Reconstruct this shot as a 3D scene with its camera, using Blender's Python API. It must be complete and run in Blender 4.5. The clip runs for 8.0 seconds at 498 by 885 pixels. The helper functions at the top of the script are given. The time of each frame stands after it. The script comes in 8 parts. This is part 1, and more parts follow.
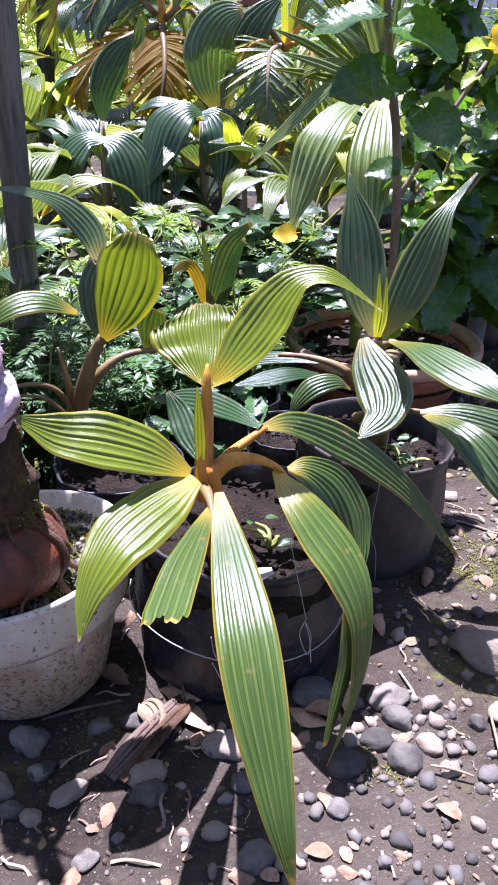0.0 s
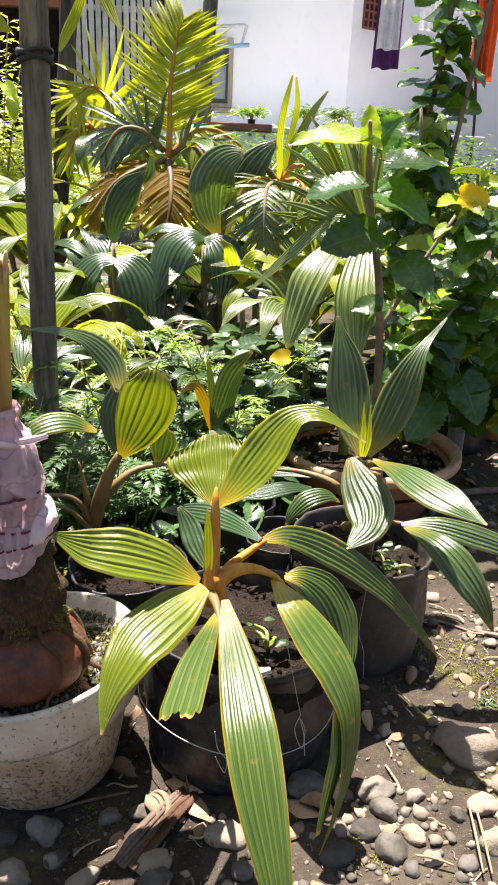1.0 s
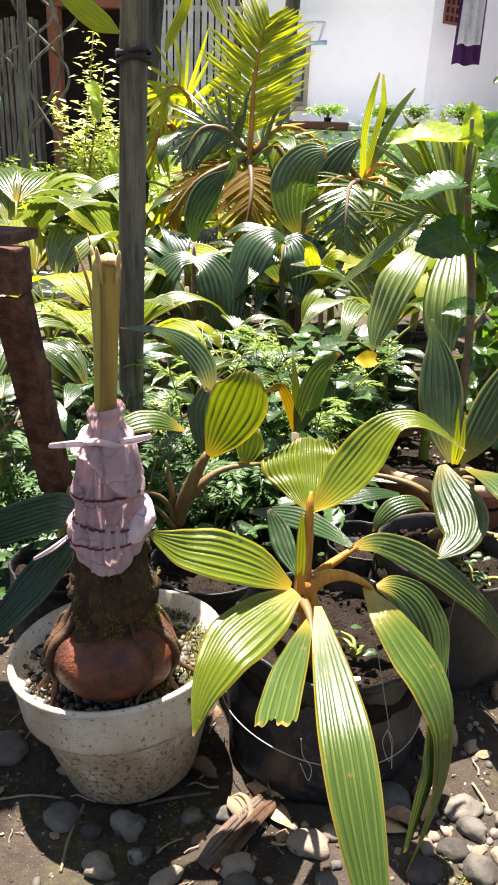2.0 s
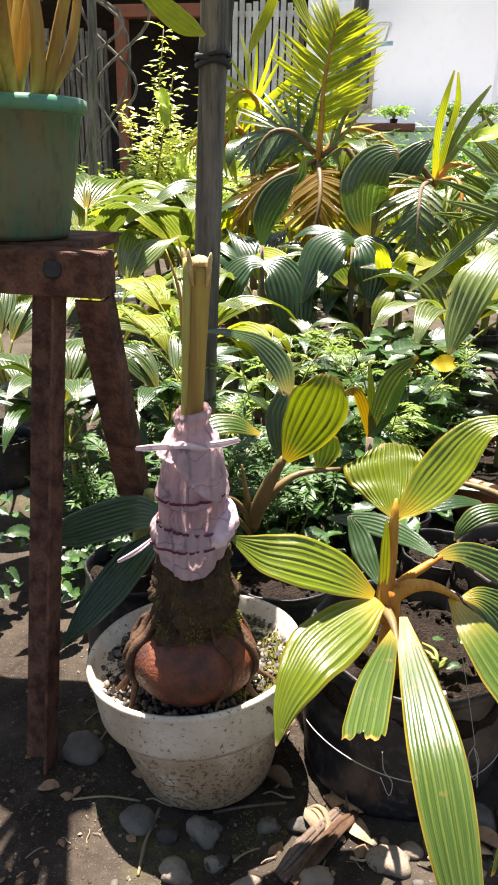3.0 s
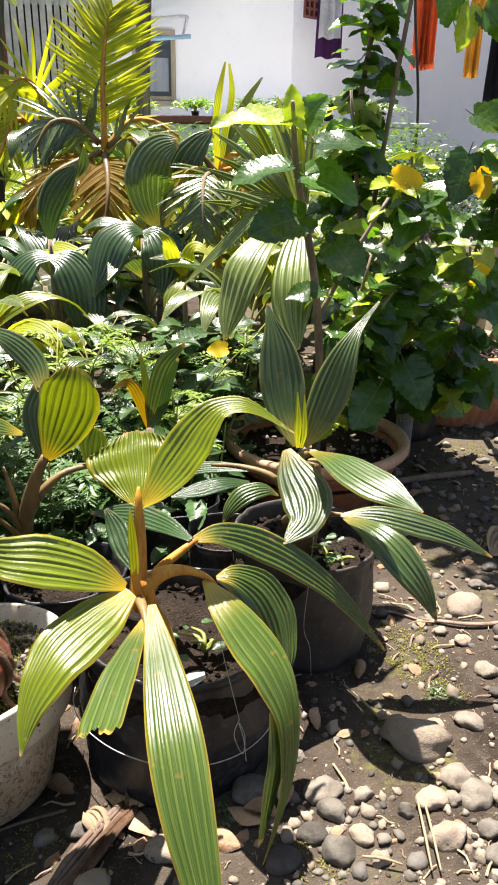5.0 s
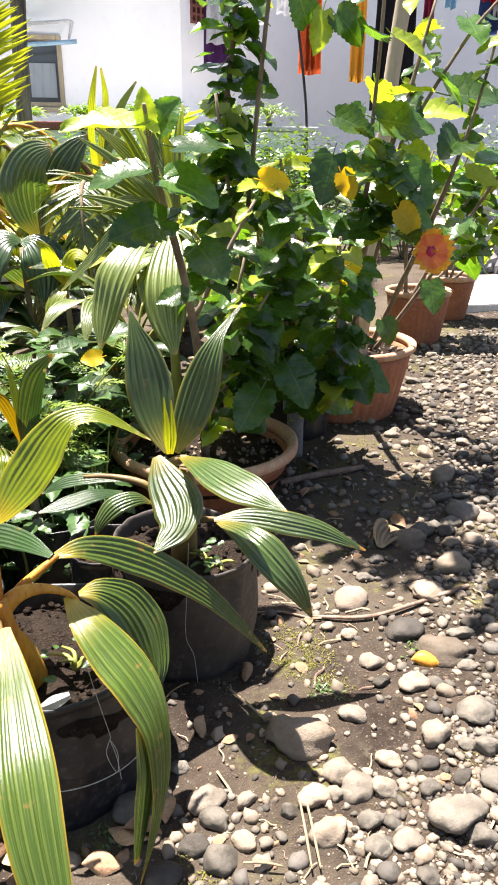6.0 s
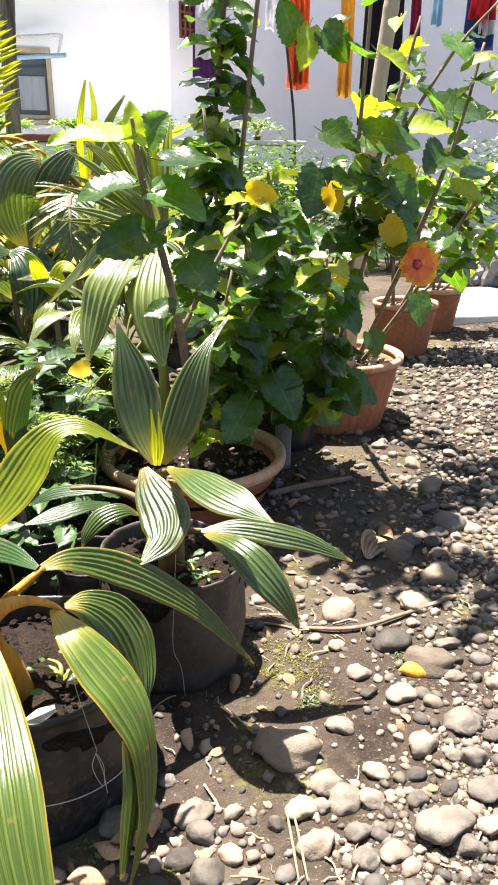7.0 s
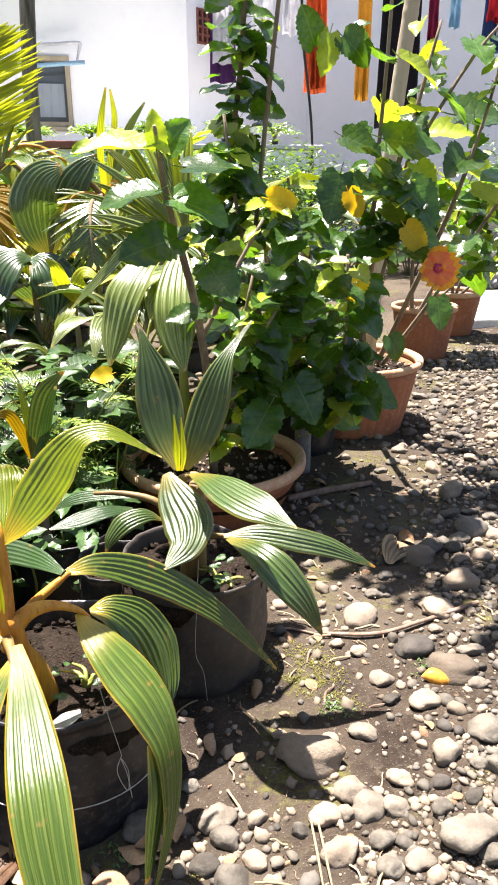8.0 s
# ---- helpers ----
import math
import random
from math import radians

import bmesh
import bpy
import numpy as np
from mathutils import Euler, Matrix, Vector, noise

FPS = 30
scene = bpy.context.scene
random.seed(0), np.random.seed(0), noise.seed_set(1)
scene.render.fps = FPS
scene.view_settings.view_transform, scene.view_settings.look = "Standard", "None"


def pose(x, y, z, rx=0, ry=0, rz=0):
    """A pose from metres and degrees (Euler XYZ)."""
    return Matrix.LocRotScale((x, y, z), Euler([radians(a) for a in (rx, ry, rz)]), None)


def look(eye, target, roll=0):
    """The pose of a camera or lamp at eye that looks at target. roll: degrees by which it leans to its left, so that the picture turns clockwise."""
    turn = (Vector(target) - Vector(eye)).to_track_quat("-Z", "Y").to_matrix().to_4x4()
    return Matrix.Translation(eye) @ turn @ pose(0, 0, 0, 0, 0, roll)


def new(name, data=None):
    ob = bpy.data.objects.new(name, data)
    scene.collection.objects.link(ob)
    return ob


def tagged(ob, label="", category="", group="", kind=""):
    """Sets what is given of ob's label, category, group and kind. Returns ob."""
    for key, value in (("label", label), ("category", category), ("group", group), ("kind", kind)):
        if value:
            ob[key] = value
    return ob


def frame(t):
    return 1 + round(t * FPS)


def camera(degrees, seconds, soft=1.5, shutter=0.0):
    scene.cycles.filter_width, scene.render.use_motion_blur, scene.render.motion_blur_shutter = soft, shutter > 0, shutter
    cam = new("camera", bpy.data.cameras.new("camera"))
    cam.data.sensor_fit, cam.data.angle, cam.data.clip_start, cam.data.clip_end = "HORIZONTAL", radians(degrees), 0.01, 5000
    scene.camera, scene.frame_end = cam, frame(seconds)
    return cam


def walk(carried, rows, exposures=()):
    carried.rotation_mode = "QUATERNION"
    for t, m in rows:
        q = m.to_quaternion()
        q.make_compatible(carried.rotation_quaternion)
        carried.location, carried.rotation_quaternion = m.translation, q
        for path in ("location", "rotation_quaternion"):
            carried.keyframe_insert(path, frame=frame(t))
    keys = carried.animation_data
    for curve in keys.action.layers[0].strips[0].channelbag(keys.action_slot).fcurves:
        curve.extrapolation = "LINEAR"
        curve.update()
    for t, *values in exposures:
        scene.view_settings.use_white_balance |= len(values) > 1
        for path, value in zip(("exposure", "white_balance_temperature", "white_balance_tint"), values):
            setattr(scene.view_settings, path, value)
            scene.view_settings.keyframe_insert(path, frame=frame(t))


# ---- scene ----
cam = camera(38.1, 8.0, 1.9)
PATH = [  # seconds, x, y, z, yaw, pitch, roll (leaning left)
    (0.00, 0.050, 0.039, 0.947, 0.76, -28.22, 1.85),
    (0.50, 0.030, -0.058, 1.033, 1.15, -22.96, 2.78),
    (1.00, 0.030, -0.086, 1.061, 0.22, -21.37, 2.66),
    (1.50, 0.032, -0.079, 1.056, 1.87, -22.02, 2.38),
    (2.00, -0.028, -0.074, 1.061, 5.34, -21.71, 2.48),
    (2.20, -0.053, -0.071, 1.062, 7.45, -21.87, 2.28),
    (2.75, -0.076, -0.066, 1.057, 10.28, -21.71, 1.45),
    (3.30, -0.058, -0.062, 1.050, 9.81, -21.29, 0.96),
    (3.50, -0.049, -0.061, 1.048, 9.11, -21.22, 1.06),
    (4.00, -0.022, -0.060, 1.048, 7.12, -20.93, 0.99),
    (4.50, 0.026, -0.052, 1.045, 2.73, -21.05, 1.13),
    (5.00, 0.097, -0.039, 1.043, -2.69, -21.67, 1.15),
    (5.20, 0.124, -0.034, 1.041, -4.22, -21.73, 0.27),
    (5.75, 0.182, -0.032, 1.039, -8.10, -21.44, -0.09),
    (6.30, 0.207, -0.037, 1.040, -10.22, -20.89, 0.56),
    (6.50, 0.207, -0.039, 1.041, -10.41, -20.61, 0.66),
    (7.00, 0.203, -0.038, 1.041, -10.31, -20.32, 0.50),
    (7.50, 0.198, -0.037, 1.041, -9.48, -20.21, 0.10),
    (8.00, 0.191, -0.037, 1.045, -8.93, -20.04, -0.01),
]
EXPOSURES = [(0.0, 2.0, 5350, 36), (0.9, 2.02, 6600, 19), (4.3, 2.03, 6700, 17), (5.0, 1.94, 6700, 17), (6.4, 2.3, 6700, 19), (8.0, 2.3, 6700, 19)]
walk(cam, [(t, pose(x, y, z, 0, 0, yaw) @ pose(0, 0, 0, 90 + pitch) @ pose(0, 0, 0, 0, 0, roll)) for t, x, y, z, yaw, pitch, roll in PATH], EXPOSURES)

# ---- world, sun ----
SUN = Vector((-0.11, 0.24, 1.0)).normalized()
world = bpy.data.worlds.new("world")
scene.world = world
world.use_nodes = True
wn = world.node_tree.nodes
sky = wn.new("ShaderNodeTexSky")
sky.sky_type = "NISHITA"
sky.sun_disc = False
sky.sun_elevation = math.asin(SUN.z)
sky.sun_rotation = math.atan2(SUN.x, SUN.y)
sky.dust_density = 1.5
world.node_tree.links.new(sky.outputs[0], wn["Background"].inputs[0])
wn["Background"].inputs[1].default_value = 0.05
lamp = bpy.data.lights.new("sun", "SUN")
lamp.energy, lamp.angle, lamp.color = 5.0, radians(0.55), (1.0, 0.97, 0.91)
sun = new("sun", lamp)
sun.matrix_world = look(SUN * 30, (0, 0, 0))

# ---- materials ----


class Net:
    """A node material under construction."""

    def __init__(self, name, rough=0.6, spec=0.5, metal=0.0):
        self.mat = bpy.data.materials.new(name)
        self.mat.use_nodes = True
        self.n, self.l = self.mat.node_tree.nodes, self.mat.node_tree.links
        self.p = self.n["Principled BSDF"]
        self.p.inputs["Roughness"].default_value = rough
        self.p.inputs["Specular IOR Level"].default_value = spec
        self.p.inputs["Metallic"].default_value = metal
        self.coord = self.n.new("ShaderNodeTexCoord").outputs["Object"]

    def put(self, socket, value):
        if isinstance(value, bpy.types.NodeSocket):
            self.l.new(value, socket)
        elif isinstance(value, tuple) and len(value) == 3:
            socket.default_value = (*value, 1)
        else:
            socket.default_value = value

    def noise(self, scale, detail=4.0, rough=0.6, where=None, stretch=None):
        w = where or self.coord
        if stretch:
            m = self.n.new("ShaderNodeMapping")
            m.inputs["Scale"].default_value = stretch
            self.l.new(w, m.inputs[0])
            w = m.outputs[0]
        t = self.n.new("ShaderNodeTexNoise")
        t.inputs["Scale"].default_value, t.inputs["Detail"].default_value, t.inputs["Roughness"].default_value = scale, detail, rough
        self.l.new(w, t.inputs["Vector"])
        return t.outputs[0]

    def ramp(self, fac, lo, hi, a=0.0, b=1.0):
        r = self.n.new("ShaderNodeMapRange")
        r.interpolation_type = "SMOOTHSTEP"
        for k, x in zip(("From Min", "From Max", "To Min", "To Max"), (lo, hi, a, b)):
            r.inputs[k].default_value = x
        self.l.new(fac, r.inputs[0])
        return r.outputs[0]

    def mix(self, fac, a, b, mode="MIX"):
        m = self.n.new("ShaderNodeMix")
        m.data_type, m.blend_type = "RGBA", mode
        self.put(m.inputs[0], fac)
        self.put(m.inputs[6], a)
        self.put(m.inputs[7], b)
        return m.outputs[2]

    def math(self, op, a, b=0.0):
        m = self.n.new("ShaderNodeMath")
        m.operation = op
        self.put(m.inputs[0], a)
        self.put(m.inputs[1], b)
        return m.outputs[0]

    def uv(self, layer):
        u = self.n.new("ShaderNodeUVMap")
        u.uv_map = layer
        s = self.n.new("ShaderNodeSeparateXYZ")
        self.l.new(u.outputs[0], s.inputs[0])
        return s.outputs[0], s.outputs[1]

    def vary(self, colour, amount=0.3):
        o = self.n.new("ShaderNodeObjectInfo").outputs["Random"]
        g = self.n.new("ShaderNodeHueSaturation")
        self.put(g.inputs["Value"], self.ramp(o, 0, 1, 1 - amount, 1 + amount))
        self.put(g.inputs["Color"], colour)
        return g.outputs[0]

    def bump(self, height, strength=0.3, distance=0.01):
        b = self.n.new("ShaderNodeBump")
        b.inputs["Strength"].default_value, b.inputs["Distance"].default_value = strength, distance
        self.l.new(height, b.inputs["Height"])
        self.l.new(b.outputs[0], self.p.inputs["Normal"])
        return b.outputs[0]

    def done(self, colour, rough=None):
        self.put(self.p.inputs["Base Color"], colour)
        if rough is not None:
            self.put(self.p.inputs["Roughness"], rough)
        return self.mat

    def thin(self, colour, share, tint):
        """Lets light through a thin leaf or cloth."""
        t = self.n.new("ShaderNodeBsdfTranslucent")
        self.put(t.inputs[0], self.mix(1.0, colour, tint, "MULTIPLY"))
        m = self.n.new("ShaderNodeMixShader")
        m.inputs[0].default_value = share
        self.l.new(self.p.outputs[0], m.inputs[1])
        self.l.new(t.outputs[0], m.inputs[2])
        self.l.new(m.outputs[0], self.n["Material Output"].inputs[0])


def palm_leaf(name, green, vein, base, tip, share=0.3, rough=0.33, age=0.25, coat=0.3):
    """Pleated palm leaf: pale veins along the folds, lit ridges and shaded grooves put into the colour, another tone at
    the foot and the tip, spots of wear.
    """
    k = Net(name, rough, 0.62)
    k.p.inputs["Coat Weight"].default_value = coat
    k.p.inputs["Coat Roughness"].default_value = 0.30
    fold, along = k.uv("pleat")
    across, run = k.uv("shape")
    f = k.math("ABSOLUTE", k.math("SUBTRACT", k.math("FRACT", fold), 0.5))
    line = k.ramp(f, 0.0, 0.24, 1.0, 0.0)
    wide = k.n.new("ShaderNodeCombineXYZ")
    k.put(wide.inputs[0], k.math("MULTIPLY", fold, 0.8))
    k.put(wide.inputs[1], k.math("MULTIPLY", along, 3.0))
    patch = k.noise(1.0, 3.0, 0.6, wide.outputs[0])
    valley_shade = k.ramp(f, 0.26, 0.48)
    thread = k.n.new("ShaderNodeCombineXYZ")
    k.put(thread.inputs[0], k.math("MULTIPLY", fold, 5.0))
    k.put(thread.inputs[1], k.math("MULTIPLY", along, 9.0))
    streak = k.noise(1.0, 5.0, 0.7, thread.outputs[0])
    line = k.math("MULTIPLY", line, k.ramp(streak, 0.3, 0.65, 0.15, 1.0))
    blot = k.noise(9.0, 5.0)
    fine = k.noise(70.0, 3.0)
    c = k.mix(k.ramp(blot, 0.3, 0.75), green, tuple(0.72 * g for g in green))
    # ridge lines: pale veins that also stand for the lit ridges
    c = k.mix(k.math("MULTIPLY", k.math("MULTIPLY", line, k.ramp(patch, 0.3, 0.7, 0.15, 1.0)), 0.32), c, vein)
    hair = k.math("ABSOLUTE", k.math("SUBTRACT", k.math("FRACT", k.math("MULTIPLY", fold, 4.0)), 0.5))
    c = k.mix(k.math("MULTIPLY", k.ramp(hair, 0.0, 0.22, 1.0, 0.0), k.ramp(streak, 0.35, 0.7, 0.0, 0.30)), c, vein)
    c = k.mix(k.ramp(streak, 0.45, 0.75, 0.0, 0.35), c, tuple(0.55 * g for g in green))
    # grooves painted darker, as the shade in the folds
    c = k.mix(k.math("MULTIPLY", valley_shade, 0.28), c, tuple(0.45 * g for g in green))
    c = k.mix(k.ramp(k.math("ADD", run, k.math("MULTIPLY", blot, 0.25)), 0.04, 0.36, 0.8, 0.0), c, base)
    edge = k.math("ABSOLUTE", k.math("SUBTRACT", across, 0.5))
    worn = k.math("ADD", k.math("MULTIPLY", run, 0.9), k.math("MULTIPLY", k.math("SUBTRACT", fine, 0.5), 0.25))
    c = k.mix(k.ramp(worn, 0.84, 0.93), c, tip)
    rim = k.math("ADD", edge, k.math("MULTIPLY", k.math("SUBTRACT", blot, 0.5), 0.12))
    c = k.mix(k.math("MULTIPLY", k.ramp(rim, 0.445, 0.51), 0.25 + 0.5 * age), c, base)
    spot = k.ramp(k.noise(38.0, 2.0), 0.70 - 0.1 * age, 0.76)
    c = k.mix(k.math("MULTIPLY", spot, 0.8 * age), c, (0.34, 0.17, 0.05))
    c = k.vary(c, 0.12)
    k.bump(streak, 0.35, 0.004)
    k.thin(c, share, (1.5, 1.5, 0.55))
    return k.done(c, k.ramp(k.math("ADD", k.math("MULTIPLY", blot, 0.6), k.math("MULTIPLY", streak, 0.4)), 0.35, 0.65, rough - 0.05, rough + 0.12))


M = {}
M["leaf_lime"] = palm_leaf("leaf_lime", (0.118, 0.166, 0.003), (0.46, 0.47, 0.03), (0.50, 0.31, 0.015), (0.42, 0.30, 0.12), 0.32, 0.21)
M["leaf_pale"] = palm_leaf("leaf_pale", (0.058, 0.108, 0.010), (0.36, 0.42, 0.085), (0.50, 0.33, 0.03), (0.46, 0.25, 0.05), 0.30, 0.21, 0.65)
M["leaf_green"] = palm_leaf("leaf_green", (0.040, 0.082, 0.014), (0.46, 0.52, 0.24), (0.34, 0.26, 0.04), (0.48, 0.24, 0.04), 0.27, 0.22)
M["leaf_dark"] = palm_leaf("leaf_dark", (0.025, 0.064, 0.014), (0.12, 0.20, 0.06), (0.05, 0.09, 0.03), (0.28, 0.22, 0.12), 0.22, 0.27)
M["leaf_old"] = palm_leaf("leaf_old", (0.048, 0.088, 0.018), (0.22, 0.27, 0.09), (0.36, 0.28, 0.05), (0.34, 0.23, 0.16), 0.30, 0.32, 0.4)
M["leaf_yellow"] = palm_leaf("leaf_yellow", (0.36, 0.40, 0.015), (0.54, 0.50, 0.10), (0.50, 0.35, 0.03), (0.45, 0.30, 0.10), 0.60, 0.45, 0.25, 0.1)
# pale ribs, whitened further for sun glare on the rear seedlings
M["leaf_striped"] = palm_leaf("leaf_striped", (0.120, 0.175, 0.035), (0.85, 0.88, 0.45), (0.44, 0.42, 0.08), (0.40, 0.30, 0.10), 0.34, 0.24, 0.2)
M["leaf_brown"] = palm_leaf("leaf_brown", (0.24, 0.145, 0.002), (0.50, 0.32, 0.004), (0.30, 0.15, 0.003), (0.24, 0.10, 0.01), 0.6, 0.75, 0.5, 0.0)


def plain(name, a, b, scale, rough=0.6, bump=0.2, spec=0.4, stretch=None, vary=0.0, fine=None, share=0.0, tint=(1.3, 1.3, 0.8), distance=0.006):
    k = Net(name, rough, spec)
    big = k.noise(scale, 6.0, 0.62, None, stretch)
    small = k.noise(scale * 7.0, 4.0, 0.6, None, stretch)
    c = k.mix(k.ramp(big, 0.32, 0.68), a, b)
    c = k.mix(k.math("MULTIPLY", k.ramp(small, 0.5, 0.72), 0.5), c, fine or tuple(0.55 * x for x in a))
    if vary:
        c = k.vary(c, vary)
    k.bump(k.math("ADD", k.math("MULTIPLY", big, 0.5), small), bump, distance)
    if share:
        k.thin(c, share, tint)
    return k.done(c, k.ramp(small, 0.3, 0.7, rough - 0.08, min(1.0, rough + 0.1)))


M["petiole_orange"] = plain("petiole_orange", (0.34, 0.115, 0.012), (0.54, 0.27, 0.03), 22, 0.45, 0.3, 0.35, (1, 1, 0.25))
M["petiole_tan"] = plain("petiole_tan", (0.19, 0.13, 0.045), (0.11, 0.065, 0.024), 16, 0.5, 0.2, 0.4, (1, 1, 0.25))
M["petiole_green"] = plain("petiole_green", (0.16, 0.20, 0.04), (0.28, 0.25, 0.06), 16, 0.45, 0.2, 0.4, (1, 1, 0.25))
M["stalk"] = plain("stalk", (0.42, 0.30, 0.055), (0.24, 0.13, 0.03), 26, 0.5, 0.3, 0.4, (1, 1, 0.06))
M["stalk_lit"] = plain("stalk_lit", (0.46, 0.42, 0.11), (0.36, 0.31, 0.07), 30, 0.5, 0.3, 0.4, (1, 1, 0.06))
M["cut_wood"] = plain("cut_wood", (0.60, 0.47, 0.22), (0.45, 0.30, 0.12), 60, 0.8, 0.4)


def broad_leaf(name, a, b, vein, share, tint, rough=0.36):
    """Broad garden leaf with pale side veins and a blotched upper side."""
    k = Net(name, rough, 0.6)
    run, v = k.uv("shape")
    w = k.math("ABSOLUTE", v)
    slant = k.math("SUBTRACT", k.math("MULTIPLY", run, 6.0), k.math("MULTIPLY", w, 1.6))
    line = k.math("ABSOLUTE", k.math("SUBTRACT", k.math("FRACT", slant), 0.5))
    c = k.mix(k.ramp(k.noise(9.0, 4.0), 0.3, 0.7), a, b)
    c = k.mix(k.ramp(line, 0.0, 0.06, 0.22, 0.0), c, vein)
    c = k.mix(k.ramp(w, 0.0, 0.06, 0.7, 0.0), c, vein)
    c = k.vary(c, 0.38)
    k.bump(k.math("ADD", k.math("MULTIPLY", k.ramp(line, 0.0, 0.3), 0.4), k.noise(14.0, 2.0)), 0.10, 0.02)
    k.thin(c, share, tint)
    return k.done(c)


M["hib_leaf"] = broad_leaf("hib_leaf", (0.029, 0.080, 0.016), (0.058, 0.118, 0.020), (0.10, 0.17, 0.045), 0.42, (2.5, 2.5, 0.35), 0.22)
M["hib_young"] = broad_leaf("hib_young", (0.21, 0.31, 0.020), (0.32, 0.38, 0.03), (0.30, 0.40, 0.08), 0.45, (1.4, 1.4, 0.5), 0.38)
M["hib_yellow"] = broad_leaf("hib_yellow", (0.70, 0.50, 0.01), (0.62, 0.42, 0.01), (0.7, 0.55, 0.08), 0.62, (1.5, 1.3, 0.4), 0.5)
M["shrub_leaf"] = broad_leaf("shrub_leaf", (0.30, 0.36, 0.05), (0.42, 0.44, 0.08), (0.45, 0.48, 0.14), 0.40, (1.3, 1.3, 0.6), 0.34)
M["herb"] = broad_leaf("herb", (0.024, 0.066, 0.016), (0.046, 0.100, 0.020), (0.09, 0.16, 0.045), 0.24, (1.5, 1.5, 0.5), 0.4)
M["fern"] = plain("fern", (0.032, 0.080, 0.018), (0.056, 0.115, 0.023), 10, 0.45, 0.1, 0.5, None, 0.2, (0.10, 0.19, 0.05), 0.26, (1.5, 1.5, 0.6))
M["fern_light"] = plain("fern_light", (0.17, 0.27, 0.04), (0.24, 0.33, 0.05), 10, 0.5, 0.1, 0.4, None, 0.2, (0.2, 0.3, 0.05), 0.4, (1.4, 1.4, 0.6))
M["bark"] = plain("bark", (0.16, 0.12, 0.08), (0.26, 0.21, 0.15), 22, 0.85, 0.5, 0.2, (1, 1, 0.3))
M["root_mass"] = plain("root_mass", (0.055, 0.035, 0.022), (0.12, 0.07, 0.035), 26, 0.9, 1.0, 0.2, (1, 1, 0.5), 0, (0.2, 0.17, 0.05), distance=0.02)
M["nut"] = plain("nut", (0.18, 0.050, 0.018), (0.055, 0.020, 0.013), 24, 0.5, 0.5, 0.4, None, 0, (0.035, 0.018, 0.014))
M["root"] = plain("root", (0.060, 0.032, 0.018), (0.11, 0.062, 0.034), 30, 0.8, 0.5, 0.2)
M["soil"] = plain("soil", (0.020, 0.015, 0.011), (0.045, 0.032, 0.023), 30, 0.95, 1.0, 0.1, None, 0, (0.10, 0.075, 0.055), distance=0.02)
M["moss"] = plain("moss", (0.14, 0.14, 0.026), (0.20, 0.19, 0.04), 30, 0.8, 0.1, 0.2, None, 0, (0.07, 0.08, 0.018), 0.2, (1.2, 1.2, 0.6))
M["crumb"] = plain("crumb", (0.050, 0.036, 0.025), (0.11, 0.082, 0.056), 30, 0.95, 0.6, 0.1, None, 0, (0.15, 0.115, 0.08))
M["bag"] = plain("bag", (0.009, 0.010, 0.013), (0.018, 0.018, 0.020), 9, 0.42, 0.25, 0.45, None, 0.15, (0.10, 0.085, 0.07))
M["bag_dusty"] = plain("bag_dusty", (0.020, 0.018, 0.017), (0.048, 0.040, 0.032), 8, 0.55, 0.3, 0.4, None, 0, (0.10, 0.08, 0.06))
M["terracotta"] = plain("terracotta", (0.34, 0.125, 0.055), (0.26, 0.092, 0.042), 9, 0.7, 0.15, 0.3, None, 0.12, (0.42, 0.25, 0.17))
M["terracotta_rim"] = plain("terracotta_rim", (0.46, 0.29, 0.17), (0.38, 0.19, 0.10), 11, 0.75, 0.2, 0.3, None, 0.1, (0.6, 0.5, 0.38))
M["green_pot"] = plain("green_pot", (0.045, 0.17, 0.105), (0.155, 0.14, 0.07), 11, 0.5, 0.3, 0.4, (1, 1, 0.3), 0, (0.055, 0.07, 0.04))
M["green_rim"] = plain("green_rim", (0.07, 0.25, 0.15), (0.10, 0.22, 0.12), 12, 0.45, 0.1, 0.45)
M["rust"] = plain("rust", (0.060, 0.026, 0.019), (0.18, 0.088, 0.055), 26, 0.85, 0.9, 0.2, None, 0, (0.028, 0.016, 0.014))
M["post"] = plain("post", (0.065, 0.057, 0.046), (0.24, 0.215, 0.175), 24, 0.85, 0.8, 0.2, (1, 1, 0.10), 0, (0.035, 0.03, 0.025))
M["post_dark"] = plain("post_dark", (0.035, 0.031, 0.026), (0.11, 0.10, 0.085), 24, 0.9, 0.8, 0.2, (1, 1, 0.10), 0, (0.02, 0.018, 0.016))
M["black_tie"] = plain("black_tie", (0.015, 0.015, 0.015), (0.03, 0.03, 0.03), 40, 0.6, 0.3)
M["pole"] = plain("pole", (0.55, 0.46, 0.34), (0.42, 0.34, 0.24), 8, 0.7, 0.3, 0.3, (1, 1, 0.2))
M["string"] = plain("string", (0.42, 0.42, 0.38), (0.30, 0.30, 0.27), 60, 0.8, 0.2)
M["plaster"] = plain("plaster", (0.86, 0.86, 0.85), (0.82, 0.82, 0.82), 1.2, 0.85, 0.10, 0.2, None, 0, (0.78, 0.78, 0.77))
# Near-black: shade inside shed and vent put into colour; also a dark pole
M["near_black"] = plain("near_black", (0.035, 0.03, 0.028), (0.06, 0.05, 0.045), 3, 0.9, 0.2, 0.2)
M["roof"] = plain("roof", (0.06, 0.05, 0.045), (0.11, 0.085, 0.07), 4, 0.8, 0.2, 0.3)
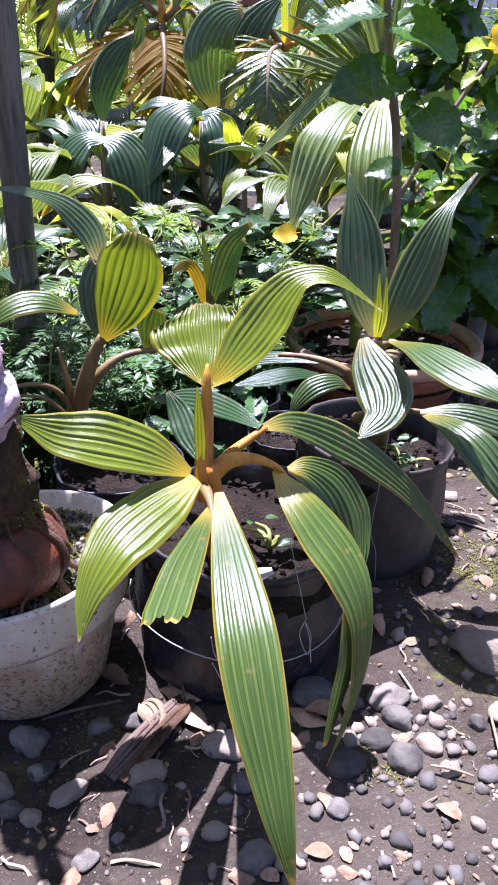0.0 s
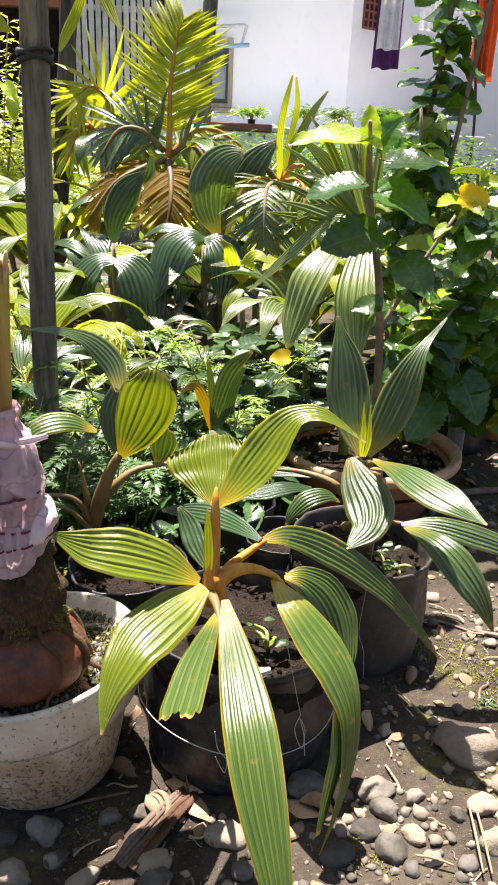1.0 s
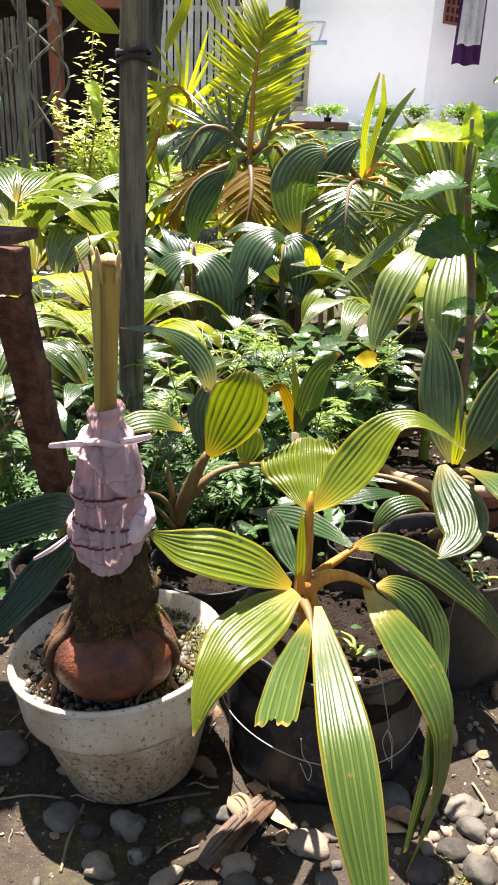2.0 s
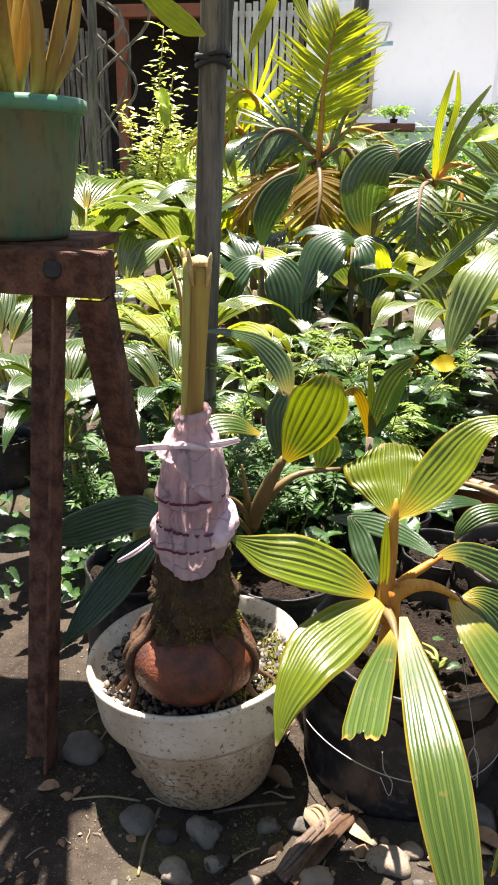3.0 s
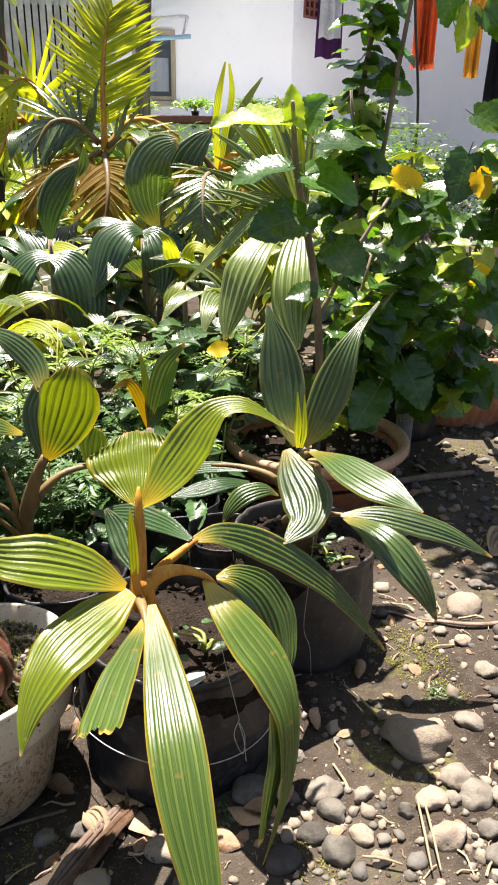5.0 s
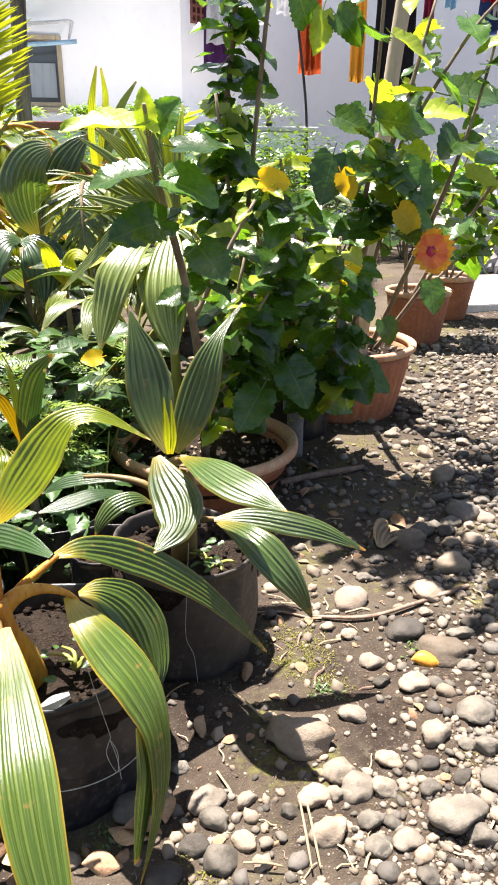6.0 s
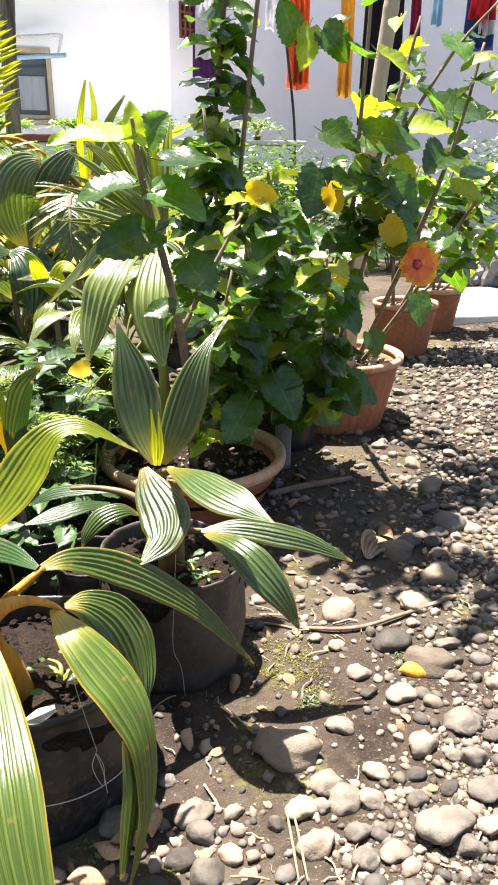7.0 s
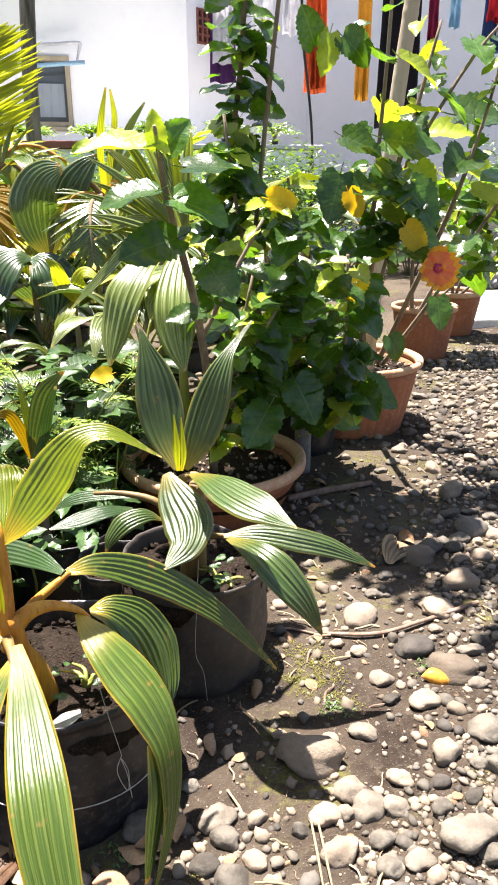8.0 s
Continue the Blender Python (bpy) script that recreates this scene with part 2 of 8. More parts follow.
M["slat_paint"] = plain("slat_paint", (0.55, 0.55, 0.52), (0.33, 0.33, 0.31), 4, 0.7, 0.2, 0.3, None, 0.12)
M["door_frame"] = plain("door_frame", (0.30, 0.11, 0.06), (0.24, 0.09, 0.05), 5, 0.7, 0.2, 0.3)
M["window_wood"] = plain("window_wood", (0.40, 0.34, 0.24), (0.30, 0.25, 0.17), 8, 0.7, 0.2, 0.3, (1, 1, 0.2))
M["breeze_block"] = plain("breeze_block", (0.26, 0.10, 0.075), (0.20, 0.08, 0.06), 9, 0.85, 0.4, 0.2)
M["concrete"] = plain("concrete", (0.62, 0.61, 0.58), (0.52, 0.51, 0.48), 2.5, 0.85, 0.2, 0.2)
# extra pale so that the unseen terrace throws light onto the house wall
M["terrace_bounce"] = plain("terrace_bounce", (0.80, 0.79, 0.76), (0.70, 0.69, 0.66), 2.5, 0.85, 0.2, 0.2)
M["asphalt"] = plain("asphalt", (0.16, 0.16, 0.17), (0.22, 0.22, 0.23), 5, 0.9, 0.3, 0.2)


def river_stone(name, a, b, dirt, vary):
    """Water-worn stone with fine speckle, a hint of banding and dried earth clinging to it."""
    k = Net(name, 0.8, 0.25)
    o = k.n.new("ShaderNodeObjectInfo").outputs["Random"]
    isl = k.n.new("ShaderNodeNewGeometry").outputs["Random Per Island"]
    who = k.math("FRACT", k.math("ADD", k.math("MULTIPLY", o, 7.31), k.math("MULTIPLY", isl, 5.77)))
    place = k.n.new("ShaderNodeVectorMath")
    place.operation = "ADD"
    k.l.new(k.coord, place.inputs[0])
    k.l.new(k.math("MULTIPLY", who, 9.0), place.inputs[1])
    at = place.outputs[0]
    big, mid, fine = k.noise(1.6, 5.0, 0.6, at), k.noise(7.0, 5.0, 0.65, at), k.noise(45.0, 3.0, 0.6, at)
    c = k.mix(k.ramp(big, 0.35, 0.65), a, b)
    c = k.mix(k.ramp(who, 0.55, 1.0, 0.0, 0.7), c, (0.215, 0.165, 0.115))
    c = k.mix(k.ramp(who, 0.0, 0.25, 0.55, 0.0), c, tuple(0.5 * x for x in a))
    c = k.mix(k.ramp(fine, 0.55, 0.7, 0.0, 0.45), c, tuple(0.45 * x for x in a))
    c = k.mix(k.ramp(k.math("ADD", k.math("MULTIPLY", mid, 0.7), k.math("MULTIPLY", big, 0.3)), 0.54, 0.66, 0.0, 0.5), c, dirt)
    g = k.n.new("ShaderNodeHueSaturation")
    k.put(g.inputs["Value"], k.ramp(who, 0, 1, 1 - vary, 1 + vary))
    k.put(g.inputs["Color"], c)
    k.bump(k.math("ADD", mid, k.math("MULTIPLY", fine, 0.35)), 0.4, 0.012)
    return k.done(g.outputs[0], k.ramp(mid, 0.3, 0.7, 0.65, 0.9))


M["rock"] = plain("rock", (0.20, 0.19, 0.185), (0.31, 0.30, 0.29), 7, 0.85, 0.6, 0.25, None, 0.3, (0.11, 0.10, 0.095))
M["stone"] = river_stone("stone", (0.096, 0.085, 0.067), (0.162, 0.146, 0.116), (0.105, 0.083, 0.060), 0.35)
M["stone_brown"] = river_stone("stone_brown", (0.15, 0.12, 0.085), (0.215, 0.175, 0.128), (0.11, 0.085, 0.06), 0.25)
M["stone_dark"] = river_stone("stone_dark", (0.088, 0.078, 0.064), (0.140, 0.126, 0.106), (0.10, 0.08, 0.06), 0.3)
M["stone_grit"] = river_stone("stone_grit", (0.055, 0.052, 0.049), (0.15, 0.14, 0.125), (0.042, 0.030, 0.022), 0.45)
M["dry_leaf"] = plain("dry_leaf", (0.22, 0.13, 0.075), (0.33, 0.22, 0.13), 25, 0.8, 0.4, 0.2, None, 0.35)
M["stick"] = plain("stick", (0.13, 0.085, 0.06), (0.22, 0.16, 0.12), 25, 0.9, 0.4, 0.2, (1, 1, 0.3), 0.3)
M["straw"] = plain("straw", (0.29, 0.225, 0.14), (0.20, 0.15, 0.09), 25, 0.8, 0.3, 0.2, None, 0.2)
M["flower"] = plain("flower", (0.82, 0.28, 0.06), (0.80, 0.22, 0.13), 30, 0.5, 0.2, 0.3, None, 0, (0.85, 0.40, 0.08), 0.45, (1.2, 1.0, 0.6))
M["flower_heart"] = plain("flower_heart", (0.55, 0.05, 0.10), (0.45, 0.04, 0.10), 60, 0.6, 0.2)
M["flower_edge"] = plain("flower_edge", (0.85, 0.47, 0.05), (0.88, 0.48, 0.05), 60, 0.5, 0.2, 0.3, None, 0, None, 0.45, (1.2, 1.0, 0.6))


def cloth(name, a, b=None, scale=6):
    M[name] = plain(name, a, b or tuple(0.8 * x for x in a), scale, 0.9, 0.15, 0.1, None, 0, None, 0.25, (1, 1, 1))


cloth("cloth_orange", (0.62, 0.13, 0.04))
cloth("cloth_yellow", (0.62, 0.34, 0.05))
cloth("cloth_black", (0.018, 0.018, 0.022))
cloth("cloth_white", (0.74, 0.74, 0.76))
cloth("cloth_red", (0.45, 0.03, 0.04))
cloth("cloth_navy", (0.03, 0.05, 0.14))
cloth("cloth_purple", (0.10, 0.035, 0.13))
cloth("cloth_blue", (0.35, 0.55, 0.68))
cloth("cloth_maroon", (0.24, 0.03, 0.07))


def wrap_cloth():
    """Old pinkish cloth with grey stains."""
    k = Net("wrap_cloth", 0.9, 0.15)
    big, small = k.noise(9.0, 6.0), k.noise(60.0, 4.0)
    c = k.mix(k.ramp(big, 0.35, 0.65), (0.82, 0.66, 0.66), (0.60, 0.45, 0.46))
    line = k.math("ABSOLUTE", k.math("SUBTRACT", k.noise(14.0, 2.0, 0.4), 0.5))
    c = k.mix(k.ramp(line, 0.0, 0.012, 0.5, 0.0), c, (0.20, 0.12, 0.22))
    c = k.mix(k.math("MULTIPLY", k.ramp(small, 0.55, 0.7), 0.35), c, (0.30, 0.25, 0.26))
    k.bump(k.math("ADD", k.noise(22.0, 3.0, 0.5), k.math("MULTIPLY", small, 0.15)), 0.7, 0.012)
    k.thin(c, 0.22, (1.0, 0.95, 0.95))
    return k.done(c)


M["wrap_cloth"] = wrap_cloth()
M["wrap_border"] = plain("wrap_border", (0.15, 0.022, 0.04), (0.11, 0.02, 0.035), 30, 0.9, 0.2)


def white_plastic():
    """Weathered white plastic: brown grime and dark specks that thicken below the rim band."""
    k = Net("white_plastic", 0.55, 0.4)
    axis = k.n.new("ShaderNodeVectorMath")
    axis.operation = "DOT_PRODUCT"
    k.l.new(k.coord, axis.inputs[0])
    axis.inputs[1].default_value = (-0.104, 0.052, 0.993)
    rise_up = axis.outputs["Value"]
    big, small = k.noise(11.0, 6.0, 0.65), k.noise(120.0, 6.0, 0.75)
    c = k.mix(k.ramp(big, 0.35, 0.7), (0.64, 0.585, 0.47), (0.48, 0.40, 0.285))
    c = k.mix(k.math("MULTIPLY", k.ramp(k.noise(6.0, 6.0, 0.7), 0.33, 0.54, 0.0, 0.95), k.ramp(rise_up, 0.12, 0.20, 0.9, 0.25)), c, (0.30, 0.215, 0.125))
    low = k.ramp(rise_up, 0.06, 0.19, 0.535, 0.60)
    speck = k.math("GREATER_THAN", small, low)
    c = k.mix(k.math("MULTIPLY", speck, 0.88), c, (0.10, 0.066, 0.042))
    # dark ledge line: grime together with the painted shadow of the step
    ledge = k.math("ABSOLUTE", k.math("SUBTRACT", rise_up, 0.163))
    c = k.mix(k.ramp(k.math("ADD", ledge, k.math("MULTIPLY", big, 0.02)), 0.010, 0.020, 0.85, 0.0), c, (0.10, 0.068, 0.045))
    k.bump(big, 0.1, 0.004)
    return k.done(c)


M["white_plastic"] = white_plastic()


def ground_mat():
    """Trodden earth: dark loam, dry grey silt, fine grit and moss."""
    k = Net("earth", 0.95, 0.15)
    big, mid, fine, grit = k.noise(1.6, 6.0, 0.6), k.noise(7.0, 6.0, 0.65), k.noise(45.0, 5.0, 0.7), k.noise(230.0, 3.0, 0.7)
    c = k.mix(k.ramp(mid, 0.35, 0.65), (0.025, 0.018, 0.013), (0.064, 0.049, 0.035))
    c = k.mix(k.ramp(big, 0.42, 0.62, 0.0, 0.75), c, (0.092, 0.075, 0.054))
    c = k.mix(k.ramp(fine, 0.52, 0.72, 0.0, 0.6), c, (0.100, 0.082, 0.060))
    c = k.mix(k.ramp(grit, 0.60, 0.70, 0.0, 0.8), c, (0.18, 0.16, 0.13))
    moss = k.math("MULTIPLY", k.ramp(k.noise(3.3, 4.0, 0.55), 0.55, 0.66), k.ramp(fine, 0.42, 0.60))
    c = k.mix(k.math("MULTIPLY", moss, 0.8), c, (0.115, 0.115, 0.028))
    k.bump(k.math("ADD", k.math("MULTIPLY", fine, 1.0), k.math("MULTIPLY", grit, 0.5)), 0.9, 0.012)
    return k.done(c)


M["earth"] = ground_mat()


def glass_mat():
    k = Net("window_glass", 0.08, 0.5)
    k.p.inputs["Alpha"].default_value = 1.0
    return k.done(k.mix(k.noise(3.0), (0.05, 0.06, 0.07), (0.09, 0.10, 0.11)))


M["window_glass"] = glass_mat()
M["curtain"] = plain("curtain", (0.30, 0.33, 0.36), (0.24, 0.27, 0.30), 5, 0.9, 0.2, 0.1, (1, 1, 0.1))

# ---- building blocks ----
SLOPE = 0.0489
UP = Vector((0, 0, 1))


def gz(x, y):
    """Height of the ground: it rises gently to the right."""
    z = SLOPE * max(-2.5, min(3.5, x))
    near = max(0.0, 1.0 - max(abs(x - 0.6) - 2.2, abs(y - 2.2) - 2.6, 0.0))
    if near > 0:
        z += near * (0.010 * noise.noise((x * 3, y * 3, 0.3)) + 0.006 * noise.noise((x * 11, y * 11, 4.0)))
    return z


def smooth(bm, angle=None):
    for f in bm.faces:
        f.smooth = True
    return bm


def part(name, bm, material, parent=None, label="", shade=True):
    """Links a bmesh (in world metres) as one mesh object under a thing or a part."""
    me = bpy.data.meshes.new(name)
    if shade:
        smooth(bm)
    if parent is not None:
        at = parent.matrix_world if parent.parent is None else parent.parent.matrix_world @ parent.matrix_basis
        bm.transform(at.inverted())
    bm.to_mesh(me)
    bm.free()
    me.materials.append(M[material] if isinstance(material, str) else material)
    ob = new(name, me)
    if parent is not None:
        ob.parent = parent
    if label:
        ob["label"] = label
    return ob


def piece(name, me, m, parent, label=""):
    """A piece on shared mesh data, at the world pose m, under a thing whose own pose is a plain shift."""
    ob = new(name, me)
    ob.parent = parent
    base = parent.matrix_basis if parent.parent is None else parent.parent.matrix_basis @ parent.matrix_basis
    ob.matrix_basis = base.inverted() @ m
    if label:
        ob["label"] = label
    return ob


def thing(name, at, label, category, group="", kind=""):
    ob = new(name)
    ob.empty_display_size = 0.05
    ob.matrix_basis = Matrix.Translation(at)
    ob.matrix_world = Matrix.Translation(at)
    return tagged(ob, label, category, group, kind)


def solid(name, bm, material, at, label, category, group="", kind="", shade=True):
    """A thing that is one mesh."""
    bm.transform(Matrix.Translation(-Vector(at)))
    ob = part(name, bm, material, None, "", shade)
    ob.matrix_basis = Matrix.Translation(at)
    ob.matrix_world = Matrix.Translation(at)
    return tagged(ob, label, category, group, kind)


def spline(points, n):
    """Points along a smooth curve through the given ones; extra values ride along."""
    pts = [np.array(p, float) for p in points]
    pts = [2 * pts[0] - pts[1]] + pts + [2 * pts[-1] - pts[-2]]
    out = []
    for i in range(n + 1):
        s = i / n * (len(pts) - 3)
        k = min(int(s), len(pts) - 4)
        u = s - k
        a, b, c, d = pts[k:k + 4]
        out.append(0.5 * (2 * b + (c - a) * u + (2 * a - 5 * b + 4 * c - d) * u * u + (3 * b - a - 3 * c + d) * u ** 3))
    return out


def tube_bm(points, sides=8, n=None, bm=None, cap=True, rough=0.0, seed=0):
    """A swept round bar through points of (x, y, z, radius)."""
    bm = bm or bmesh.new()
    pts = spline(points, n or 4 * (len(points) - 1))
    rings, side = [], None
    for i, p in enumerate(pts):
        a, b = pts[max(0, i - 1)], pts[min(len(pts) - 1, i + 1)]
        t = Vector(b[:3] - a[:3])
        t = t.normalized() if t.length > 1e-9 else UP
        side = (side - t * side.dot(t)) if side else t.orthogonal()
        side = side.normalized()
        other = t.cross(side)
        ring = []
        for j in range(sides):
            ang = 2 * math.pi * j / sides
            r = max(1e-4, p[3]) * (1 + rough * noise.noise((i * 0.7 + seed, j * 0.9, seed * 1.7)))
            ring.append(bm.verts.new(Vector(p[:3]) + (side * math.cos(ang) + other * math.sin(ang)) * r))
        rings.append(ring)
    for r0, r1 in zip(rings, rings[1:]):
        for j in range(sides):
            bm.faces.new((r0[j], r0[(j + 1) % sides], r1[(j + 1) % sides], r1[j]))
    if cap:
        bm.faces.new(rings[0][::-1])
        bm.faces.new(rings[-1])
    return bm


def lathe_bm(profile, segs=48, wave=None, lean=None, at=(0, 0, 0)):
    """A turned form from (radius, height) pairs, closed at the ends. wave(angle, height) scales the radius."""
    bm = bmesh.new()
    rings = []
    for r, h in profile:
        ring = []
        for j in range(segs):
            a = 2 * math.pi * j / segs
            k = r * (wave(a, h) if wave else 1.0)
            ring.append(bm.verts.new((k * math.cos(a), k * math.sin(a), h)))
        rings.append(ring)
    for r0, r1 in zip(rings, rings[1:]):
        for j in range(segs):
            bm.faces.new((r0[j], r0[(j + 1) % segs], r1[(j + 1) % segs], r1[j]))
    bm.faces.new(rings[0][::-1])
    bm.faces.new(rings[-1])
    bm.transform(Matrix.Translation(at) @ (lean or Matrix.Identity(4)))
    return bm


def box_bm(lo, hi, bevel=0.0, bm=None, m=None):
    own = bmesh.new()
    bmesh.ops.create_cube(own, size=1.0)
    lo, hi = Vector(lo), Vector(hi)
    own.transform(Matrix.Translation((lo + hi) / 2) @ Matrix.Diagonal((*(hi - lo), 1)))
    if bevel:
        bmesh.ops.bevel(own, geom=own.edges[:], offset=bevel, segments=2, affect="EDGES", profile=0.6)
    if m is not None:
        own.transform(m)
    if bm is None:
        return own
    me = bpy.data.meshes.new("tmp")
    own.to_mesh(me)
    own.free()
    bm.from_mesh(me)
    bpy.data.meshes.remove(me)
    return bm


def blade_bm(line, face=(0, -0.6, 0.8), pleats=11, fold=0.34, cup=0.0, jag=0.0, end=None, seed=0, steps=20, turn=0.0, round_off=0.0):
    """One pleated leaf lobe along (x, y, z, half width) points; face: the way its upper side looks, at the foot and, with end, at the tip.
    Both sides are built, so that the lobe has thickness."""
    rnd = random.Random(seed * 7 + 3)
    pts = spline(line, steps)
    # thickness grid
    bm = bmesh.new()
    pl, sh = bm.loops.layers.uv.new("pleat"), bm.loops.layers.uv.new("shape")
    cols = 4 * pleats
    slip = [rnd.uniform(-0.9, 0.9) for _ in range(pleats + 1)]
    depth = [rnd.uniform(0.6, 1.3) for _ in range(pleats + 1)]
    rip = [rnd.uniform(-1, 1) for _ in range(pleats + 1)]
    torn = [rip[(j + 2) // 4] for j in range(cols + 1)]
    rows, run = [], 0.0
    f0, f1 = Vector(face).normalized(), Vector(end or face).normalized()
    for i, p in enumerate(pts):
        a, b = pts[max(0, i - 1)], pts[min(steps, i + 1)]
        t = Vector(b[:3] - a[:3]).normalized()
        nrm = f0.lerp(f1, i / steps)
        across = t.cross(nrm).normalized()
        nrm = across.cross(t).normalized()
        if turn:
            q = Matrix.Rotation(turn * i / steps, 3, t)
            across, nrm = q @ across, q @ nrm
        w = max(0.0008, p[3])
        if i:
            run += (Vector(p[:3]) - Vector(pts[i - 1][:3])).length
        row = []
        wob = 0.025 * math.sin(i * 1.3 + seed) * min(1, i / 4)
        for j in range(cols + 1):
            v = 2 * j / cols - 1
            if 2 < j < cols - 2:
                v += slip[j // 4] * (1 - abs(2 - j % 4) / 2) * 2 / cols
            z = (-1.0, 0.15, 1.0, -0.15)[j % 4] * depth[j // 4 if j % 4 else 0] * 0.85 * fold * w / pleats * min(1.0, 3.0 * (i + 0.6) / steps)
            q = Vector(p[:3]) + across * (v * w) + nrm * (z + cup * w * v * v + wob * w * v)
            if round_off:
                q -= t * (round_off * w * v * v * (i / steps) ** 2)
            if jag and i == steps:
                q += t * (torn[j] * jag * w)
            row.append(bm.verts.new(q))
        rows.append((row, run, i / steps))
    for (r0, d0, s0), (r1, d1, s1) in zip(rows, rows[1:]):
        for j in range(cols):
            f = bm.faces.new((r0[j], r0[j + 1], r1[j + 1], r1[j]))
            for loop, (jj, d, s) in zip(f.loops, ((j, d0, s0), (j + 1, d0, s0), (j + 1, d1, s1), (j, d1, s1))):
                loop[pl].uv = (jj / 4, d)
                loop[sh].uv = (jj / cols, s)
    bm.normal_update()
    return bm


def blade(parent, mat, line, label="", name="leaf_blade", **kw):
    return part(name, blade_bm(line, **kw), mat, parent, label, True)


def stem(parent, mat, points, name="petiole", label="", sides=9, **kw):
    return part(name, tube_bm(points, sides, **kw), mat, parent, label)


def rise(start, heading, length, lift, droop, n=5):
    """A curve that leaves start along heading (degrees from x), lifted by lift degrees, and sags by droop degrees along its length."""
    p, out = Vector(start), [Vector(start)]
    for i in range(n):
        e = radians(lift - droop * ((i + 0.5) / n) ** 1.3)
        h = radians(heading)
        p = p + Vector((math.cos(h) * math.cos(e), math.sin(h) * math.cos(e), math.sin(e))) * (length / n)
        out.append(p.copy())
    return out


def forked_leaf(ob, base, h, lift, size, mat, rnd, seed):
    """A stalk and a leaf still whole but forked into two pleated lobes."""
    stalk = rise(base, h, size * rnd.uniform(0.22, 0.34), lift, 25, 3)
    stem(ob, "petiole_green", [(*p, r * size) for p, r in zip(stalk, (0.011, 0.009, 0.007, 0.006))])
    hr = radians(h)
    for s in (-1, 1):
        curve = rise(stalk[-1], h + s * rnd.uniform(14, 26), size * rnd.uniform(0.42, 0.58), lift - 25, rnd.uniform(70, 115), 5)
        ws = [w * size for w in (0.010, 0.060, 0.078, 0.066, 0.040, 0.003)]
        up = Vector((math.cos(hr) * -0.5 - s * math.sin(hr) * 0.35, math.sin(hr) * -0.5 + s * math.cos(hr) * 0.35, 0.85))
        blade(ob, mat, [(*p, w) for p, w in zip(curve, ws)], face=up, end=(math.cos(hr), math.sin(hr), 0.3), pleats=8, fold=0.6, cup=0.12, seed=seed * 2 + s, steps=12)


def palm_seedling(at, size, leaves, seed, mats, label, tall=0.3, spread=(54, 84), name="coconut_seedling", group="coconut seedlings"):
    """A young coconut palm whose leaves are still whole and forked: stem, petioles, pleated lobes."""
    rnd = random.Random(seed)
    at = Vector(at)
    ob = thing(name, at, label, "palm seedling", group)
    top = at + Vector((rnd.uniform(-0.03, 0.03), rnd.uniform(-0.03, 0.03), tall * size))
    stem(ob, "petiole_green", [(*at, 0.024 * size), (*((at + top) / 2 + Vector((0.006, 0, 0))), 0.020 * size), (*top, 0.012 * size)], "stem")
    for k in range(leaves):
        h = 360 * k / leaves + rnd.uniform(-25, 25) + seed * 37
        forked_leaf(ob, top - UP * 0.1 * size * rnd.random(), h, rnd.uniform(*spread) if k else 84, size, mats[k % len(mats)], rnd, seed * 10 + k)
    return ob


def leaflet_mesh(name, mat, pleats=1):
    """A unit leaflet along +x, folded along its middle, sagging towards the tip."""
    bm = bmesh.new()
    pl, sh = bm.loops.layers.uv.new("pleat"), bm.loops.layers.uv.new("shape")
    rows = []
    for i in range(8):
        s = i / 7
        w = 0.5 * (math.sin(math.pi * min(1, 0.12 + 0.88 * s) ** 0.8) ** 0.7 if s < 1 else 0.02)
        rows.append([bm.verts.new((s, v * w, -0.22 * s * s + 0.02 * abs(v) * w)) for v in (-1, 0, 1)])
    for i, (r0, r1) in enumerate(zip(rows, rows[1:])):
        for j in range(2):
            f = bm.faces.new((r0[j], r1[j], r1[j + 1], r0[j + 1]))
            for loop, (jj, ii) in zip(f.loops, ((j, i), (j, i + 1), (j + 1, i + 1), (j + 1, i))):
                loop[pl].uv = (0.5 + (jj - 1) * 0.22, ii / 7)
                loop[sh].uv = (jj / 2, 0.25 + ii / 7 * 0.7)
    me = bpy.data.meshes.new(name)
    for f in bm.faces:
        f.smooth = True
    bm.normal_update()
    bm.to_mesh(me)
    bm.free()
    me.materials.append(M[mat])
    return me


LEAFLET = {}


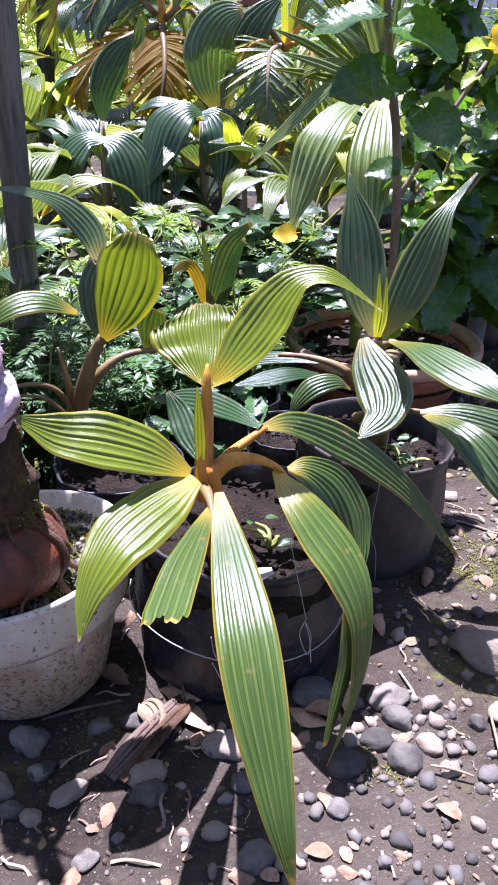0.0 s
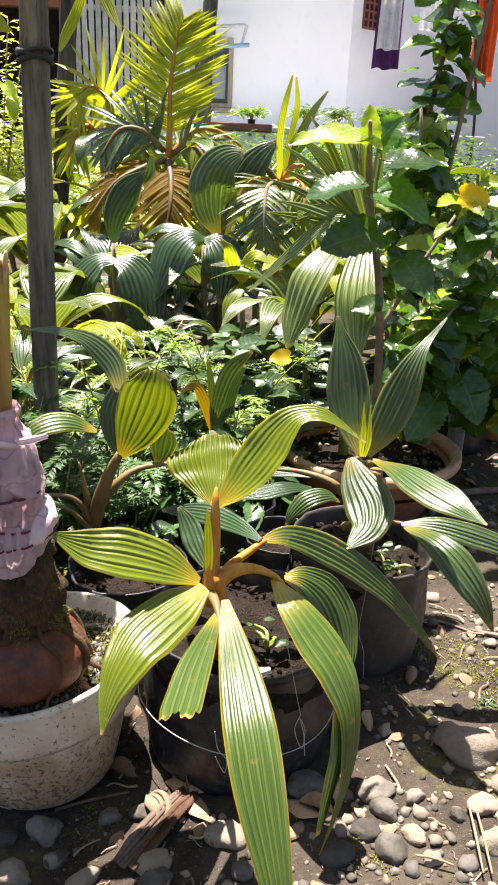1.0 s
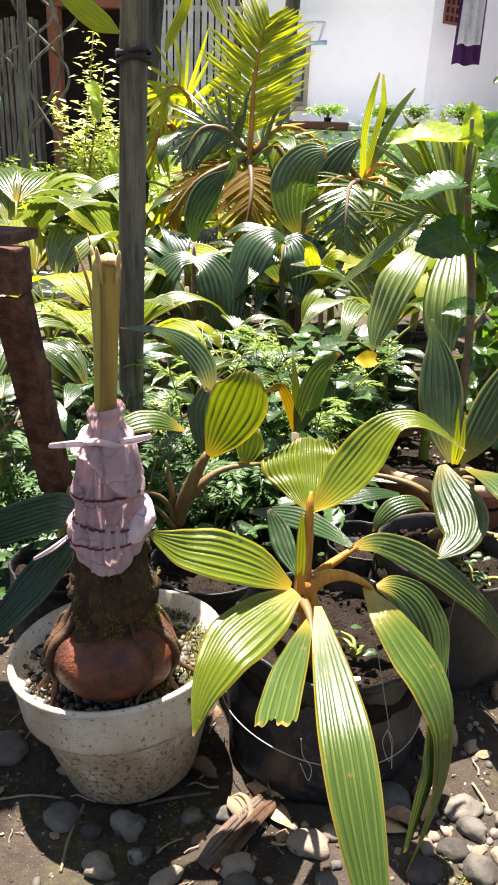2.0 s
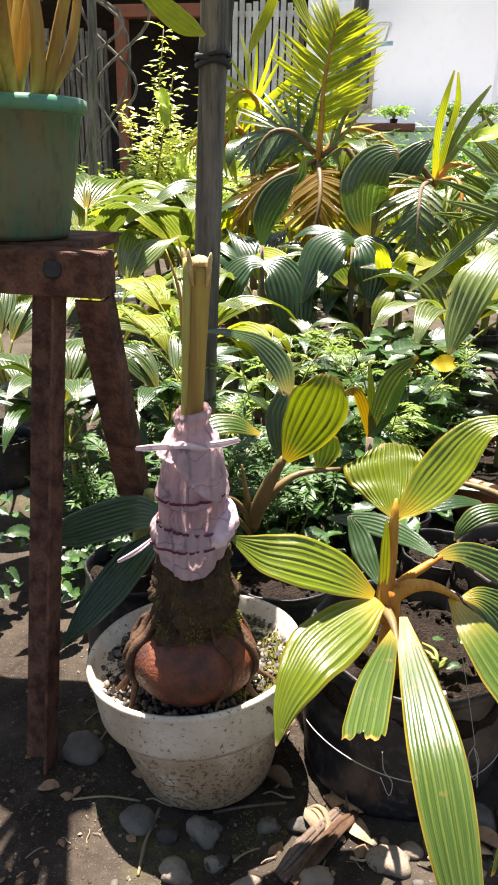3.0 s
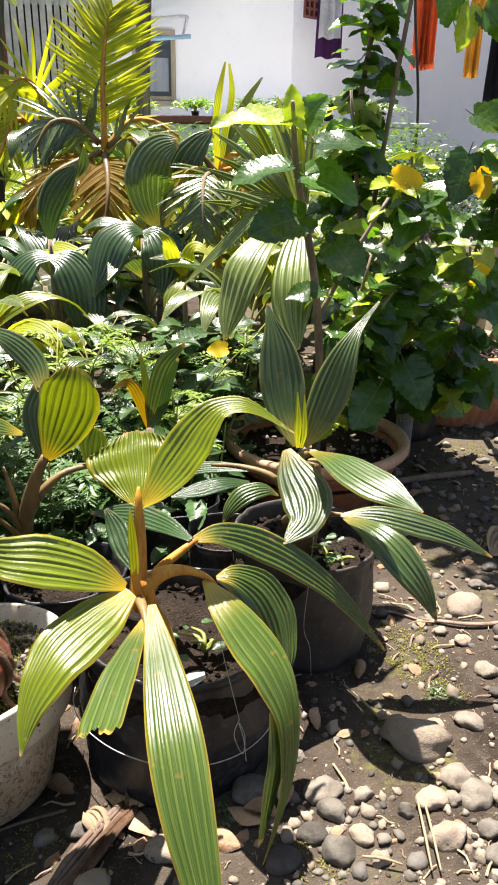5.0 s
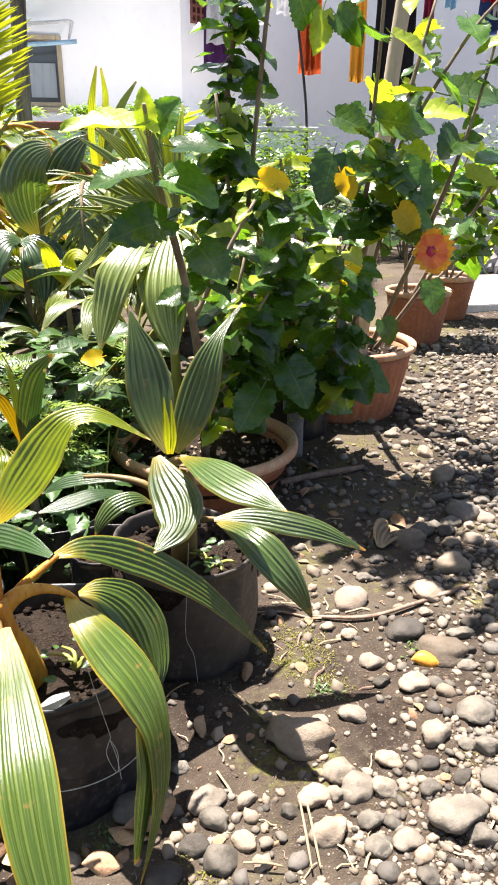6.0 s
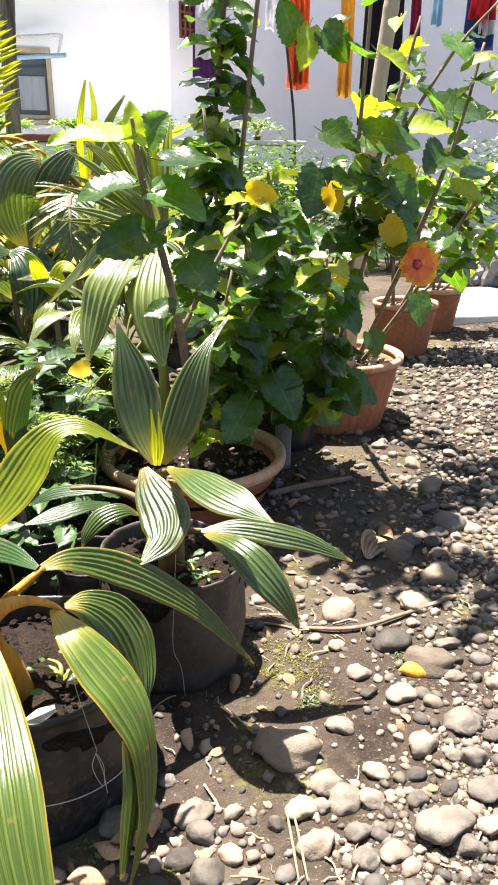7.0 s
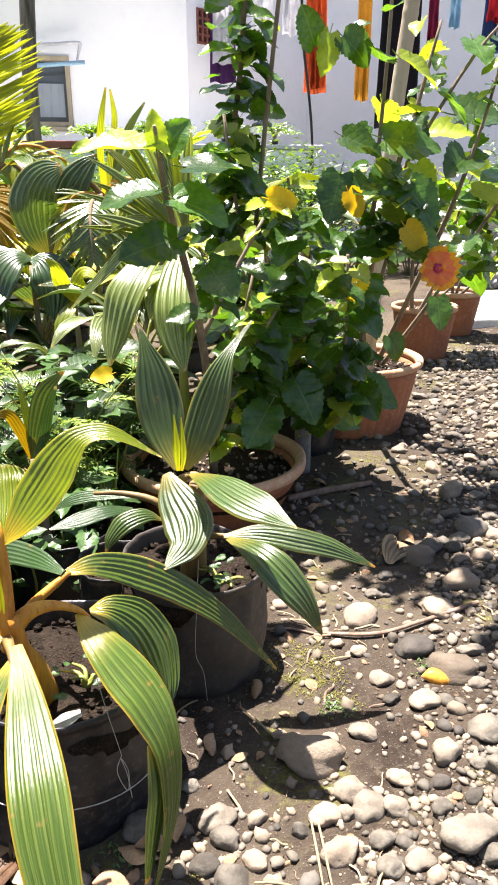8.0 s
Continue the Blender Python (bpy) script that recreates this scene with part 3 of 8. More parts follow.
def frond(parent, mat, rachis, length, count, face, seed=0, wide=0.10, slant=55, rib="petiole_orange", sag=0.0, start=0.12, hang=0.0, flat=(1.0, 0.0)):
    """A feather leaf: a rib and its leaflets in two ranks. rachis: (x, y, z, radius) points; face: the way its upper side looks."""
    if mat not in LEAFLET:
        LEAFLET[mat] = leaflet_mesh("leaflet_" + mat, mat)
    rnd = random.Random(seed)
    rib_part = stem(parent, rib, rachis, "leaf_rib", sides=7)
    pts = spline(rachis, 60)
    face = Vector(face).normalized()
    for k in range(count):
        u = start + (1 - start) * (k + 0.5) / count
        i = min(59, int(u * 60))
        p = Vector(pts[i][:3])
        t = Vector(pts[i + 1][:3] - pts[i][:3]).normalized()
        side = t.cross(face).normalized()
        up = side.cross(t).normalized()
        prof = math.sin(math.pi * min(1.0, 0.22 + 0.72 * (k + 0.5) / count)) ** 0.7
        for s in (-1, 1):
            a = radians(slant - 34 * (k / count) ** 1.6 + rnd.uniform(-6, 6))
            x = (t * math.cos(a) + side * (s * math.sin(a)) + up * rnd.uniform(-0.02, 0.18) - UP * hang).normalized()
            z = (up * flat[0] + UP * flat[1] + side * s * rnd.uniform(-0.2, 0.1)).normalized()
            y = z.cross(x).normalized()
            z = x.cross(y)
            ln = length * prof * rnd.uniform(0.82, 1.1)
            m = Matrix((x * ln, y * (wide * length * rnd.uniform(0.75, 1.15)), z * ln * (1 + sag + rnd.uniform(-0.3, 0.8)))).transposed().to_4x4()
            m.translation = p
            piece("leaflet", LEAFLET[mat], m, rib_part)


def broad_leaf_mesh(name, mat, seed=0, teeth=8, ratio=0.78, curl=0.18, cup=0.22):
    """A unit toothed leaf along +x with a sunken midrib, a wavy edge and a short stalk."""
    bm = bmesh.new()
    sh = bm.loops.layers.uv.new("shape")
    rows, n = [], 2 * teeth
    cols = (-1, -0.72, -0.36, 0, 0.36, 0.72, 1)
    for i in range(n + 1):
        s = i / n
        w = 0.5 * ratio * math.sin(math.pi * (0.04 + 0.94 * s) ** 0.72) ** 0.62 * (1.0 if i % 2 else 0.88)
        row = []
        for v in cols:
            z = -curl * s * s + cup * abs(v) ** 1.5 * w - 0.03 * (1 - abs(v)) + 0.025 * math.sin(s * 12 + seed + 2 * v) * abs(v) + 0.03 * math.sin(s * 5 + seed) * v
            row.append(bm.verts.new((s - (0.10 * abs(v) * (1 - s) if i < 4 else 0.03 * abs(v)), v * w, z)))
        rows.append(row)
    for i, (r0, r1) in enumerate(zip(rows, rows[1:])):
        for j in range(6):
            f = bm.faces.new((r0[j], r1[j], r1[j + 1], r0[j + 1]))
            for loop, (ii, jj) in zip(f.loops, ((i, j), (i + 1, j), (i + 1, j + 1), (i, j + 1))):
                loop[sh].uv = (ii / n, cols[jj])
    tube_bm([(-0.22, 0, 0.05, 0.012), (-0.1, 0, 0.0, 0.012), (0.02, 0, -0.028, 0.012)], 5, 3, bm)
    for f in bm.faces:
        f.smooth = True
    bm.normal_update()
    me = bpy.data.meshes.new(name)
    bm.to_mesh(me)
    bm.free()
    me.materials.append(M[mat])
    return me


HIB = [broad_leaf_mesh("leaf", "hib_leaf", i, 9, 0.86 + 0.06 * i, 0.14 + 0.08 * i, 0.08 + 0.1 * i) for i in range(4)]
HIB_YOUNG = [broad_leaf_mesh("young_leaf", "hib_young", 5 + i, 8, 0.66, 0.15 + 0.1 * i, 0.3) for i in range(2)]
HIB_YELLOW = broad_leaf_mesh("yellow_leaf", "hib_yellow", 9, 9, 0.9, 0.1, 0.12)
HERB = [broad_leaf_mesh("herb_leaf", "herb", 11 + i, 6, 0.72, 0.2, 0.25) for i in range(2)]


def leaf_pose(p, out, up, size):
    x = Vector(out).normalized()
    z = Vector(up)
    y = z.cross(x).normalized()
    z = x.cross(y)
    m = Matrix((x * size, y * size, z * size)).transposed().to_4x4()
    m.translation = Vector(p) + x * 0.2 * size
    return m


def leafy(parent, path, count, size, seed, meshes, start=0.1, droop=(-0.75, 0.25), tint=None, young=0.0, spread=0.0):
    """Leaves round a branch given by (x, y, z, radius) points."""
    rnd = random.Random(seed)
    pts = spline(path, 40)
    for k in range(count):
        u = start + (1 - start) * (k + rnd.random()) / count
        i = min(39, int(u * 40))
        p = Vector(pts[i][:3])
        a = k * 2.4 + rnd.uniform(-0.5, 0.5) + seed
        out = Vector((math.cos(a), math.sin(a) * 0.7 - 0.25, rnd.uniform(*droop)))
        up = Vector((rnd.uniform(-0.4, 0.4), rnd.uniform(-0.9, 0.1), 0.8))
        s = size * (0.55 + 0.75 * rnd.random() ** 1.3) * (1.0 - 0.35 * max(0.0, u - 0.7) / 0.3)
        # tip leaves are young; others are picked paler to look lit through
        pool = HIB_YOUNG if (u > 0.92 or rnd.random() < young) else meshes
        q = p + Vector((rnd.uniform(-1, 1), rnd.uniform(-1, 1), rnd.uniform(-0.6, 0.6))) * spread
        piece("leaf", rnd.choice(pool), leaf_pose(q, out, up, s), parent)


def leaf_stuff(name, meshes, spots, parent, material, label=""):
    """Many small leaves joined into one part; spots: poses."""
    verts, faces, base = [], [], 0
    for i, m in enumerate(spots):
        me = meshes[i % len(meshes)]
        co = np.empty(len(me.vertices) * 3, np.float32)
        me.vertices.foreach_get("co", co)
        a = np.array(m)
        verts.append(co.reshape(-1, 3) @ a[:3, :3].T + a[:3, 3])
        faces += [tuple(v + base for v in pg.vertices) for pg in me.polygons]
        base += len(me.vertices)
    me = bpy.data.meshes.new(name)
    me.from_pydata(np.concatenate(verts).tolist(), [], faces)
    me.materials.append(M[material])
    me.polygons.foreach_set("use_smooth", [True] * len(me.polygons))
    ob = new(name, me)
    if parent is not None:
        ob.parent = parent
        ob.matrix_parent_inverse = parent.matrix_world.inverted()
    return tagged(ob, label, "", "", "stuff")


def small_leaf(name, mat, ratio=0.35):
    bm = bmesh.new()
    a = [bm.verts.new(c) for c in ((0, 0, 0), (0.35, ratio / 2, 0.04), (1, 0, -0.1), (0.35, -ratio / 2, 0.04), (0.5, 0, -0.02))]
    for i, j in ((0, 1), (1, 2), (2, 3), (3, 0)):
        bm.faces.new((a[i], a[j], a[4]))
    me = bpy.data.meshes.new(name)
    bm.to_mesh(me)
    bm.free()
    me.materials.append(M[mat])
    return me


SMALL = {k: small_leaf("small_leaf_" + k, k) for k in ("fern", "fern_light", "herb", "hib_leaf", "hib_young", "moss", "shrub_leaf")}


def ferny(at, height, width, seed, mat, label, stems=7, name="feathery_herb", leaf=0.021, per=26):
    """A herb with finely cut feathery leaves on thin upright stems."""
    rnd = random.Random(seed)
    at = Vector(at)
    ob = thing(name, at, label, "herb", "feathery herbs")
    spots = []
    for k in range(stems):
        h = rnd.uniform(0, 360)
        curve = rise(at + Vector((rnd.uniform(-1, 1), rnd.uniform(-1, 1), 0)) * width * 0.25, h, height * rnd.uniform(0.75, 1.1), rnd.uniform(66, 86), rnd.uniform(5, 45), 4)
        stem(ob, "petiole_green", [(*p, 0.004 - 0.0006 * i) for i, p in enumerate(curve)], "stem", sides=5)
        pts = spline([tuple(p) for p in curve], 24)
        for b in range(12):
            i = 3 + int(1.8 * b)
            p = Vector(pts[min(24, i)])
            hb = h + b * 137 + rnd.uniform(-30, 30)
            twig = rise(p, hb, width * rnd.uniform(0.3, 0.55), rnd.uniform(15, 50), 60, 4)
            tw = spline([tuple(q) for q in twig], per // 2)
            for q0, q1 in zip(tw, tw[1:]):
                t = Vector(q1 - q0).normalized()
                side = t.cross(UP).normalized()
                for s in (-1, 0, 1):
                    d = (t * 0.6 + side * s + UP * rnd.uniform(-0.1, 0.3)).normalized()
                    spots.append(leaf_pose(Vector(q0), d, UP + side * rnd.uniform(-0.5, 0.5), leaf * rnd.uniform(0.7, 1.5)))
    leaf_stuff("leaves", [SMALL[mat]], spots, ob, mat)
    return ob


def herb_clump(at, width, height, count, seed, label, mat="herb", size=0.05, name="leafy_herb", group="leafy herbs"):
    """A low clump of broad soft leaves on short stems."""
    rnd = random.Random(seed)
    at = Vector(at)
    ob = thing(name, at, label, "herb", group)
    for k in range(5):
        top = at + Vector((rnd.uniform(-1, 1) * width * 0.4, rnd.uniform(-1, 1) * width * 0.4, height * rnd.uniform(0.5, 0.9)))
        stem(ob, "petiole_green", [(*at, 0.005), (*((at + top) / 2 + Vector((0.01, 0, 0.01))), 0.004), (*top, 0.002)], "stem", sides=5)
    for k in range(count):
        p = at + Vector((rnd.uniform(-1, 1) * width * 0.5, rnd.uniform(-1, 1) * width * 0.5, height * rnd.uniform(0.25, 1)))
        a = rnd.uniform(0, 6.283)
        piece("leaf", rnd.choice(HERB), leaf_pose(p, (math.cos(a), math.sin(a), rnd.uniform(-0.4, 0.4)), (rnd.uniform(-0.4, 0.4), rnd.uniform(-0.6, 0.2), 1), size * rnd.uniform(0.6, 1.3)), ob)
    return ob

# ---- the setting ----


def build_ground():
    def steps(cuts):
        out = []
        for a, b, d in cuts:
            out += list(np.arange(a, b - 1e-6, d))
        return out + [cuts[-1][1]]

    xs = steps([(-300, -40, 65), (-40, -4, 6), (-4, -1.1, 0.29), (-1.1, 2.6, 0.0285), (2.6, 6, 0.17), (6, 40, 6.8), (40, 300, 65)])
    ys = steps([(-300, -40, 65), (-40, -2, 9.5), (-2, 0.4, 0.2), (0.4, 3.4, 0.0285), (3.4, 7, 0.15), (7, 40, 6.6), (40, 400, 72)])
    verts = [(x, y, gz(x, y)) for y in ys for x in xs]
    w = len(xs)
    faces = [(j * w + i, j * w + i + 1, (j + 1) * w + i + 1, (j + 1) * w + i) for j in range(len(ys) - 1) for i in range(w - 1)]
    me = bpy.data.meshes.new("ground")
    me.from_pydata(verts, [], faces)
    me.polygons.foreach_set("use_smooth", [True] * len(faces))
    me.materials.append(M["earth"])
    tagged(new("ground", me), "dark trodden garden earth with silt, grit and moss", "ground", "", "structure")


build_ground()

# pale concrete strip with the road beyond it
solid("pavement", box_bm((2.30, 4.42, 0.0), (14.0, 4.95, 0.175), 0.012), "concrete", (2.3, 4.42, 0.0), "sunlit pale concrete strip at the garden's edge", "pavement", "", "structure", False)
solid("road", box_bm((2.6, 4.954, 0.0), (14.0, 5.75, 0.165), 0.01), "asphalt", (2.6, 4.954, 0.0), "narrow grey asphalt lane beyond the concrete strip", "road", "", "structure", False)

# concrete yard between the bed and the house, laid to the slope, added to reflect light at the wall
yard = box_bm((-6.0, 5.85, -0.02), (2.26, 6.94, 0.03), 0)
bmesh.ops.bisect_plane(yard, geom=yard.verts[:] + yard.edges[:] + yard.faces[:], plane_co=(-2.5, 0, 0), plane_no=(1, 0, 0))
for v in yard.verts:
    v.co.z += SLOPE * max(-2.5, v.co.x)
solid("pavement", yard, "concrete", (-6.0, 5.85, 0.0), "assumed concrete yard below the house, added to bounce light up", "pavement", "", "structure", False)

# house: the front wall with a window opening, the side wall that steps back, the rear wall
WY, WX = 9.0, 0.914
wall = bmesh.new()
for lo, hi in (((-1.15, WY, 0), (-0.86, WY + 0.2, 4.2)), ((-0.38, WY, 0), (WX, WY + 0.2, 4.2)), ((-0.86, WY, 0), (-0.38, WY + 0.2, 1.60)), ((-0.86, WY, 2.31), (-0.38, WY + 0.2, 4.2))):
    box_bm(lo, hi, 0, wall)
solid("wall_front", wall, "plaster", (-1.15, WY, 0), "white plastered house wall in full daylight", "wall", "", "structure", False)
# the return wall runs back at an angle; RW is its frame: x along it, y into it
RW = Matrix.Translation((WX, WY, 0)) @ Matrix.Rotation(math.atan2(1.3, 1.686), 4, "Z")
RL = 2.13
side = bmesh.new()
for lo, hi in (((0.004, 0, 0), (0.15, 0.2, 4.2)), ((0.15, 0, 0), (0.47, 0.2, 2.48)), ((0.15, 0, 2.84), (0.47, 0.2, 4.2)), ((0.47, 0, 0), (RL, 0.2, 4.2))):
    box_bm(lo, hi, 0, side, RW)
solid("wall_side", side, "plaster", (WX, WY, 0), "white plastered return wall in bluish shade", "wall", "", "structure", False)
solid("wall_rear", box_bm((WX + 1.69, WY + 1.32, 0), (11.0, WY + 1.52, 4.4)), "plaster", (WX + 1.69, WY + 1.32, 0), "white rear house wall behind the laundry", "wall", "", "structure", False)
# closing walls of the house body and its roof
solid("wall_back", box_bm((-1.15, WY + 6.8, 0), (11.0, WY + 7.0, 4.2)), "plaster", (-1.15, WY + 6.8, 0), "plain white wall at the back of the house", "wall", "", "structure", False)
solid("roof", box_bm((-1.3, WY - 0.05, 4.2), (WX + 0.1, WY + 7.2, 4.32)), "roof", (-1.3, WY - 0.05, 4.2), "dark metal roof over the white house", "roof", "", "structure", False)

solid("roof", box_bm((WX + 0.102, WY + 1.8, 4.4), (11.2, WY + 7.2, 4.52)), "roof", (WX + 0.1, WY + 1.8, 4.4), "dark metal roof over the rear wing", "roof", "", "structure", False)

# breeze-block vent in the side wall
VO = RW @ Vector((0.31, 0, 2.48))
vent = thing("wall_vent", VO, "brown pierced breeze-block vent in the white wall", "vent", "", "structure")
# a near-black sheet gives the shade behind the pierced blocks
part("shade_backing", box_bm((0.152, 0.10, 2.482), (0.468, 0.14, 2.838), 0, None, RW), "near_black", vent, "", False)
for i in range(5):
    x = 0.153 + 0.0715 * i
    part("bar", box_bm((x, -0.012, 2.483), (x + 0.026, 0.098, 2.837), 0.003, None, RW), "breeze_block", vent, "", False)
for i in range(5):
    z = 2.484 + 0.0815 * i
    part("bar", box_bm((0.154, -0.008, z), (0.466, 0.096, z + 0.024), 0.003, None, RW), "breeze_block", vent, "", False)

# window
win = thing("window_1", (-0.62, WY, 1.6), "small wooden window with a pale grey curtain", "window", "", "structure")
for lo, hi in (((-0.858, WY - 0.03, 1.602), (-0.81, WY + 0.12, 2.308)), ((-0.43, WY - 0.03, 1.602), (-0.382, WY + 0.12, 2.308)), ((-0.809, WY - 0.03, 1.602), (-0.431, WY + 0.12, 1.65)), ((-0.809, WY - 0.03, 2.26), (-0.431, WY + 0.12, 2.308))):
    part("window_frame", box_bm(lo, hi, 0.005), "window_wood", win, "", False)
part("window_sill", box_bm((-0.90, WY - 0.09, 1.55), (-0.34, WY - 0.002, 1.598), 0.008), "window_wood", win, "", False)
part("pane", box_bm((-0.809, WY + 0.06, 1.651), (-0.431, WY + 0.066, 2.259)), "window_glass", win, "dark glass pane", False)
part("curtain", box_bm((-0.74, WY + 0.03, 1.70), (-0.46, WY + 0.045, 2.04), 0.004), "curtain", win, "pale blue-grey panel in the window", False)
rail = thing("curtain_rail", (-0.62, WY, 2.3), "pale bent metal pipe bracket above the window", "rail")
part("pipe", tube_bm([(-0.86, WY - 0.02, 2.40, 0.018), (-0.5, WY - 0.16, 2.40, 0.018), (-0.26, WY - 0.2, 2.41, 0.018), (-0.25, WY - 0.2, 2.36, 0.016), (-0.3, WY - 0.16, 2.20, 0.012)], 8, 24), "cloth_white", rail)
part("pipe", tube_bm([(-0.84, WY - 0.3, 2.16, 0.022), (-0.2, WY - 0.25, 2.22, 0.022)], 8, 3), "cloth_blue", rail)

# raised terrace before the house front, its unseen top added as a light reflector, with a brown coping along its edge
solid("garden_wall", box_bm((-1.15, 7.0, 0), (1.96, WY - 0.004, 1.30), 0.01), "plaster", (-1.15, 7.0, 0), "low white retaining wall below the house", "wall", "", "structure", False)
solid("terrace", box_bm((-1.15, 7.254, 1.304), (1.96, WY - 0.004, 1.335), 0.004), "terrace_bounce", (-1.15, 7.254, 1.304), "assumed pale terrace before the house, added to bounce light at the wall", "pavement", "", "structure", False)
solid("coping", box_bm((0.084, 6.98, 1.304), (2.0, 7.25, 1.345), 0.012), "concrete", (0.084, 6.98, 1.304), "pale concrete edge of the terrace", "trim", "", "structure", False)
solid("coping", box_bm((-1.2, 6.95, 1.304), (0.08, 7.25, 1.365), 0.012), "breeze_block", (-1.2, 6.95, 1.304), "reddish-brown coping along the terrace", "trim", "", "structure", False)

# slatted lean-to on the left; its dark inside is a wall coloured near-black
solid("wall_shed", box_bm((-9.0, 12.5, 0), (-1.2, 12.7, 3.4)), "near_black", (-9.0, 12.5, 0), "near-black rear wall that gives the shade inside an open shed", "wall", "", "structure", False)
solid("shed_roof", box_bm((-9.5, 9.45, 3.05), (-1.16, 12.8, 3.16), 0.01, None, Matrix.Rotation(0.0, 4, "X")), "roof", (-9.5, 9.45, 3.05), "dark metal roof of the shed", "roof", "", "structure", False)


def slat_fence(x0, x1, y, z0, z1, pitch, label, paint="slat_paint"):
    ob = thing("slat_fence", ((x0 + x1) / 2, y, 0.0), label, "fence", "slat fences")
    n = int((x1 - x0) / pitch)
    for i in range(n):
        x = x0 + pitch * i
        part("slat", box_bm((x, y, z0), (x + pitch * 0.74, y + 0.02, z1 + 0.02 * math.sin(i * 2.1)), 0.003), paint, ob, "", False)
    for z in (z0 + 0.12, z1 - 0.15):
        part("rail", box_bm((x0, y + 0.022, z), (x1, y + 0.06, z + 0.06), 0.004), paint, ob, "", False)
    for x in (x0 + 0.02, x1 - 0.1):
        part("post", box_bm((x, y + 0.062, 0), (x + 0.07, y + 0.13, z1), 0.005), "post", ob, "", False)
    return ob


slat_fence(-2.3, -1.2, 9.3, 0.25, 2.72, 0.08, "weathered pale wooden slat fence under the shed roof")
# the darker material puts this fence's shade into its colour
slat_fence(-5.6, -3.62, 9.3, 0.25, 2.45, 0.075, "weathered grey stick fence beside the shed doorway, toned darker for shade", "post")
door = thing("door_frame", (-3.0, 9.5, 0), "reddish-brown wooden doorway of the dark shed", "doorway", "", "structure")
part("jamb", box_bm((-3.56, 9.45, 0), (-3.42, 9.6, 2.6), 0.008), "door_frame", door, "", False)
part("jamb", box_bm((-2.44, 9.45, 0), (-2.32, 9.6, 2.6), 0.008), "door_frame", door, "", False)
part("lintel", box_bm((-3.56, 9.45, 2.604), (-2.32, 9.6, 2.74), 0.008), "door_frame", door, "", False)

# ---- white pot with the coconut bonsai ----
POT = Vector((-0.318, 0.955, gz(-0.318, 0.955)))
LEANP = Matrix.Rotation(radians(-6.0), 4, "Y") @ Matrix.Rotation(radians(-3.0), 4, "X")
pot = thing("plant_pot", POT, "weathered white plastic pot with brown grime, leaning", "plant pot")
part("body", lathe_bm([(0.095, 0.006), (0.110, 0.0), (0.122, 0.012), (0.148, 0.10), (0.1655, 0.162), (0.166, 0.1635), (0.1795, 0.1655), (0.181, 0.167), (0.187, 0.225), (0.191, 0.245), (0.194, 0.252), (0.191, 0.259), (0.184, 0.256), (0.179, 0.235), (0.165, 0.225)], 64, None, LEANP, POT), "white_plastic", pot)


def soil_bm(r, h, at, lean=None, seed=0, rings=9, segs=40, rough=0.012):
    bm = bmesh.new()
    prev = None
    c = bm.verts.new((0, 0, h + 0.01))
    for i in range(1, rings + 1):
        ring = []
        for j in range(segs):
            a, rr = 2 * math.pi * j / segs, r * i / rings
            x, y = rr * math.cos(a), rr * math.sin(a)
            z = h + 0.012 * (1 - (i / rings) ** 2) + rough * noise.noise((x * 22 + seed, y * 22, seed)) + 0.5 * rough * noise.noise((x * 60, y * 60 + seed, 2))
            ring.append(bm.verts.new((x, y, z)))
        for j in range(segs):
            k = (j + 1) % segs
            bm.faces.new((c, ring[j], ring[k]) if prev is None else (prev[j], ring[j], ring[k], prev[k]))
        prev = ring
    low = [bm.verts.new((v.co.x, v.co.y, h - 0.04)) for v in prev]
    for j in range(segs):
        k = (j + 1) % segs
        bm.faces.new((prev[j], low[j], low[k], prev[k]))
    bm.faces.new(low[::-1])
    bm.transform(Matrix.Translation(at) @ (lean or Matrix.Identity(4)))
    return bm


part("soil", soil_bm(0.180, 0.222, POT, LEANP, 1), "soil", pot, "dark gritty potting soil with pebbles")


def pebble_mesh(name, mat, seed, sub=2, flat=0.62, rough=0.25, facet=False, cuts=0, keep=0.42):
    bm = bmesh.new()
    bmesh.ops.create_icosphere(bm, subdivisions=sub, radius=0.5)
    for v in bm.verts:
        n = 1 + rough * noise.noise(v.co * 2.2 + Vector((seed * 5.1, 0, 0))) + 0.45 * rough * noise.noise(v.co * 5 + Vector((0, seed * 3.3, 0))) + 0.12 * rough * noise.noise(v.co * 13 + Vector((seed * 1.7, 0, 0)))
        v.co = Vector((v.co.x * n, v.co.y * n * 0.82, v.co.z * n * flat))
    chip = random.Random(seed)
    for _ in range(cuts):
        d = Vector((chip.gauss(0, 1), chip.gauss(0, 1), chip.gauss(0.3, 0.8))).normalized()
        most = max(v.co.dot(d) for v in bm.verts) * chip.uniform(keep, keep + 0.3) / 0.5
        for v in bm.verts:
            over = v.co.dot(d) - most
            if over > 0:
                v.co -= d * over * 0.92
    for f in bm.faces:
        f.smooth = not facet
    me = bpy.data.meshes.new(name)
    bm.to_mesh(me)
    bm.free()
    me.materials.append(M[mat])
    return me


GRIT = [pebble_mesh("grit", "stone_dark", 40 + i, 1, 0.75, 0.9, True, 3, 0.3) for i in range(3)]
rnd = random.Random(5)
spots = []
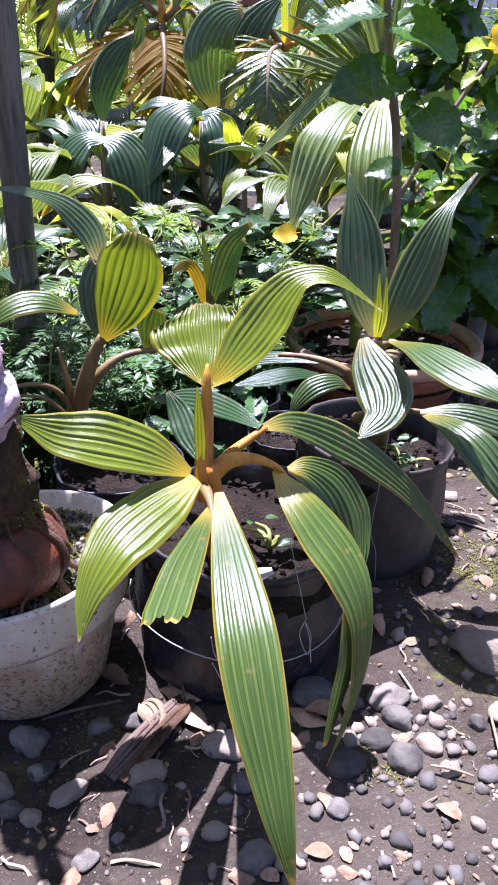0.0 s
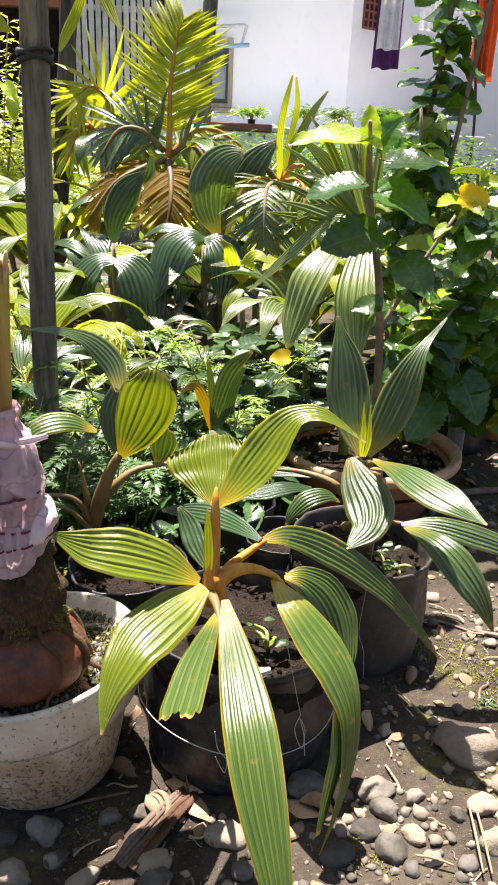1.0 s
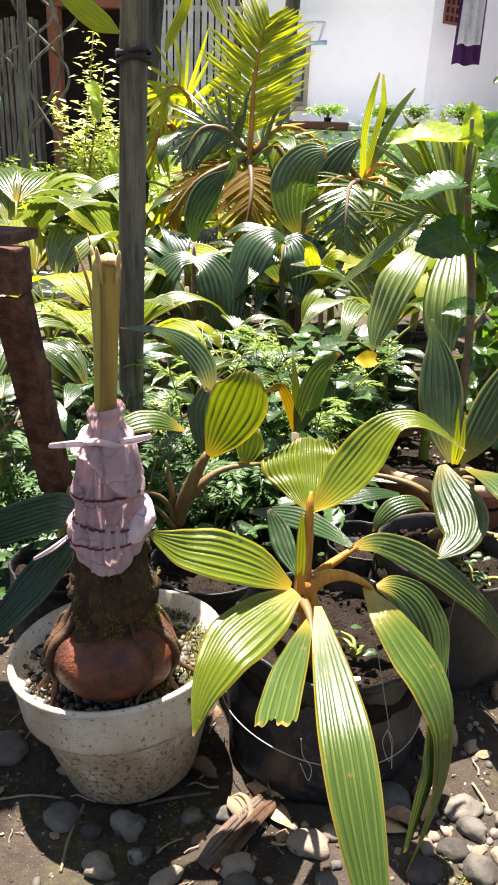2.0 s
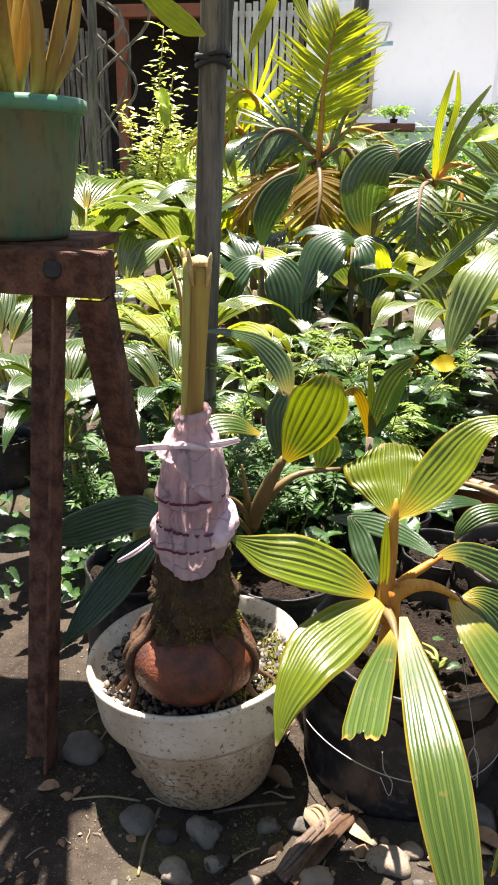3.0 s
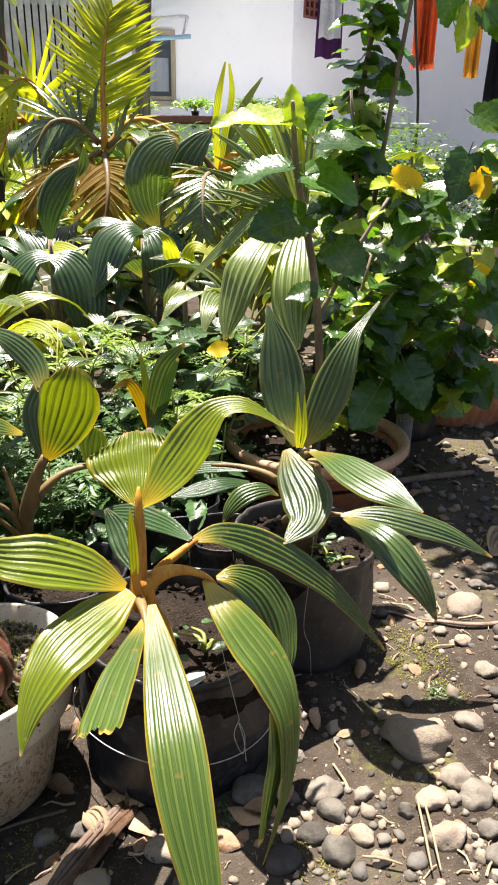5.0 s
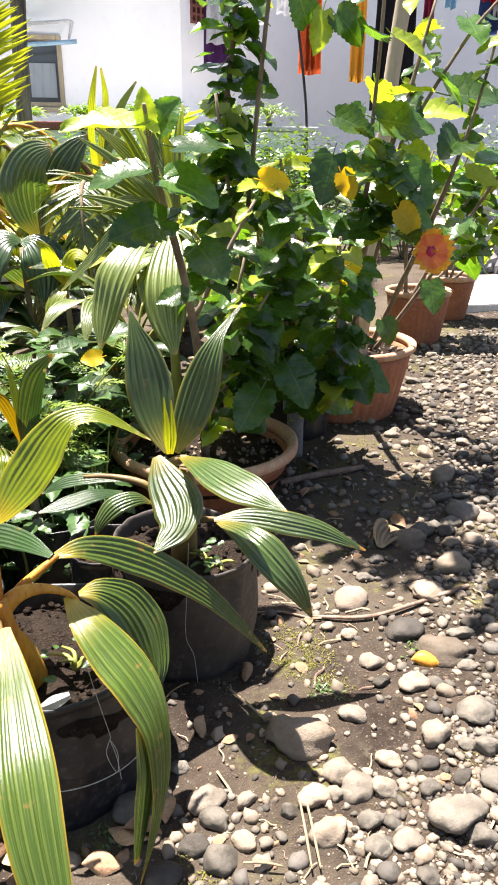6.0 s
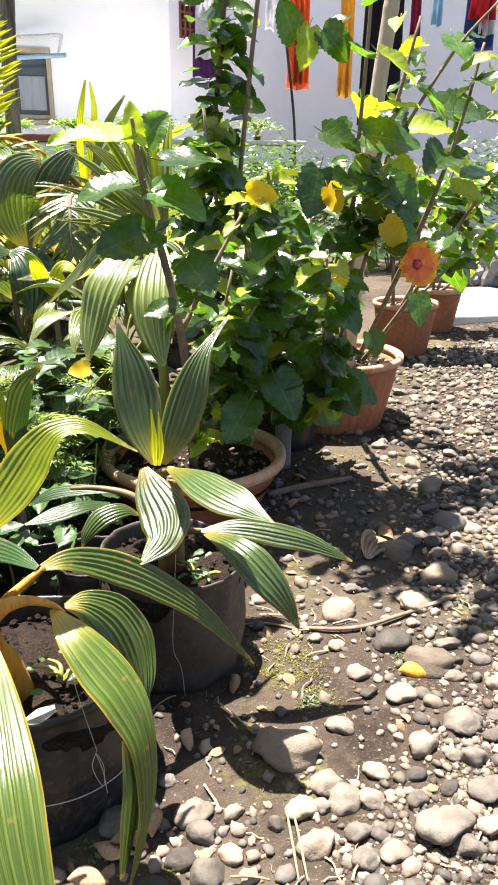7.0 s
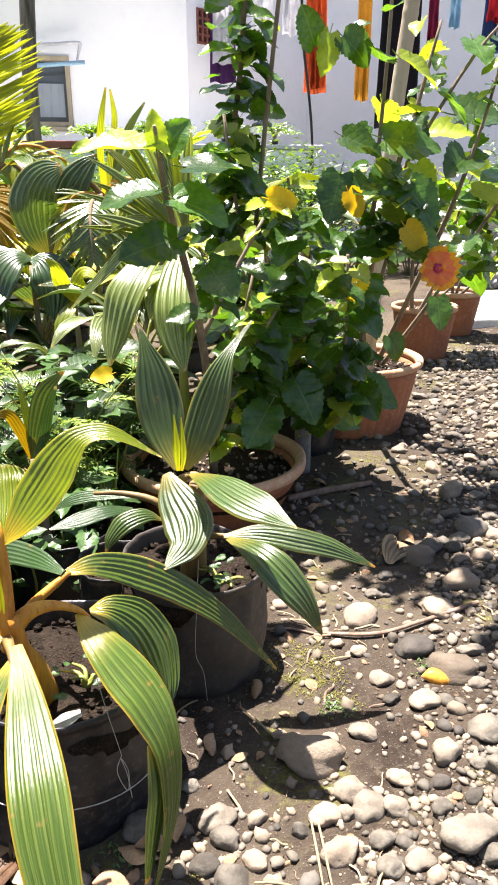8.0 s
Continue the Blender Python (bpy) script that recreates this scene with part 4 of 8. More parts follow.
for k in range(1500):
    a, r = rnd.uniform(0, 6.283), 0.172 * math.sqrt(rnd.random())
    s = 0.003 + 0.014 * rnd.random() ** 2.2
    spots.append(Matrix.Translation(POT) @ LEANP @ pose(r * math.cos(a), r * math.sin(a), 0.229 + 0.010 * (1 - r / 0.17), rnd.uniform(0, 360), rnd.uniform(0, 40), rnd.uniform(0, 360)) @ Matrix.Diagonal((s, s, s, 1)))
leaf_stuff("grit", GRIT, spots, pot, "stone_grit", "grey pebbles on the potting soil")
spots = []
for k in range(900):
    a, r = rnd.uniform(-0.9, 1.5), 0.168 * math.sqrt(rnd.uniform(0.3, 1))
    d = Vector((rnd.uniform(-1, 1), rnd.uniform(-1, 1), rnd.uniform(0.2, 1.4)))
    spots.append(leaf_pose(POT + LEANP @ Vector((r * math.cos(a), r * math.sin(a), 0.230)), d, (0, -0.5, 1), rnd.uniform(0.004, 0.011)))
leaf_stuff("moss", [SMALL["moss"]], spots, pot, "moss", "yellow-green moss on the soil")

bon = thing("coconut_bonsai", POT + Vector((-0.02, -0.06, 0.24)), "coconut bonsai with bare nut, rooty trunk, cloth wrap and cut stalk", "bonsai")
NUT = Vector((-0.325, 0.875, 0.300))
nut_bm = bmesh.new()
bmesh.ops.create_icosphere(nut_bm, subdivisions=4, radius=1.0)
for v in nut_bm.verts:
    n = 1 + 0.05 * noise.noise(v.co * 2.0) + 0.012 * noise.noise(v.co * 9)
    ridge = 1 + 0.03 * math.cos(3 * math.atan2(v.co.y, v.co.x))
    v.co = Vector((v.co.x * 0.102 * n * ridge, v.co.y * 0.092 * n * ridge, v.co.z * 0.076 * n))
nut_bm.transform(Matrix.Translation(NUT))
part("nut", nut_bm, "nut", bon, "reddish-brown bare coconut shell")
trunk_bm = tube_bm([(-0.325, 0.885, 0.335, 0.055), (-0.325, 0.872, 0.385, 0.066), (-0.318, 0.862, 0.43, 0.065), (-0.317, 0.857, 0.48, 0.060), (-0.316, 0.853, 0.515, 0.050), (-0.314, 0.85, 0.55, 0.032)], 56, 34)
for v in trunk_bm.verts:
    c = Vector((-0.319, 0.865, v.co.z))
    d = v.co - c
    v.co += d * (0.30 * noise.noise(v.co * 30) + 0.20 * noise.noise(v.co * 80) - 0.06)
part("trunk", trunk_bm, "root_mass", bon, "dark fibrous rooty trunk with moss")
for i, (a, r, out) in enumerate(((214, 0.0075, 0.01), (196, 0.0085, 0.02), (176, 0.007, 0.03), (314, 0.0028, 0.0), (352, 0.0060, 0.05), (12, 0.0050, 0.06), (36, 0.006, 0.05), (120, 0.008, 0.03))):
    h, w = radians(a), radians(14) * math.sin(i * 2.3)
    pts = [Vector((-0.322 + 0.05 * math.cos(h), 0.872 + 0.05 * math.sin(h), 0.405))]
    for e, k, tw in ((48, 1.02, 0.0), (25, 1.03, w), (0, 1.04, w * 0.4), (-25, 1.05, -w)):
        e = radians(e)
        pts.append(NUT + Vector((0.104 * k * math.cos(e) * math.cos(h + tw), 0.095 * k * math.cos(e) * math.sin(h + tw), 0.078 * k * math.sin(e))))
    pts.append(pts[-1] + Vector((out * math.cos(h), out * math.sin(h), -0.05)))
    part("root", tube_bm([(*p, r * q) for p, q in zip(pts, (1.1, 1.1, 1.0, 0.9, 0.8, 0.5))], 7, 24, None, True, 0.3, i), "root", bon)
spots = []
for k in range(1400):
    a = rnd.uniform(-2.2, 0.5)
    z = rnd.uniform(0.365, 0.45)
    if noise.noise((a * 2.0, z * 22, 3.0)) < 0.12:
        continue
    p = Vector((-0.32 + 0.068 * math.cos(a), 0.866 + 0.068 * math.sin(a), z))
    spots.append(leaf_pose(p, (math.cos(a), math.sin(a), rnd.uniform(-0.3, 0.8)), UP, rnd.uniform(0.003, 0.008)))
leaf_stuff("moss", [SMALL["moss"]], spots, bon, "moss", "yellow-green moss tufts")


def wrap_point(a, z, r, seed):
    """A point of the wound cloth at angle a and height z: creased, pulled together on slanting folds."""
    c, t = math.cos(a), math.sin(a)
    crease = abs(noise.noise((c * 1.4 + seed, t * 1.4, z * 8 + c * 1.8)))
    fold = abs(noise.noise((c * 2.4, t * 2.4 + seed, z * 12 - c * 3.0)))
    k = 1 - 0.10 * max(0, 0.14 - crease) / 0.14 - 0.06 * max(0, 0.16 - fold) / 0.16 + 0.05 * math.cos(2 * a + 0.7 + z * 9) + 0.07 * noise.noise((c * 1.2 + seed, t * 1.2, z * 7))
    h = (z - 0.47) / 0.26
    return Vector((-0.317 + 0.006 * h + r * k * c, 0.855 - 0.025 * h + r * k * t, z))


def wrap_layer(prof, seed, slant, ragged, segs=120, rows=26, hem=(0.0, 0.0, 1.0)):
    """One turn of cloth from its lower to its upper hem: (radius, height) pairs; slant tips the hems, ragged tears the lower one, hem pulls it down: how far, on which side, how narrowly."""
    fine = spline(prof, rows)
    bm = bmesh.new()
    grid = []
    for i, (r, z) in enumerate(fine):
        row = []
        for j in range(segs):
            a = 2 * math.pi * j / segs
            low = 1 - i / rows
            dz = slant * math.cos(a - 0.5) + ragged * low * (math.sin(2 * a + 1.1) + 0.5 * noise.noise((math.cos(a) * 5, math.sin(a) * 5, seed)) + 0.2 * noise.noise((math.cos(a) * 16, math.sin(a) * 16, seed)))
            dz -= hem[0] * low * max(0.0, math.cos(a - hem[1])) ** hem[2]
            p = wrap_point(a, z, r + 0.004 * max(0.0, low - 0.8) / 0.2, seed)
            p.z += dz
            row.append(bm.verts.new(p))
        grid.append(row)
    for r0, r1 in zip(grid, grid[1:]):
        for j in range(segs):
            k = (j + 1) % segs
            bm.faces.new((r0[j], r0[k], r1[k], r1[j]))
    bmesh.ops.solidify(bm, geom=bm.faces[:], thickness=0.0016)
    return bm


def wrap_border(z, r, seed, slant, wide):
    """A woven border that follows the cloth."""
    bm = bmesh.new()
    rows = []
    for j in range(97):
        a = 2 * math.pi * j / 96
        row = []
        for d in (-1, 0, 1):
            p = wrap_point(a, z + d * wide, r + 0.0026 + 0.0006 * (1 - abs(d)), seed)
            p.z += slant * math.cos(a - 0.5)
            row.append(bm.verts.new(p))
        rows.append(row)
    for a, b in zip(rows, rows[1:]):
        for i in range(2):
            bm.faces.new((a[i], b[i], b[i + 1], a[i + 1]))
    return bm


def wrap_knot():
    """A bunched roll of cloth, lumpy and pleated."""
    bm = tube_bm([(-0.272, 0.868, 0.590, 0.004), (-0.263, 0.850, 0.580, 0.012), (-0.262, 0.832, 0.566, 0.0165), (-0.269, 0.818, 0.550, 0.013), (-0.280, 0.808, 0.538, 0.004)], 16, 20)
    for v in bm.verts:
        v.co += 0.006 * Vector((noise.noise(v.co * 70), noise.noise(v.co * 70 + Vector((3, 0, 0))), noise.noise(v.co * 60 + Vector((0, 7, 0)))))
    return bm


cl = part("cloth_wrap", wrap_layer([(0.0560, 0.532), (0.0600, 0.540), (0.0610, 0.551), (0.0570, 0.562), (0.0500, 0.572)], 2.0, 0.004, 0.005, hem=(0.036, -1.35, 1.4)), "wrap_cloth", bon, "dirty pinkish cloth wound round the trunk")
part("cloth_turn", wrap_layer([(0.0535, 0.548), (0.0500, 0.560), (0.0490, 0.580), (0.0475, 0.604), (0.041, 0.622)], 4.0, -0.004, 0.004), "wrap_cloth", cl, "paler middle turn of the cloth")
part("cloth_turn", wrap_layer([(0.0500, 0.606), (0.0475, 0.622), (0.0440, 0.645), (0.0400, 0.672), (0.0360, 0.690), (0.028, 0.702), (0.023, 0.716), (0.027, 0.728), (0.023, 0.738)], 6.5, 0.005, 0.004, rows=44), "wrap_cloth", cl, "upper turn of the cloth drawn in at the neck")
part("cloth_flap", wrap_layer([(0.0470, 0.672), (0.0455, 0.677), (0.0430, 0.683), (0.0375, 0.690)], 6.5, 0.0, 0.002, rows=16, hem=(0.062, -0.35, 1.2)), "wrap_cloth", cl, "slanting loose flap of the cloth")
part("cloth_knot", wrap_knot(), "wrap_cloth", cl, "puckered roll of cloth at the side")
for z, r, seed, slant, wide in ((0.613, 0.0500, 6.5, 0.005, 0.0022), (0.560, 0.0512, 4.0, -0.004, 0.0024), (0.538, 0.0612, 2.0, 0.004, 0.0020)):
    part("border_stripe", wrap_border(z, r, seed, slant, wide), "wrap_border", cl, "dark red woven border")


def strip(points, width, face=(0, -1, 0.1)):
    return blade_bm([(*p, width * (0.8 + 0.3 * math.sin(i * 1.7))) for i, p in enumerate(points)], face=face, pleats=2, fold=0.5, steps=14, jag=0.4, seed=3)


part("tie_end", strip([(-0.307, 0.820, 0.687), (-0.341, 0.800, 0.690), (-0.378, 0.790, 0.688)], 0.0048), "wrap_cloth", cl, "knotted end of the cloth tie")
part("tie_end", strip([(-0.304, 0.820, 0.687), (-0.271, 0.800, 0.700), (-0.237, 0.790, 0.714)], 0.0048), "wrap_cloth", cl, "knotted end of the cloth tie")
part("tie_end", strip([(-0.366, 0.820, 0.538), (-0.385, 0.800, 0.525), (-0.412, 0.790, 0.509)], 0.0035), "wrap_cloth", cl, "loose torn strip of cloth")
part("tie", tube_bm([(-0.312 + 0.034 * math.cos(a), 0.832 + 0.034 * math.sin(a), 0.692 + 0.004 * math.sin(3 * a), 0.0048) for a in [i * math.pi / 6 for i in range(13)]], 7, 36, None, True, 0.2), "wrap_cloth", cl)
# a paler tube paints the lit left side of the stalk
part("stalk", tube_bm([(-0.322, 0.828, 0.70, 0.0045), (-0.3175, 0.824, 0.78, 0.0055), (-0.314, 0.820, 0.86, 0.006), (-0.311, 0.816, 0.937, 0.0058)], 10, 16), "stalk_lit", bon, "yellow-green edge of the cut stalk, paled for its lit side")
for i, pts in enumerate(([(-0.324, 0.840, 0.815), (-0.330, 0.845, 0.888), (-0.349, 0.850, 0.943)], [(-0.317, 0.840, 0.830), (-0.321, 0.845, 0.903), (-0.332, 0.850, 0.961)])):
    part("dry_sheath", tube_bm([(*p, r) for p, r in zip(pts, (0.003, 0.0025, 0.001))], 5, 12), "stalk", bon, "thin dried strip beside the stalk")
stalk = tube_bm([(-0.309, 0.832, 0.70, 0.0125), (-0.305, 0.829, 0.78, 0.0125), (-0.300, 0.825, 0.86, 0.013), (-0.296, 0.821, 0.930, 0.0145)], 14, 16)
for v in stalk.verts:
    v.co.y = 0.827 + (v.co.y - 0.827) * 0.8
main_stalk = part("stalk", stalk, "stalk", bon, "yellow-brown cut leaf stalk")
part("cut_end", tube_bm([(-0.296, 0.820, 0.9305, 0.0140), (-0.2955, 0.8195, 0.936, 0.0125), (-0.295, 0.819, 0.940, 0.006)], 14, 5, None, True, 0.2), "cut_wood", main_stalk, "pale frayed cut end")
for i in range(3):
    a = 3.0 + i * 1.3
    p = Vector((-0.297 + 0.0145 * math.cos(a), 0.821 + 0.012 * math.sin(a), 0.905))
    d = Vector((math.cos(a) * 0.2, math.sin(a) * 0.2, 1))
    part("splinter", tube_bm([(*p, 0.002), (*(p + d * 0.03), 0.0035), (*(p + d * (0.044 + 0.01 * math.sin(i * 3))), 0.001)], 5, 5), "cut_wood", main_stalk)

# ---- planter bags ----


def planter_bag(at, r, h, label, mat="bag", seed=0, tilt=0.0, soil_drop=0.03):
    """A squat bag of thick black film: bulging, creased, with a rolled uneven mouth and soil inside."""
    at = Vector((at[0], at[1], gz(at[0], at[1])))
    ob = thing("planter_bag", at, label, "planter bag", "black planter bags")
    lean = Matrix.Rotation(radians(tilt), 4, "Y")

    def wave(a, z):
        c, s = math.cos(a), math.sin(a)
        k = z / h
        crease = abs(noise.noise((c * 1.6 + seed, s * 1.6, z * 5)))
        return 1 + 0.07 * noise.noise((c * 1.1 + seed, s * 1.1, z * 3)) - 0.06 * crease + 0.035 * k * noise.noise((c * 4, s * 4 + seed, 1.0)) + 0.012 * noise.noise((c * 9, s * 9, z * 30 + seed))

    prof = [(r * 0.80, 0.004), (r * 0.93, 0.0), (r * 0.985, 0.02), (r * 1.0, h * 0.25), (r * 1.02, h * 0.5), (r * 0.985, h * 0.75), (r * 0.97, h * 0.9), (r * 1.0, h * 0.97), (r * 0.985, h), (r * 0.95, h * 0.985), (r * 0.92, h * 0.9), (r * 0.9, h * 0.8)]
    fine = [tuple(p) for p in spline(prof, 48)]
    part("film", lathe_bm(fine, 72, wave, lean, at), mat, ob)
    part("soil", soil_bm(r * 0.95, h - soil_drop - 0.012, at, lean, seed, 9, 40, 0.02), "soil", ob, "dark crumbly potting soil")
    rnd = random.Random(seed)
    spots = []
    for k in range(150):
        a, q = rnd.uniform(0, 6.283), r * 0.9 * math.sqrt(rnd.random())
        s = rnd.uniform(0.006, 0.018)
        spots.append(Matrix.Translation(at) @ lean @ pose(q * math.cos(a), q * math.sin(a), h - soil_drop - 0.004, rnd.uniform(0, 360), rnd.uniform(0, 40), rnd.uniform(0, 360)) @ Matrix.Diagonal((s, s, s, 1)))
    leaf_stuff("loose_soil", [pebble_mesh("soil_bit", "soil", 60 + seed, 1)], spots, ob, "soil")
    return ob


bag_a = planter_bag((0.025, 1.055), 0.185, 0.265, "large black plastic planter bag holding a coconut seedling", "bag", 1, 2)
planter_bag((0.275, 1.36), 0.165, 0.26, "dusty dark planter bag with dried mud", "bag_dusty", 2, 3)
planter_bag((-0.24, 1.36), 0.14, 0.20, "black planter bag in the shade of the leaves", "bag", 3)
planter_bag((-0.56, 1.30), 0.13, 0.22, "black planter bag behind the white pot", "bag", 4)
planter_bag((-0.02, 1.70), 0.13, 0.20, "black planter bag among low herbs", "bag", 5)
planter_bag((0.12, 1.50), 0.10, 0.20, "small black planter bag with brown soil", "bag", 7)


def wire(points, r, mat="string", label="", name="tie_wire"):
    bm = tube_bm([(*p, r) for p in points], 6, 8 * len(points))
    at = Vector(points[-1])
    return solid(name, bm, mat, at, label, "string", "strings and wires")


part("wire_ring", tube_bm([(0.025 + 0.192 * math.cos(a), 1.055 + 0.192 * math.sin(a), 0.115 + 0.012 * math.sin(a * 2), 0.0010) for a in [math.radians(180 + 10 * i) for i in range(19)]], 6, 60), "string", bag_a, "thin pale wire round the bag")

# ---- the front seedling ----
A = thing("coconut_seedling", (0.0, 1.0, 0.24), "yellow-green coconut seedling with broad pleated leaves and orange stalks", "palm seedling", "coconut seedlings")
stem(A, "petiole_orange", [(0.0, 1.0, 0.22, 0.032), (-0.004, 0.965, 0.31, 0.024), (-0.01, 0.935, 0.37, 0.015), (-0.014, 0.93, 0.43, 0.010)], "stem", sides=14)
stem(A, "petiole_orange", [(-0.026, 0.930, 0.390, 0.016), (-0.025, 0.940, 0.444, 0.013), (-0.023, 0.950, 0.494, 0.010), (-0.023, 0.955, 0.551, 0.006), (-0.023, 0.962, 0.572, 0.002)], sides=12)
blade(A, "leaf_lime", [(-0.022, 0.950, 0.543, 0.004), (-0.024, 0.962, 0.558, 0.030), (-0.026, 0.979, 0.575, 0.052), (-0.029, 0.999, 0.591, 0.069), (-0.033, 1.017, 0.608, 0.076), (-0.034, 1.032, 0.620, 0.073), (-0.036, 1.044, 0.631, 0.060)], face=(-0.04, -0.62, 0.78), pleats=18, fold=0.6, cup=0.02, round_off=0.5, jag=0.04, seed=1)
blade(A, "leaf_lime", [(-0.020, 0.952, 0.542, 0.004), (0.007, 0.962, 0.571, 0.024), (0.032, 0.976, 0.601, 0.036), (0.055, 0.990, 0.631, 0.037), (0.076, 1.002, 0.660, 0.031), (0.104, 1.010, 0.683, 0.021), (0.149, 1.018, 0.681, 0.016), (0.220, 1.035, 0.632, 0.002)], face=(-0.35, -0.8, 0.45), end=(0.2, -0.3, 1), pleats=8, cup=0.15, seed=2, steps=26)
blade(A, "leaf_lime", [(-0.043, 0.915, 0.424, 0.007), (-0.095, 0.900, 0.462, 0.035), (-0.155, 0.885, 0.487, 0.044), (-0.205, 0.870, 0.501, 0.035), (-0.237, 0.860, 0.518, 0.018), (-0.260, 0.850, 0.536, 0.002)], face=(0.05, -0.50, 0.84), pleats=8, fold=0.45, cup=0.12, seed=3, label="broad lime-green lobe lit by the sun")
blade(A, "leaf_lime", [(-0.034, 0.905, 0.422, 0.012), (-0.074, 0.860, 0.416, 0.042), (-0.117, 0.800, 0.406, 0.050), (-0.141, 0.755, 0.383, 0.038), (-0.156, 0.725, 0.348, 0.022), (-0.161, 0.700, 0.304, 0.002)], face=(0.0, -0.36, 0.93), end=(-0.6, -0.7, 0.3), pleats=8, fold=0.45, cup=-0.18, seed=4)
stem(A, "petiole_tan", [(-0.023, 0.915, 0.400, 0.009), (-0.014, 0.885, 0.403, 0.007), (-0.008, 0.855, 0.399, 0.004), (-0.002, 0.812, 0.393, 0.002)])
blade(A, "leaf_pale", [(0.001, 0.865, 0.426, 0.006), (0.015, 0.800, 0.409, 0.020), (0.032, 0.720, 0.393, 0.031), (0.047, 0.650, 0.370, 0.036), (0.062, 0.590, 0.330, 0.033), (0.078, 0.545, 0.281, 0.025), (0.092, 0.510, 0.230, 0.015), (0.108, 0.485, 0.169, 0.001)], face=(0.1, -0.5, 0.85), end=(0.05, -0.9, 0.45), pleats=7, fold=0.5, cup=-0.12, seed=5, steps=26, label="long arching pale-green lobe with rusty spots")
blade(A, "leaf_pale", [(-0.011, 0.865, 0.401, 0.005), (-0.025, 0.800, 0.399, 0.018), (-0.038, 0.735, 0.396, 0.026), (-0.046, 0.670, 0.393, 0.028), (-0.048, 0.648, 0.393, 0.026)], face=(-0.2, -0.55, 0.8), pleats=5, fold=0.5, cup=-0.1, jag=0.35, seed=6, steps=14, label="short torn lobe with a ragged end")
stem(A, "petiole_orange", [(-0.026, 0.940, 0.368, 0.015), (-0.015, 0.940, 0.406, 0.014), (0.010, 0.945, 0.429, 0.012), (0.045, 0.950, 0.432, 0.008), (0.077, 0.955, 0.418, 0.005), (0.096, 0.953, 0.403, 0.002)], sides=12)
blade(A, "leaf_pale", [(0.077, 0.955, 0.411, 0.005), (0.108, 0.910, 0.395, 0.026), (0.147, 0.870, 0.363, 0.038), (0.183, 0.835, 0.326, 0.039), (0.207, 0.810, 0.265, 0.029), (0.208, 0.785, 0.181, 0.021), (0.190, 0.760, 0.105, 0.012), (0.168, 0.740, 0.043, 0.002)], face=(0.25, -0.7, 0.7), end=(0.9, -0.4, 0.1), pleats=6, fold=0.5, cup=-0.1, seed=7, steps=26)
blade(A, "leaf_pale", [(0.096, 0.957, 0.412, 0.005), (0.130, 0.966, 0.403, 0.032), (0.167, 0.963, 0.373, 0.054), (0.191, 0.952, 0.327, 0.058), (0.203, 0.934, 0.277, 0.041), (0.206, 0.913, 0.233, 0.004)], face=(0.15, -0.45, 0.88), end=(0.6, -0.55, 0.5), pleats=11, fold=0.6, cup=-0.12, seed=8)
blade(A, "leaf_green", [(0.179, 0.800, 0.284, 0.008), (0.187, 0.785, 0.214, 0.023), (0.178, 0.770, 0.145, 0.021), (0.164, 0.750, 0.075, 0.006)], face=(0.8, -0.6, 0.1), pleats=4, seed=9, steps=12)
stem(A, "petiole_orange", [(-0.027, 0.960, 0.378, 0.010), (-0.001, 0.985, 0.409, 0.008), (0.035, 1.005, 0.432, 0.007), (0.063, 1.022, 0.447, 0.004)])
blade(A, "leaf_pale", [(0.059, 1.020, 0.448, 0.006), (0.103, 1.051, 0.440, 0.021), (0.166, 1.077, 0.408, 0.031), (0.242, 1.092, 0.357, 0.029), (0.329, 1.100, 0.277, 0.018), (0.424, 1.102, 0.154, 0.002)], face=(0.1, -0.6, 0.78), pleats=6, fold=0.56, cup=0.05, seed=10, steps=24)
blade(A, "leaf_dark", [(0.053, 1.015, 0.451, 0.005), (0.004, 1.070, 0.451, 0.018), (-0.059, 1.120, 0.445, 0.021), (-0.138, 1.170, 0.420, 0.003)], face=(0.1, -0.7, 0.7), pleats=6, seed=11)
blade(A, "leaf_dark", [(-0.035, 1.000, 0.395, 0.005), (-0.059, 1.030, 0.424, 0.019), (-0.076, 1.060, 0.450, 0.018), (-0.095, 1.080, 0.474, 0.004)], face=(0.1, -0.9, 0.3), pleats=5, seed=12)
blade(A, "leaf_yellow", [(-0.029, 0.925, 0.412, 0.004), (-0.031, 0.930, 0.460, 0.008), (-0.033, 0.935, 0.506, 0.007), (-0.035, 0.940, 0.547, 0.001)], face=(-0.3, -0.9, 0.1), pleats=3, seed=13, steps=10, name="spear_leaf")
herb_clump((0.075, 0.99, 0.245), 0.11, 0.025, 7, 3, "small dark round-leaved weed in the bag", size=0.019)

# strings and loose film on the bag
wire([(0.085, 0.950, 0.391), (0.108, 0.890, 0.309), (0.133, 0.868, 0.206)], 0.0006, "string", "thin grey string hanging from a leaf stalk", "string")
wire([(0.133, 0.868, 0.206), (0.125, 0.862, 0.179), (0.139, 0.860, 0.142), (0.142, 0.862, 0.178), (0.132, 0.866, 0.201), (0.140, 0.860, 0.174), (0.145, 0.858, 0.129)], 0.0007, "string", "knotted loop at the end of a string", "string")
wire([(-0.008, 0.850, 0.179), (-0.002, 0.852, 0.140), (0.013, 0.852, 0.117), (0.010, 0.850, 0.091), (-0.006, 0.852, 0.124)], 0.0007, "string", "pale knotted string loop on the bag", "string")
